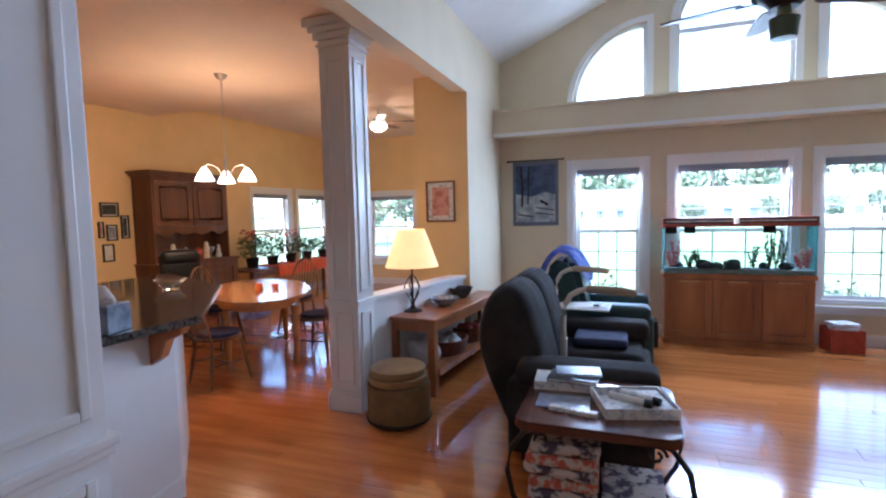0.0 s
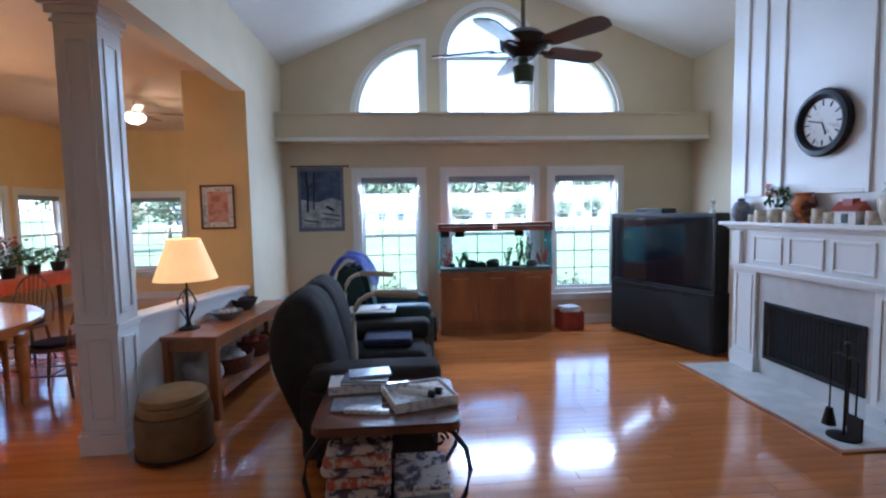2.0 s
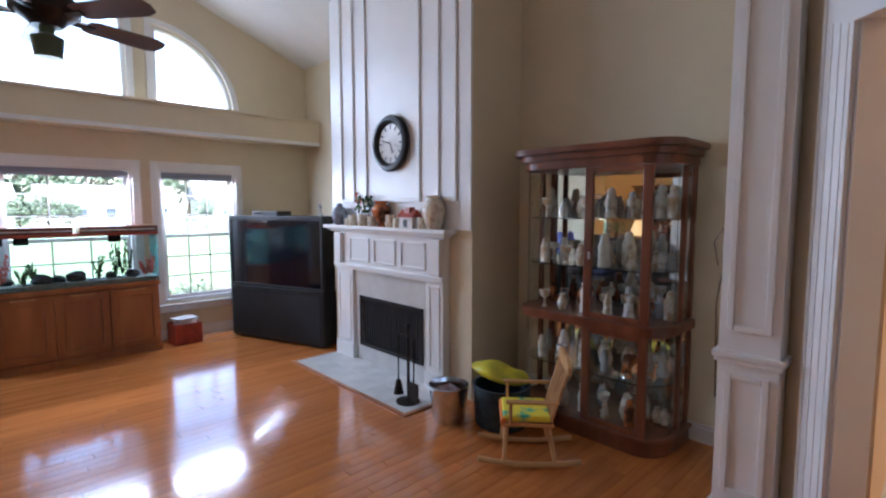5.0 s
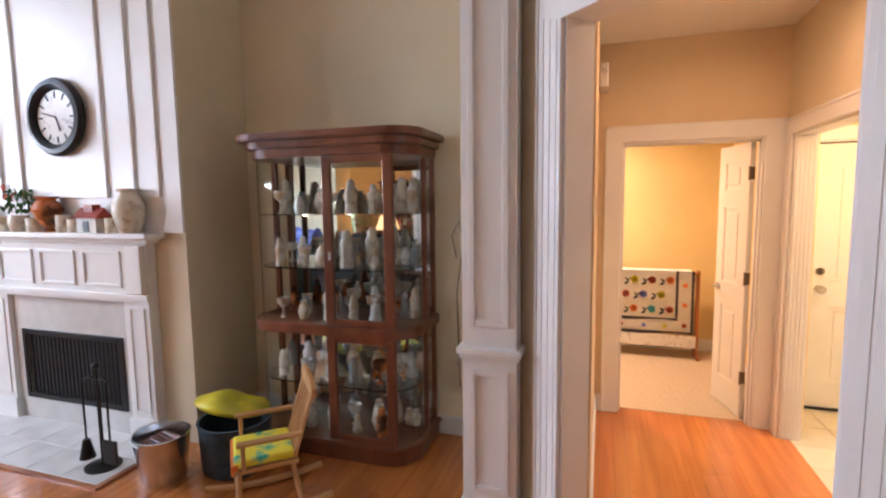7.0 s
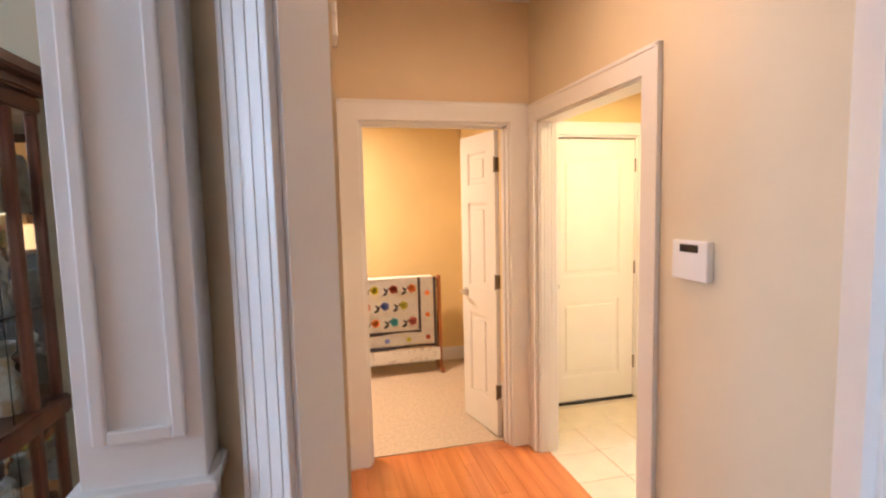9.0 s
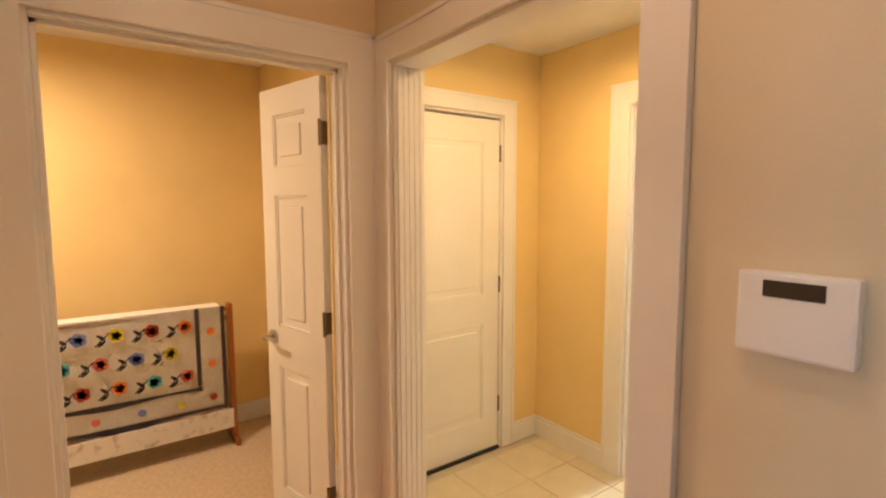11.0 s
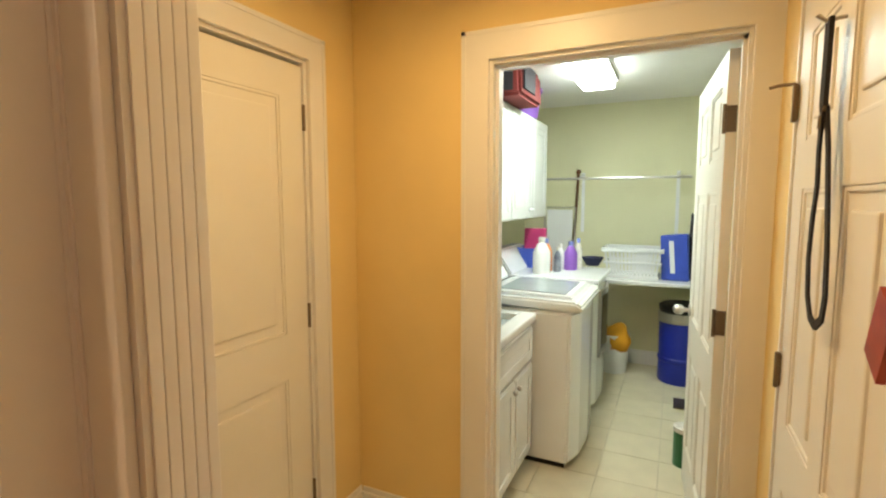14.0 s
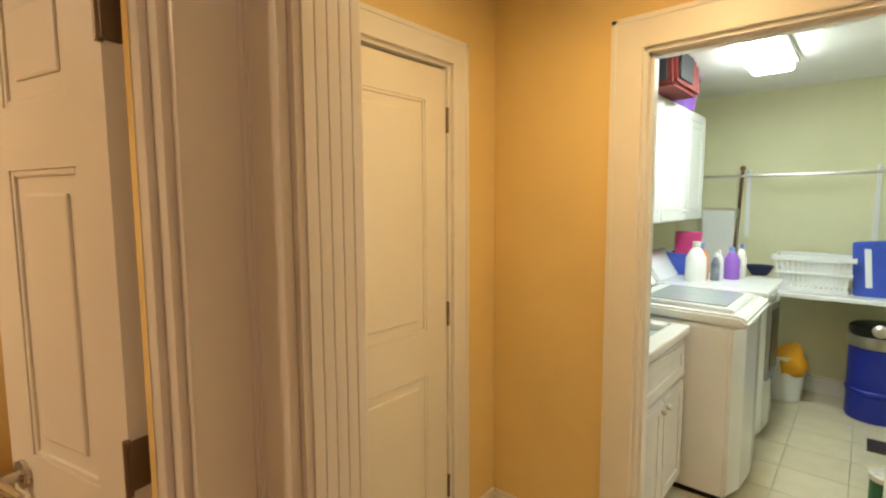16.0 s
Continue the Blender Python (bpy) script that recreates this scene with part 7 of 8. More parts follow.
al = thing("alarm_panel", "white wall alarm keypad with dark display", "keypad")
bm = bmnew()
box(bm, (4.355, HY0 + 0.001, 1.275), (4.52, HY0 + 0.03, 1.412), 0.006)
part("housing", bm, M_WHITE, al)
bm = bmnew()
box(bm, (4.395, HY0 + 0.0301, 1.372), (4.48, HY0 + 0.032, 1.399))
part("display", bm, M_SCREEN, al)
bm = bmnew()
box(bm, (5.45, HY1 - 0.06, 2.36), (5.65, HY1 - 0.001, 2.52), 0.01)
tagged(part("door_chime", bm, M_CERW), "white door chime box high on the hall wall", "chime")
tt = thing("tote_bag", "black tote bag with yellow pattern against the hall wall", "bag", pose(3.68, 1.32, 0, 0, 0, BTURN) @ Matrix.Diagonal((1.0, 1.0, 1.55, 1)))
bm = bmnew()
prism(bm, [(-0.10, 0), (0.10, 0), (0.12, 0.50), (0.04, 0.55), (-0.12, 0.47)], "y", -0.07, 0.07, 0.015)
part("body", bm, M_BLACK, tt)
bm = bmnew()
prism(bm, [(-0.02, 0.42), (0.09, 0.44), (0.10, 0.58), (0.0, 0.60)], "y", -0.04, 0.06, 0.01)
part("wrapped_parcel", bm, M_BLACK, tt)

# quilt rack in the bedroom
qr = thing("quilt_rack", "wooden quilt rack with trough shelf by the bedroom wall", "quilt rack", pose(7.44, 1.82, 0))
for y in (-0.62, 0.52):
    bm = bmnew()
    box(bm, (-0.13, y, 0.0), (0.13, y + 0.03, 0.05), 0.006)
    prism(bm, [(-0.05, 0.05), (0.05, 0.05), (0.035, 0.9), (-0.035, 0.9)], "y", y, y + 0.03, 0.005)
    part("end", bm, M_GOLDWOOD, qr)
bm = bmnew()
for x, z in ((-0.03, 0.87), (0.03, 0.80)):
    rod(bm, (x, -0.60, z), (x, 0.54, z), 0.014)
part("rails", bm, M_GOLDWOOD, qr)
bm = bmnew()
box(bm, (-0.10, -0.588, 0.12), (0.10, 0.518, 0.135))
box(bm, (-0.10, -0.588, 0.135), (-0.088, 0.518, 0.24))
part("trough", bm, M_CERW, qr)
q = thing("quilt", "white flowered quilt with dark border over the rack", "quilt", pose(7.44, 1.82, 0))
M_QW = mat("quilt_white", (0.86, 0.85, 0.82), 0.9, var=0.08, scale=20, bump=0.4, bscale=70)
M_QD = mat("quilt_dark_border", (0.05, 0.045, 0.06), 0.9, bump=0.3)


def drape(bm, y0, y1, z0, z1, off, nx=2, ny=24):
    """A hanging sheet with soft folds on the room side of the rack."""
    rows = []
    for i in range(nx * 6 + 1):
        z = z1 + (z0 - z1) * i / (nx * 6)
        rows.append([bm.verts.new((-0.05 - off - 0.02 * (z1 - z) + 0.008 * math.sin(5 * (y0 + (y1 - y0) * j / ny)), y0 + (y1 - y0) * j / ny, z + 0.01 * math.sin(3.0 * j / ny * 3) * (i / (nx * 6)))) for j in range(ny + 1)])
    for A, B in zip(rows, rows[1:]):
        for j in range(ny):
            bm.faces.new((A[j], A[j + 1], B[j + 1], B[j]))
    return bm


bm = bmnew()
drape(bm, -0.54, 0.50, 0.27, 0.895, 0.0)
bmesh.ops.solidify(bm, geom=bm.faces[:], thickness=0.012)
box(bm, (-0.06, -0.54, 0.885), (0.06, 0.50, 0.90), 0.005)
part("field", bm, M_QW, q)
for y0, y1, z0, z1 in ((-0.56, 0.50, 0.245, 0.272), (-0.565, -0.54, 0.245, 0.895), (-0.42, 0.50, 0.385, 0.41), (-0.42, -0.395, 0.41, 0.895)):
    bm = bmnew()
    drape(bm, y0, y1, z0, z1, 0.005 + 0.02 * (0.895 - z1))
    part("border", bm, M_QD, q, "dark binding strip")
rnd = random.Random(8)
cols = [M_SEATO, M_RED, M_YELLOW, M_BLUE, M_PINK, mat("aqua_cloth", (0.10, 0.45, 0.50), 0.9)]
for r in range(3):
    for c in range(5):
        y, z = -0.34 + 0.17 * c + 0.08 * (r % 2), 0.80 - 0.15 * r
        bm = bmnew()
        xx = -0.072 - 0.02 * (0.895 - z)
        for p in range(5):
            a = 6.283 * p / 5
            rod(bm, (xx, y + 0.019 * math.cos(a), z + 0.019 * math.sin(a)), (xx - 0.005, y + 0.019 * math.cos(a), z + 0.019 * math.sin(a)), 0.021, n=10)
        part("applique_flower", bm, cols[(2 * r + c) % 6], q)
        bm = bmnew()
        tube(bm, [(xx - 0.002, y + 0.03, z + 0.02), (xx - 0.002, y + 0.07, z - 0.02), (xx - 0.002, y + 0.10, z - 0.05)], 0.004, 5)
        for s in (1, -1):
            bmesh.ops.create_icosphere(bm, subdivisions=1, radius=1, matrix=Matrix.Translation((xx - 0.002, y + 0.07, z - 0.02 + s * 0.018)) @ Matrix.Rotation(0.7 * s, 4, "X") @ Matrix.Diagonal((0.003, 0.028, 0.010, 1)))
        part("applique_leaf", bm, M_TDARK, q)
for k, (y, z) in enumerate(((-0.48, 0.75), (-0.48, 0.34), (-0.30, 0.33), (-0.1, 0.33), (0.12, 0.33), (0.34, 0.33), (-0.48, 0.55))):
    bm = bmnew()
    rod(bm, (-0.068 - 0.02 * (0.895 - z), y, z), (-0.076 - 0.02 * (0.895 - z), y, z), 0.022, n=12)
    part("applique_dot", bm, cols[k % 6], q)
tbx = thing("toy_box", "long pale storage box with dark and red things under the quilt", "box", pose(7.44, 1.82, 0.1355))
bm = bmnew()
for k in range(6):
    bmesh.ops.create_icosphere(bm, subdivisions=2, radius=0.045, matrix=Matrix.Translation((-0.02, -0.45 + 0.17 * k, 0.045)) @ Matrix.Diagonal((1, 1.7, 0.9, 1)))
part("rolled_cloth", bm, M_RED, tbx, smooth=True)

# leash and red collar strap on the closet door
ls = thing("dog_leash", "black webbing leash looped over a door hook", "leash", pose(VX0, 0.212, 0.18) @ Matrix.Diagonal((1, 0.95, 0.854, 1)))
bm = bmnew()
tube(bm, [(-0.002, 0, 1.955), (0.03, 0, 1.95), (0.045, 0, 1.965)], 0.005, 6)
part("hook", bm, M_CHROME, ls)


def strap(bm, pts, w=0.021, t=0.005):
    """A flat band along (y, z) points on the door face."""
    rows = []
    for i, (y, z, x) in enumerate(pts):
        p0 = Vector(pts[max(0, i - 1)][:2])
        p1 = Vector(pts[min(len(pts) - 1, i + 1)][:2])
        d = (p1 - p0).normalized()
        nrm = Vector((-d.y, d.x)) * w / 2
        rows.append([bm.verts.new((x + dx, y + s * nrm.x, z + s * nrm.y)) for s, dx in ((1, 0), (-1, 0), (-1, t), (1, t))])
    for A, B in zip(rows, rows[1:]):
        for j in range(4):
            bm.faces.new((A[j], A[(j + 1) % 4], B[(j + 1) % 4], B[j]))
    bm.faces.new(rows[0])
    bm.faces.new(rows[-1][::-1])
    return bm


bm = bmnew()
strap(bm, [(0, 1.955, 0.02), (-0.002, 1.85, 0.02), (-0.004, 1.76, 0.02)], 0.036, 0.008)
strap(bm, [(-0.004, 1.76, 0.016), (0.022, 1.66, 0.014), (0.045, 1.55, 0.014), (0.07, 1.42, 0.014), (0.08, 1.33, 0.014), (0.066, 1.275, 0.014), (0.03, 1.25, 0.016)])
strap(bm, [(-0.004, 1.76, 0.022), (-0.012, 1.66, 0.022), (-0.010, 1.58, 0.021), (-0.035, 1.50, 0.02), (-0.045, 1.40, 0.02), (-0.035, 1.31, 0.019), (-0.005, 1.262, 0.018), (0.03, 1.25, 0.016)])
part("webbing", bm, M_TDARK, ls)
bm = bmnew()
tube(bm, [(0.024, -0.006 + 0.013 * math.cos(a), 1.765 + 0.022 * math.sin(a)) for a in [6.283 * k / 12 for k in range(12)]], 0.004, 6, True)
rod(bm, (0.024, -0.006, 1.74), (0.024, -0.012, 1.71), 0.007)
part("clip", bm, M_BRONZE, ls, "brass snap clip")
rs = thing("red_strap", "red padded strap hanging from the closet door", "strap", pose(VX0, 0.52, -0.075) @ Matrix.Diagonal((0.6, 0.8, 1, 1)))
bm = bmnew()
strap(bm, [(0.10, 1.44, 0.02), (0.075, 1.39, 0.02), (0.05, 1.34, 0.02)], 0.075, 0.018)
part("padded_band", bm, M_RED, rs)
bm = bmnew()
tube(bm, [(-0.002, 0.115, 1.505), (0.03, 0.115, 1.505)], 0.006)
part("loop", bm, M_TDARK, rs)

# ---- laundry ----
M_APPL = mat("white_enamel", (0.80, 0.81, 0.82), 0.22, var=0.04, scale=4, coat=0.3)
M_GREYGLASS = mat("grey_lid_glass", (0.32, 0.36, 0.38), 0.1, var=0.1)
LF = thing("fluorescent_fixture", "long lit fluorescent ceiling fixture", "ceiling light", pose(5.545, -1.70, 2.37))
bm = bmnew()
box(bm, (-0.13, -0.64, -0.03), (0.13, 0.64, 0.0), 0.006)
part("housing", bm, M_APPL, LF)
bm = bmnew()
box(bm, (-0.11, -0.62, -0.085), (0.11, 0.62, -0.031), 0.02)
part("diffuser", bm, mat("fluorescent_diffuser", (0.9, 0.92, 0.9), 0.4, emit=(0.95, 1.0, 0.95), estr=2.5), LF, "glowing white diffuser")
lamp("laundry_light", "AREA", pose(5.545, -1.75, 2.27, 0, 0, 90), 1.75, (0.86, 1.0, 0.93), 1.0, 0.2)

sk = thing("sink_cabinet", "white laundry sink base cabinet with two doors", "cabinet", pose(5.71, -1.14, 0))
bm = bmnew()
box(bm, (0.0, 0.0, 0.10), (0.655, 0.64, 0.84), 0.004)
box(bm, (0.06, 0.01, 0.0), (0.655, 0.63, 0.10))
part("carcass", bm, M_APPL, sk)
for y0, y1, z0, z1 in ((0.01, 0.315, 0.12, 0.62), (0.325, 0.63, 0.12, 0.62), (0.01, 0.63, 0.64, 0.82)):
    bm = bmnew()
    box(bm, (-0.02, y0, z0), (-0.0005, y1, z1), 0.005)
    panel_frame(bm, "x", -0.02, -1, y0 + 0.01, y1 - 0.01, z0 + 0.01, z1 - 0.01, 0.006, 0.05)
    d = part("door" if z1 < 0.7 else "drawer_front", bm, M_APPL, sk)
    if z1 < 0.7:
        bm = bmnew()
        yk = y1 - 0.03 if y0 < 0.1 else y0 + 0.03
        bmesh.ops.create_uvsphere(bm, u_segments=10, v_segments=8, radius=0.014, matrix=Matrix.Translation((-0.038, yk, 0.57)))
        part("knob", bm, M_CHROME, d)
snk = thing("utility_sink", "white drop-in utility sink with grey basin", "sink", pose(5.695, -1.155, 0.841))
bm = bmnew()
for a, b in (((-0.02, -0.01, 0), (0.07, 0.655, 0.045)), ((0.60, -0.01, 0), (0.675, 0.655, 0.045)), ((0.07, -0.01, 0), (0.60, 0.06, 0.045)), ((0.07, 0.58, 0), (0.60, 0.655, 0.045))):
    box(bm, a, b, 0.012)
part("rim", bm, M_APPL, snk)
bm = bmnew()
box(bm, (0.069, 0.059, 0.0), (0.601, 0.581, 0.008))
part("basin", bm, M_GREYGLASS, snk, "grey basin")
bm = bmnew()
tube(bm, [(0.63, 0.32, 0.04), (0.63, 0.32, 0.22), (0.58, 0.32, 0.28), (0.48, 0.32, 0.27), (0.45, 0.32, 0.22)], 0.012, 8)
part("faucet", bm, M_CHROME, snk, smooth=True)

ws = thing("washing_machine", "white top-load washer with grey glass lid", "washer", pose(5.47, -1.88, 0))
bm = bmnew()
prism(bm, [(0.03, 0), (0.80, 0), (0.80, 0.68), (0.03, 0.68), (-0.01, 0.55), (-0.025, 0.34), (-0.01, 0.13)], "z", 0.03, 0.89, 0.015)
part("body", bm, M_APPL, ws)
bm = bmnew()
box(bm, (0.05, 0.02, 0.0), (0.78, 0.66, 0.03))
part("plinth", bm, M_BLACK, ws)
bm = bmnew()
prism(bm, [(-0.03, 0.89), (0.58, 0.915), (0.58, 0.96), (0.0, 0.95), (-0.035, 0.925)], "y", 0.0, 0.68, 0.012)
part("top", bm, M_APPL, ws)
bm = bmnew()
prism(bm, [(0.03, 0.953), (0.52, 0.963), (0.52, 0.978), (0.04, 0.968)], "y", 0.06, 0.62, 0.006)
lid = part("lid", bm, M_APPL, ws)
bm = bmnew()
prism(bm, [(0.08, 0.9705), (0.47, 0.978), (0.47, 0.982), (0.08, 0.9745)], "y", 0.11, 0.57)
part("lid_glass", bm, M_GREYGLASS, lid, "grey tinted lid glass")
bm = bmnew()
prism(bm, [(0.58, 0.96), (0.80, 0.96), (0.80, 1.13), (0.70, 1.13)], "y", 0.005, 0.675, 0.012)
cp = part("control_panel", bm, M_APPL, ws)
bm = bmnew()
prism(bm, [(0.622, 1.02), (0.675, 1.095), (0.671, 1.098), (0.618, 1.023)], "y", 0.22, 0.46)
part("display", bm, M_SCREEN, cp)
for y in (0.12, 0.54):
    bm = bmnew()
    rod(bm, (0.645, y, 1.06), (0.615, y, 1.08), 0.03, n=16)
    part("dial", bm, M_CHROME, cp)
dr = thing("dryer", "white dryer with dark glass front door", "dryer", pose(5.49, -2.66, 0))
bm = bmnew()
prism(bm, [(0.03, 0), (0.80, 0), (0.80, 0.68), (0.03, 0.68), (-0.01, 0.55), (-0.025, 0.34), (-0.01, 0.13)], "z", 0.03, 0.92, 0.015)
part("body", bm, M_APPL, dr)
bm = bmnew()
box(bm, (0.05, 0.02, 0.0), (0.78, 0.66, 0.03))
part("plinth", bm, M_BLACK, dr)
bm = bmnew()
box(bm, (-0.03, -0.0, 0.921), (0.80, 0.68, 0.955), 0.012)
part("top", bm, M_APPL, dr)
bm = bmnew()
prism(bm, [(0.58, 0.956), (0.80, 0.956), (0.80, 1.13), (0.70, 1.13)], "y", 0.005, 0.675, 0.012)
part("control_panel", bm, M_APPL, dr)
bm = bmnew()
prism(bm, [(-0.012, 0.13), (-0.028, 0.34), (-0.012, 0.55), (-0.03, 0.55), (-0.046, 0.34), (-0.03, 0.13)], "z", 0.38, 0.86, 0.004)
dd = part("door", bm, M_CHROME, dr)
bm = bmnew()
prism(bm, [(-0.0305, 0.17), (-0.044, 0.34), (-0.0305, 0.51), (-0.036, 0.51), (-0.05, 0.34), (-0.036, 0.17)], "z", 0.44, 0.82)
part("door_glass", bm, M_SCREEN, dd, "dark door glass")

for k in range(4):
    uc = thing("wall_cabinet", "white laundry wall cabinet with raised panel door", "cabinet", pose(6.05, -2.80 + 0.50 * k, 1.355), "laundry wall cabinets")
    bm = bmnew()
    box(bm, (0.0, 0.002, 0), (0.308, 0.498, 0.78), 0.003)
    part("carcass", bm, M_APPL, uc)
    bm = bmnew()
    box(bm, (-0.02, 0.006, 0.004), (-0.0005, 0.494, 0.776), 0.005)
    panel_frame(bm, "x", -0.02, -1, 0.015, 0.485, 0.012, 0.768, 0.005, 0.055)
    panel_frame(bm, "x", -0.02, -1, 0.085, 0.415, 0.085, 0.695, 0.006, 0.03)
    d = part("door", bm, M_APPL, uc)
    bm = bmnew()
    bmesh.ops.create_uvsphere(bm, u_segments=10, v_segments=8, radius=0.013, matrix=Matrix.Translation((-0.035, 0.04 if k % 2 else 0.46, 0.07)))
    part("knob", bm, M_APPL, d)
pc = thing("pet_carrier", "red and black soft pet carrier on the wall cabinets", "carrier", pose(6.03, -1.74, 2.136))
bm = bmnew()
prism(bm, [(-0.15, 0), (0.14, 0), (0.13, 0.20), (0.08, 0.26), (-0.08, 0.26), (-0.14, 0.20)], "y", -0.26, 0.24, 0.02)
part("shell", bm, mat("dark_red_nylon", (0.16, 0.02, 0.018), 0.85), pc)
bm = bmnew()
box(bm, (-0.162, -0.05, 0.04), (-0.152, 0.20, 0.19), 0.004)
box(bm, (-0.10, 0.2395, 0.03), (0.10, 0.246, 0.18), 0.003)
part("mesh_window", bm, M_TDARK, pc)
bm = bmnew()
tube(bm, [(-0.05, -0.12, 0.25), (-0.06, -0.16, 0.32), (-0.06, -0.28, 0.33), (-0.05, -0.30, 0.22)], 0.012, 6)
part("carry_handle", bm, M_BLACK, pc)
pp = thing("purple_bucket", "purple plastic bucket with lid on the wall cabinets", "bucket", pose(6.13, -2.42, 2.136))
bm = bmnew()
lathe(bm, [(0, 0), (0.11, 0), (0.135, 0.20), (0, 0.20)], 20)
M_PURPLE = mat("purple_plastic", (0.28, 0.12, 0.55), 0.4)
part("pail", bm, M_PURPLE, pp, smooth=True)
bm = bmnew()
lathe(bm, [(0, 0.2005), (0.145, 0.2005), (0.145, 0.225), (0.05, 0.235), (0, 0.235)], 20)
part("lid", bm, M_PURPLE, pp, smooth=True)

# folding shelf, rod, basket, bins
bm = bmnew()
box(bm, (4.202, -3.285, 0.82), (5.52, -2.72, 0.85), 0.006)
tagged(part("laundry_shelf", bm, M_APPL), "white folding shelf along the laundry wall", "shelf")
rdd = thing("hanging_rod", "chrome clothes rod on the laundry wall", "clothes rod")
bm = bmnew()
rod(bm, (4.90, -3.10, 1.69), (6.20, -3.10, 1.69), 0.011)
part("rod", bm, M_CHROME, rdd)
for x in (5.0, 5.80):
    bm = bmnew()
    tube(bm, [(x, -3.10, 1.69), (x, -3.2, 1.73), (x, -3.299, 1.73)], 0.008, 6)
    box(bm, (x - 0.015, -3.299, 1.2), (x + 0.015, -3.29, 1.75))
    part("bracket", bm, M_APPL, rdd)
bm = bmnew()
rod(bm, (5.88, -3.26, 0.90), (5.84, -3.25, 1.74), 0.012)
bmesh.ops.create_uvsphere(bm, u_segments=8, v_segments=6, radius=0.022, matrix=Matrix.Translation((5.84, -3.25, 1.76)))
tagged(part("broom_handle", bm, M_CHAIRW), "brown broom handle leaning in the corner", "broom")
ib = thing("folding_frame", "grey metal folding rack against the wall", "rack", pose(6.0, -3.24, 0.85))
bm = bmnew()
tube(bm, [(-0.14, 0, 0.0), (-0.14, 0, 0.58), (0.14, 0, 0.58), (0.14, 0, 0.0)], 0.011, 6)
part("frame", bm, M_CHROME, ib)
bm = bmnew()
box(bm, (-0.12, 0.003, 0.03), (0.12, 0.012, 0.56))
part("board", bm, M_APPL, ib)
lb = thing("laundry_basket", "white plastic slatted laundry basket on the shelf", "basket", pose(5.32, -2.99, 0.8505))
bm = bmnew()
for z0, z1, s in ((0.0, 0.03, 0.86), (0.12, 0.14, 0.93), (0.22, 0.255, 1.0)):
    for a, b in (((-0.24, -0.18), (0.24, -0.165)), ((-0.24, 0.165), (0.24, 0.18)), ((-0.24, -0.165), (-0.225, 0.165)), ((0.225, -0.165), (0.24, 0.165))):
        box(bm, (a[0] * s, a[1] * s, z0), (b[0] * s, b[1] * s, z1), 0.004)
box(bm, (-0.2, -0.15, 0.0), (0.2, 0.15, 0.008))
part("rims", bm, M_APPL, lb)
for k in range(14):
    x = -0.21 + 0.42 * k / 13
    for y in (-0.17, 0.16):
        bm = bmnew()
        prism(bm, [(x * 0.87 - 0.009, 0.03), (x * 0.87 + 0.009, 0.03), (x + 0.009, 0.225), (x - 0.009, 0.225)], "y", y * 0.95, y * 0.95 + 0.008)
        part("slat", bm, M_APPL, lb)
sb = thing("shopping_bag", "blue paper shopping bag with white lettering", "bag", pose(4.99, -2.93, 0.8505, 0, 0, -6))
bm = bmnew()
prism(bm, [(-0.10, 0), (0.10, 0), (0.12, 0.36), (-0.08, 0.38)], "y", -0.05, 0.05, 0.006)
M_BAGBLUE = mat("blue_paper_bag", (0.05, 0.10, 0.55), 0.45, var=0.15)
part("bag", bm, M_BAGBLUE, sb)
bm = bmnew()
prism(bm, [(0.0, 0.06), (0.035, 0.06), (0.055, 0.32), (0.02, 0.32)], "y", 0.0503, 0.052)
part("lettering_bar", bm, M_APPL, sb)
bm = bmnew()
prism(bm, [(-0.02, 0), (0.06, 0), (0.03, 0.55), (0.0, 0.5)], "y", -0.12, 0.1, 0.01)
tagged(part("black_apron", bm, M_TDARK, None, "", pose(4.86, -3.05, 0.8505)), "black cloth hanging behind the laundry door", "cloth")
for k, (x, y, h, r, mt, lab) in enumerate(((5.90, -2.16, 0.27, 0.065, M_APPL, "white milk-jug detergent bottle on the dryer"), (5.90, -2.30, 0.25, 0.045, M_SEATO, "orange detergent bottle on the dryer"), (5.81, -2.29, 0.19, 0.028, M_CERB, "slim spray can on the dryer"), (5.74, -2.44, 0.22, 0.05, M_PURPLE, "purple softener carton on the dryer"), (5.82, -2.42, 0.2, 0.035, M_APPL, "white bottle on the dryer"), (5.70, -2.54, 0.24, 0.032, M_CERW, "small white bottle on the dryer"))):
    bt = thing("detergent_bottle", lab, "bottle", pose(x, y, 0.956), "laundry bottles")
    bm = bmnew()
    lathe(bm, [(0, 0), (r, 0), (r * 1.03, h * 0.1), (r, h * 0.6), (r * 0.5, h * 0.82), (r * 0.32, h * 0.85), (0, h * 0.85)], 16)
    part("bottle", bm, mt, bt, smooth=True)
    bm = bmnew()
    lathe(bm, [(0, h * 0.851), (r * 0.4, h * 0.851), (r * 0.4, h), (0, h)], 14)
    part("cap", bm, M_BLUE if k % 2 else M_CERW, bt)
tp = thing("plastic_tub", "blue tub with folded pink cloth on the dryer", "tub", pose(6.06, -2.52, 0.956))
bm = bmnew()
lathe(bm, [(0, 0), (0.11, 0), (0.14, 0.16), (0.13, 0.16), (0.10, 0.02), (0, 0.02)], 20)
part("tub", bm, M_BAGBLUE, tp, smooth=True)
bm = bmnew()
box(bm, (-0.09, -0.09, 0.03), (0.09, -0.04, 0.31), 0.008)
part("pink_box", bm, mat("pink_carton", (0.65, 0.06, 0.22), 0.5), tp, "bright pink carton")
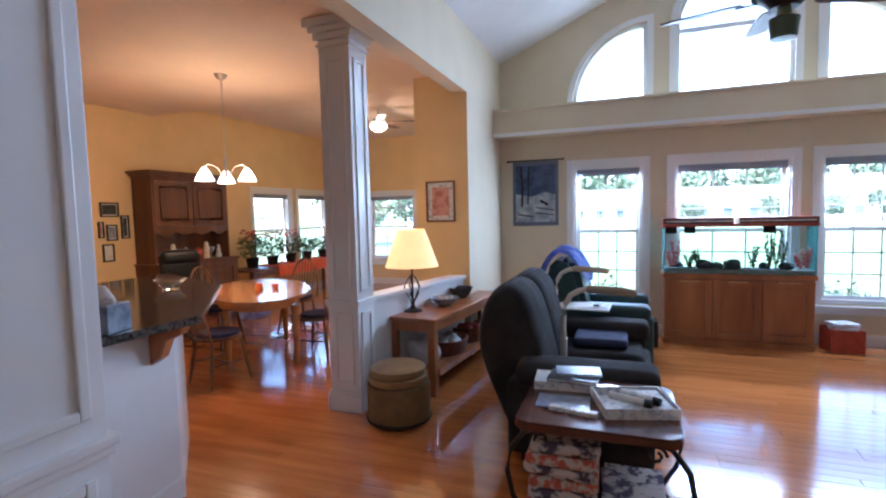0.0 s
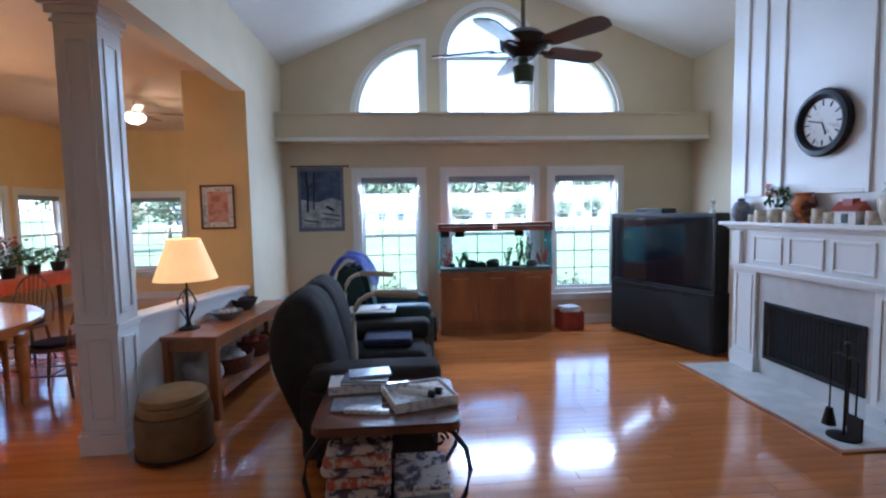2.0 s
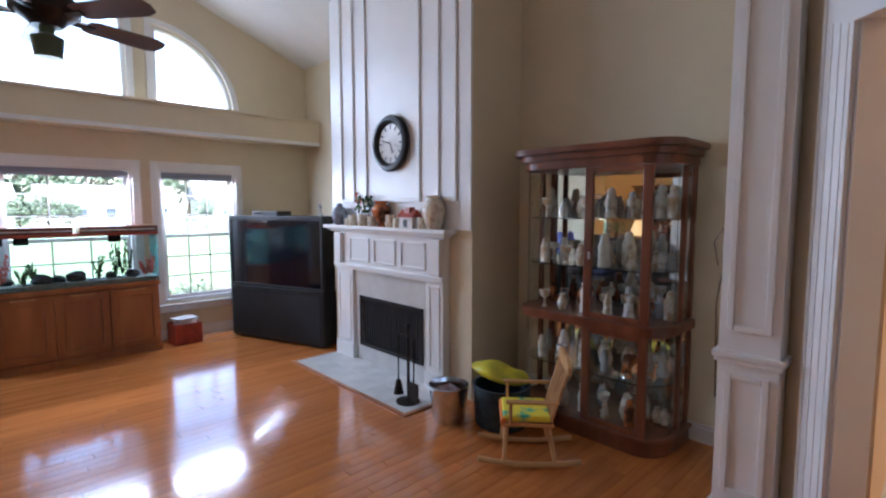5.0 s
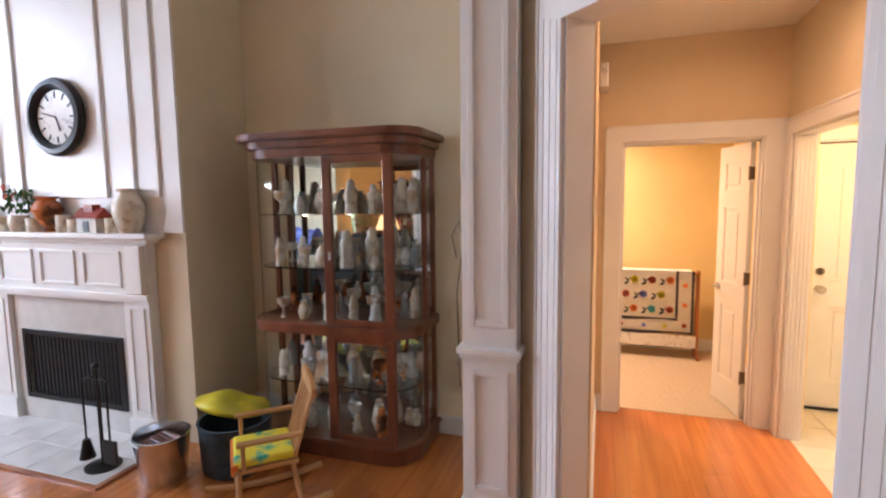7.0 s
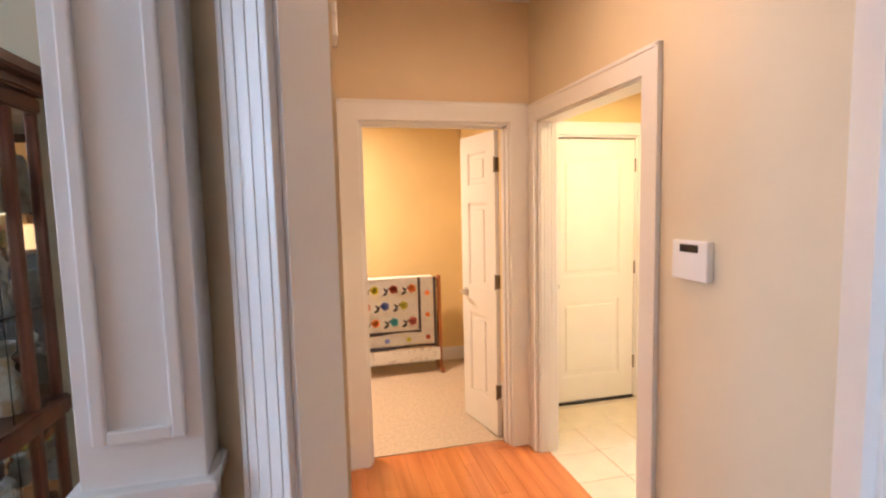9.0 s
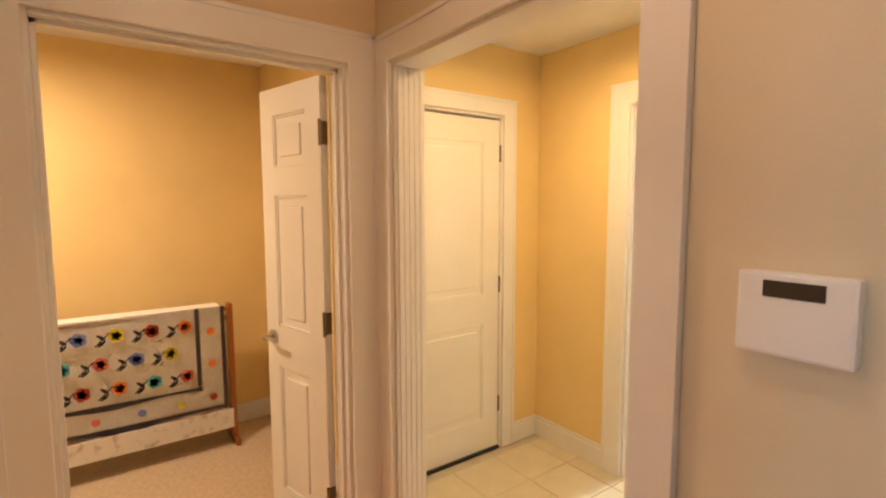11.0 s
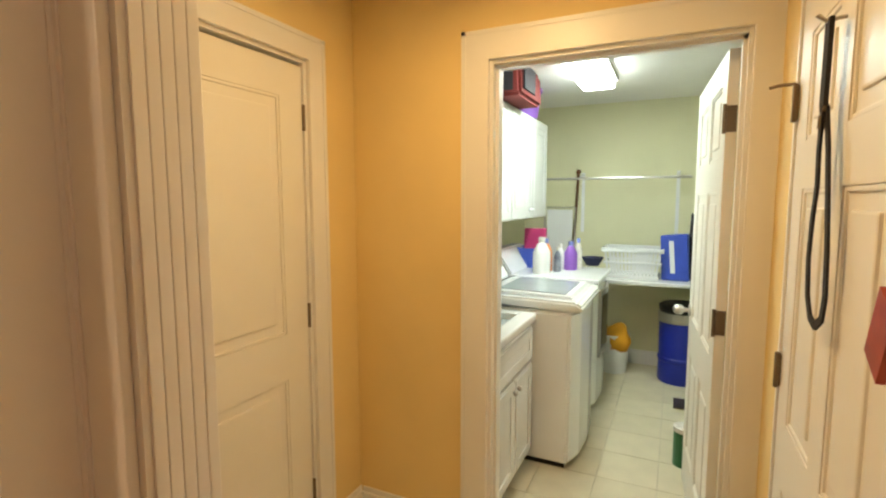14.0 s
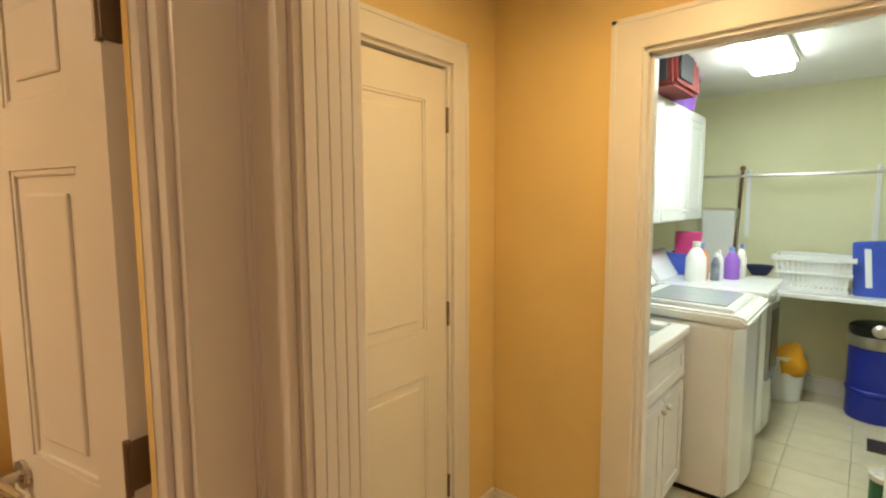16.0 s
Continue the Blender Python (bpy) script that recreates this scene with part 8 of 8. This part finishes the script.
bd = thing("navy_bowl", "dark blue bowl on the folding shelf", "bowl", pose(5.62, -2.76, 0.956))
bm = bmnew()
lathe(bm, [(0, 0), (0.05, 0), (0.09, 0.07), (0.08, 0.07), (0.04, 0.012), (0, 0.012)], 18)
part("body", bm, M_NAVY, bd, smooth=True)
bn = thing("blue_barrel", "blue plastic barrel with steel band and black lid", "barrel", pose(4.94, -2.98, 0) @ Matrix.Diagonal((0.82, 0.82, 1.10, 1)))
bm = bmnew()
lathe(bm, [(0, 0), (0.185, 0), (0.195, 0.02), (0.19, 0.16), (0.2, 0.17), (0.2, 0.19), (0.19, 0.2), (0.195, 0.46), (0, 0.46)], 26)
part("drum", bm, mat("cobalt_plastic", (0.015, 0.03, 0.36), 0.35), bn, smooth=True)
bm = bmnew()
lathe(bm, [(0.19, 0.4605), (0.205, 0.4605), (0.205, 0.53), (0.19, 0.53)], 26)
part("band", bm, M_CHROME, bn, "steel clamp band")
bm = bmnew()
lathe(bm, [(0, 0.461), (0.189, 0.461), (0.189, 0.54), (0.2, 0.545), (0.2, 0.58), (0.17, 0.595), (0, 0.595)], 26)
part("lid", bm, M_BLACK, bn, smooth=True)
wb = thing("waste_bin", "white waste bin with a yellow cloth over its rim", "bin", pose(5.46, -3.02, 0))
bm = bmnew()
lathe(bm, [(0, 0), (0.11, 0), (0.14, 0.34), (0.13, 0.34), (0.1, 0.01), (0, 0.01)], 18)
part("bin", bm, M_APPL, wb, smooth=True)
bm = bmnew()
bmesh.ops.create_icosphere(bm, subdivisions=3, radius=0.14, matrix=Matrix.Translation((-0.04, 0.05, 0.30)) @ Matrix.Diagonal((0.72, 0.7, 0.95, 1)))
for v in bm.verts:
    v.co += Vector((0.015 * math.sin(40 * v.co.z), 0.012 * math.sin(37 * v.co.x), 0.012 * math.sin(33 * v.co.y)))
    if v.co.z < 0.25:
        v.co.z -= 0.04 * (0.5 + 0.5 * math.sin(31 * v.co.x))
part("yellow_cloth", bm, mat("mustard_cloth", (0.75, 0.36, 0.02), 0.8, var=0.25, bump=0.4), wb, smooth=True)
gc = thing("green_canister", "green canister standing on the laundry floor", "canister", pose(4.91, -1.55, 0))
bm = bmnew()
lathe(bm, [(0, 0), (0.06, 0), (0.06, 0.20), (0, 0.20)], 18)
part("can", bm, mat("green_tin", (0.02, 0.14, 0.05), 0.4), gc)
bm = bmnew()
lathe(bm, [(0, 0.2005), (0.063, 0.2005), (0.063, 0.225), (0, 0.23)], 18)
part("lid", bm, M_CERW, gc)
bm = bmnew()
box(bm, (4.87, -2.55, 0.003), (4.97, -2.35, 0.009), 0.002)
for k in range(6):
    box(bm, (4.875 + 0.016 * k, -2.54, 0.009), (4.882 + 0.016 * k, -2.36, 0.012))
tagged(part("floor_vent", bm, M_BRONZE), "brown metal floor vent in the laundry tiles", "vent")

# ---- garden and distance ----
M_BARK = mat("bark", (0.12, 0.08, 0.05), 0.9, var=0.4, scale=9, bump=0.6, bscale=20)
M_FOL = mat("tree_foliage", (0.12, 0.165, 0.09), 0.7, var=0.5, scale=2, rand=0.2)
M_SIDING = mat("pale_siding", (0.62, 0.58, 0.52), 0.7, var=0.08, scale=3)
M_ROOF = mat("grey_shingle", (0.28, 0.26, 0.25), 0.9, var=0.3, scale=5, bump=0.4)
M_DARKPANE = mat("dark_window", (0.10, 0.12, 0.14), 0.15)


def tree(x, y, h, seed, w=0.36):
    rnd = random.Random(seed)
    t = thing("tree", "leafy green garden tree beyond the lawn", "tree", pose(x, y, -0.35), "garden trees")
    bm = bmnew()
    tube(bm, [(0, 0, 0), (0.03 * h, 0, h * 0.2), (0, 0.02 * h, h * 0.5), (0, 0, h * 0.85)], [h * 0.035, h * 0.028, h * 0.018, h * 0.004], 8)
    for k in range(7):
        a, z = rnd.random() * 6.28, h * rnd.uniform(0.25, 0.65)
        tube(bm, [(0, 0, z), (w * h * 0.4 * math.cos(a), w * h * 0.4 * math.sin(a), z + h * 0.1), (w * h * 0.8 * math.cos(a), w * h * 0.8 * math.sin(a), z + h * 0.16)], [h * 0.012, h * 0.008, h * 0.003], 5)
    part("trunk", bm, M_BARK, t)
    verts, faces = [], []
    for k in range(700):
        a, b = rnd.random() * 6.283, rnd.uniform(-1, 1)
        rr = (0.45 + 0.55 * rnd.random() ** 0.5) * (0.82 + 0.25 * math.sin(3 * a + seed) * math.cos(4 * b))
        c = math.sqrt(1 - b * b)
        p = Vector((w * h * rr * c * math.cos(a), w * h * rr * c * math.sin(a), h * (0.60 + 0.38 * rr * b)))
        s = h * rnd.uniform(0.025, 0.05)
        u = Vector((rnd.uniform(-1, 1), rnd.uniform(-1, 1), rnd.uniform(-1, 1))).normalized()
        v = u.orthogonal().normalized()
        i = len(verts)
        verts += [p - u * s, p + v * s * 0.6 + u * s * 0.1, p + u * s, p - v * s * 0.6 + u.cross(v) * s * 0.3]
        faces += [(i, i + 1, i + 2, i + 3)]
    me = bpy.data.meshes.new("crown")
    me.from_pydata([tuple(v) for v in verts], [], faces)
    me.materials.append(M_FOL)
    c = new("crown", me)
    c.parent = t


for k, (x, y, h) in enumerate(((-6.5, 46, 3.4), (-3.8, 50, 3.0), (3.6, 46, 3.0), (5.2, 47, 3.3), (6.6, 48, 2.7), (13, 52, 3.4), (17, 50, 3.0), (-14, 50, 4), (-20, 48, 4.5), (24, 60, 4), (9, 84, 9.5), (-5, 86, 10.5), (2, 88, 9), (14, 90, 10), (19, 84, 10), (27, 90, 11), (33, 86, 10), (-13, 88, 10), (-9, 92, 11), (37, 92, 12), (46, 94, 12), (6, 94, 11), (23, 95, 12), (-2, 96, 12), (-30, 20, 6), (-26, 9, 6), (-28, 14, 5.5), (-24, 28, 5), (-19, 34, 5), (-22, 17, 4), (-24, 22, 4.6), (-9, 34, 3.6), (-14, 30, 4.2))):
    tree(x, y, h, 50 + k)


def house(x, y, w, d, h, turn, label):
    t = thing("house", label, "house", pose(x, y, -0.35, 0, 0, turn), "far houses")
    bm = bmnew()
    box(bm, (-w / 2, -d / 2, 0), (w / 2, d / 2, h))
    part("wall", bm, M_SIDING, t)
    bm = bmnew()
    prism(bm, [(-d / 2 - 0.4, h), (d / 2 + 0.4, h), (0, h + d * 0.33)], "x", -w / 2 - 0.4, w / 2 + 0.4)
    part("roof", bm, M_ROOF, t)
    n = int(w / 2.2)
    for i in range(n):
        for z in ((0.7, 1.8),):
            xx = -w / 2 + w * (i + 0.5) / n
            bm = bmnew()
            box(bm, (xx - 0.5, -d / 2 - 0.03, z[0]), (xx + 0.5, -d / 2 - 0.01, z[1]))
            wv = part("window", bm, M_DARKPANE, t)
            bm = bmnew()
            panel_frame(bm, "y", -d / 2 - 0.03, -1, xx - 0.58, xx + 0.58, z[0] - 0.08, z[1] + 0.08, 0.04, 0.1)
            part("frame", bm, M_WHITE, wv)


house(-2, 70, 12, 7, 2.2, 4, "pale single-storey house across the lawn")
house(13, 72, 13, 7, 2.2, -5, "pale house with grey roof across the lawn")
house(31, 76, 14, 8, 3.0, -10, "two-storey pale house far beyond the trees")
house(-22, 70, 13, 7, 2.2, 8, "pale house partly behind trees")
fe = thing("fence", "low wooden rail fence at the edge of the lawn", "fence")
for k in range(26):
    bm = bmnew()
    x = -26 + 2.2 * k
    box(bm, (x - 0.06, 45.94, -0.36), (x + 0.06, 46.06, 0.9))
    part("post", bm, M_SIDING, fe)
for z in (0.2, 0.7):
    bm = bmnew()
    box(bm, (-26, 45.97, z), (29, 46.03, z + 0.1))
    part("rail", bm, M_SIDING, fe)
for k, (x, y) in enumerate(((0.0, 10.6), (0.9, 10.9), (3.4, 10.7), (4.2, 11.0), (-0.8, 10.8))):
    rnd = random.Random(80 + k)
    sh = thing("shrub", "low green shrub below the window", "shrub", pose(x, y, -0.35), "shrubs")
    bm = bmnew()
    for i in range(6):
        a = rnd.random() * 6.28
        tube(bm, [(0, 0, 0), (0.2 * math.cos(a), 0.2 * math.sin(a), 0.3), (0.35 * math.cos(a), 0.35 * math.sin(a), 0.55)], 0.01, 5)
    part("stems", bm, M_BARK, sh)
    verts, faces = [], []
    for i in range(420):
        a, d = rnd.random() * 6.283, rnd.random() ** 0.5 * 0.5
        p = Vector((d * math.cos(a), d * math.sin(a), 0.12 + rnd.random() * 0.72 * (1 - d)))
        u = Vector((rnd.uniform(-1, 1), rnd.uniform(-1, 1), rnd.uniform(-1, 1))).normalized() * 0.055
        v = u.orthogonal().normalized() * 0.025
        j = len(verts)
        verts += [p - u, p + v, p + u, p - v]
        faces.append((j, j + 1, j + 2, j + 3))
    me = bpy.data.meshes.new("leaves")
    me.from_pydata([tuple(v) for v in verts], [], faces)
    me.materials.append(M_FOL)
    c = new("leaves", me)
    c.parent = sh

# ---- floor tiles and planks ----
bm = bmnew()
box(bm, (-0.151, -0.151, -0.004), (0.151, 0.151, 0.0), 0.0015, 1)
vt = mesh_of("floor_tile", bm, M_VINYL)
for i in range(7):
    for j in range(14):
        x, y = VX0 + 0.0 + 0.305 * (i + 0.5) - 0.3, HY0 - 0.065 - 0.305 * (j + 0.5)
        if y < -3.3 or x > 6.4:
            continue
        if y > VY - 0.05 and (x < VX0 - 0.05):
            continue
        ob = new("tile", vt)
        ob.parent = tile_floor
        ob.location = (x, y, 0.001)

PW = 0.083
rnd = random.Random(5)
shapes = {}


def plank_mesh(n):
    if n not in shapes:
        bm = bmnew()
        l = n * 0.1
        box(bm, (0.0008, 0.0006, -0.007), (l - 0.0008, PW - 0.0006, 0.0), 0.0009, 1)
        shapes[n] = mesh_of("plank", bm, M_PLANK)
    return shapes[n]


near, rest = [], []
row = 0
y = YB
while y < 12.0:
    x = -5.15 - rnd.random()
    while x < HX1 + 0.09:
        n = rnd.randint(5, 14)
        x1 = x + n * 0.1
        a, b = max(x, -5.15), min(x1, HX1 + 0.085)
        if b - a > 0.05:
            # nothing under the fireplace block, beside the hall or past the bar
            ok = True
            if y > 2.6 and a > XR:
                ok = False
            if ok:
                full = a == x and b == x1
                if full and 1.2 < x < 4.6 and 3.6 < y < 6.6 and len(near) < 290:
                    near.append((x, y, n))
                else:
                    rest.append((a, b, y))
        x = x1
    y += PW
    row += 1
for x, yy, n in near:
    ob = new("plank", plank_mesh(n))
    ob.parent = floor
    ob.location = (x, yy, 0)
verts, faces = [], []
for a, b, yy in rest:
    i = len(verts)
    a, b, c, d = a + 0.0008, b - 0.0008, yy + 0.0006, yy + PW - 0.0006
    verts += [(a, c, -0.007), (b, c, -0.007), (b, d, -0.007), (a, d, -0.007), (a, c, 0), (b, c, 0), (b, d, 0), (a, d, 0)]
    faces += [(i + 4, i + 5, i + 6, i + 7), (i, i + 1, i + 5, i + 4), (i + 1, i + 2, i + 6, i + 5), (i + 2, i + 3, i + 7, i + 6), (i + 3, i, i + 4, i + 7)]
me = bpy.data.meshes.new("planks")
me.from_pydata(verts, [], faces)
M_PLANKS = M_PLANK.copy()
M_PLANKS.name = "oak_planks"
pt = M_PLANKS.node_tree
geo = pt.nodes.new("ShaderNodeNewGeometry")
for node in pt.nodes:
    if node.bl_idname == "ShaderNodeMapRange" and node.inputs[0].is_linked and node.inputs[0].links[0].from_node.bl_idname == "ShaderNodeObjectInfo":
        pt.links.new(geo.outputs["Random Per Island"], node.inputs[0])
me.materials.append(M_PLANKS)
ob = new("planks", me)
ob.parent = floor
tagged(ob, "honey oak floor strips", kind="stuff")
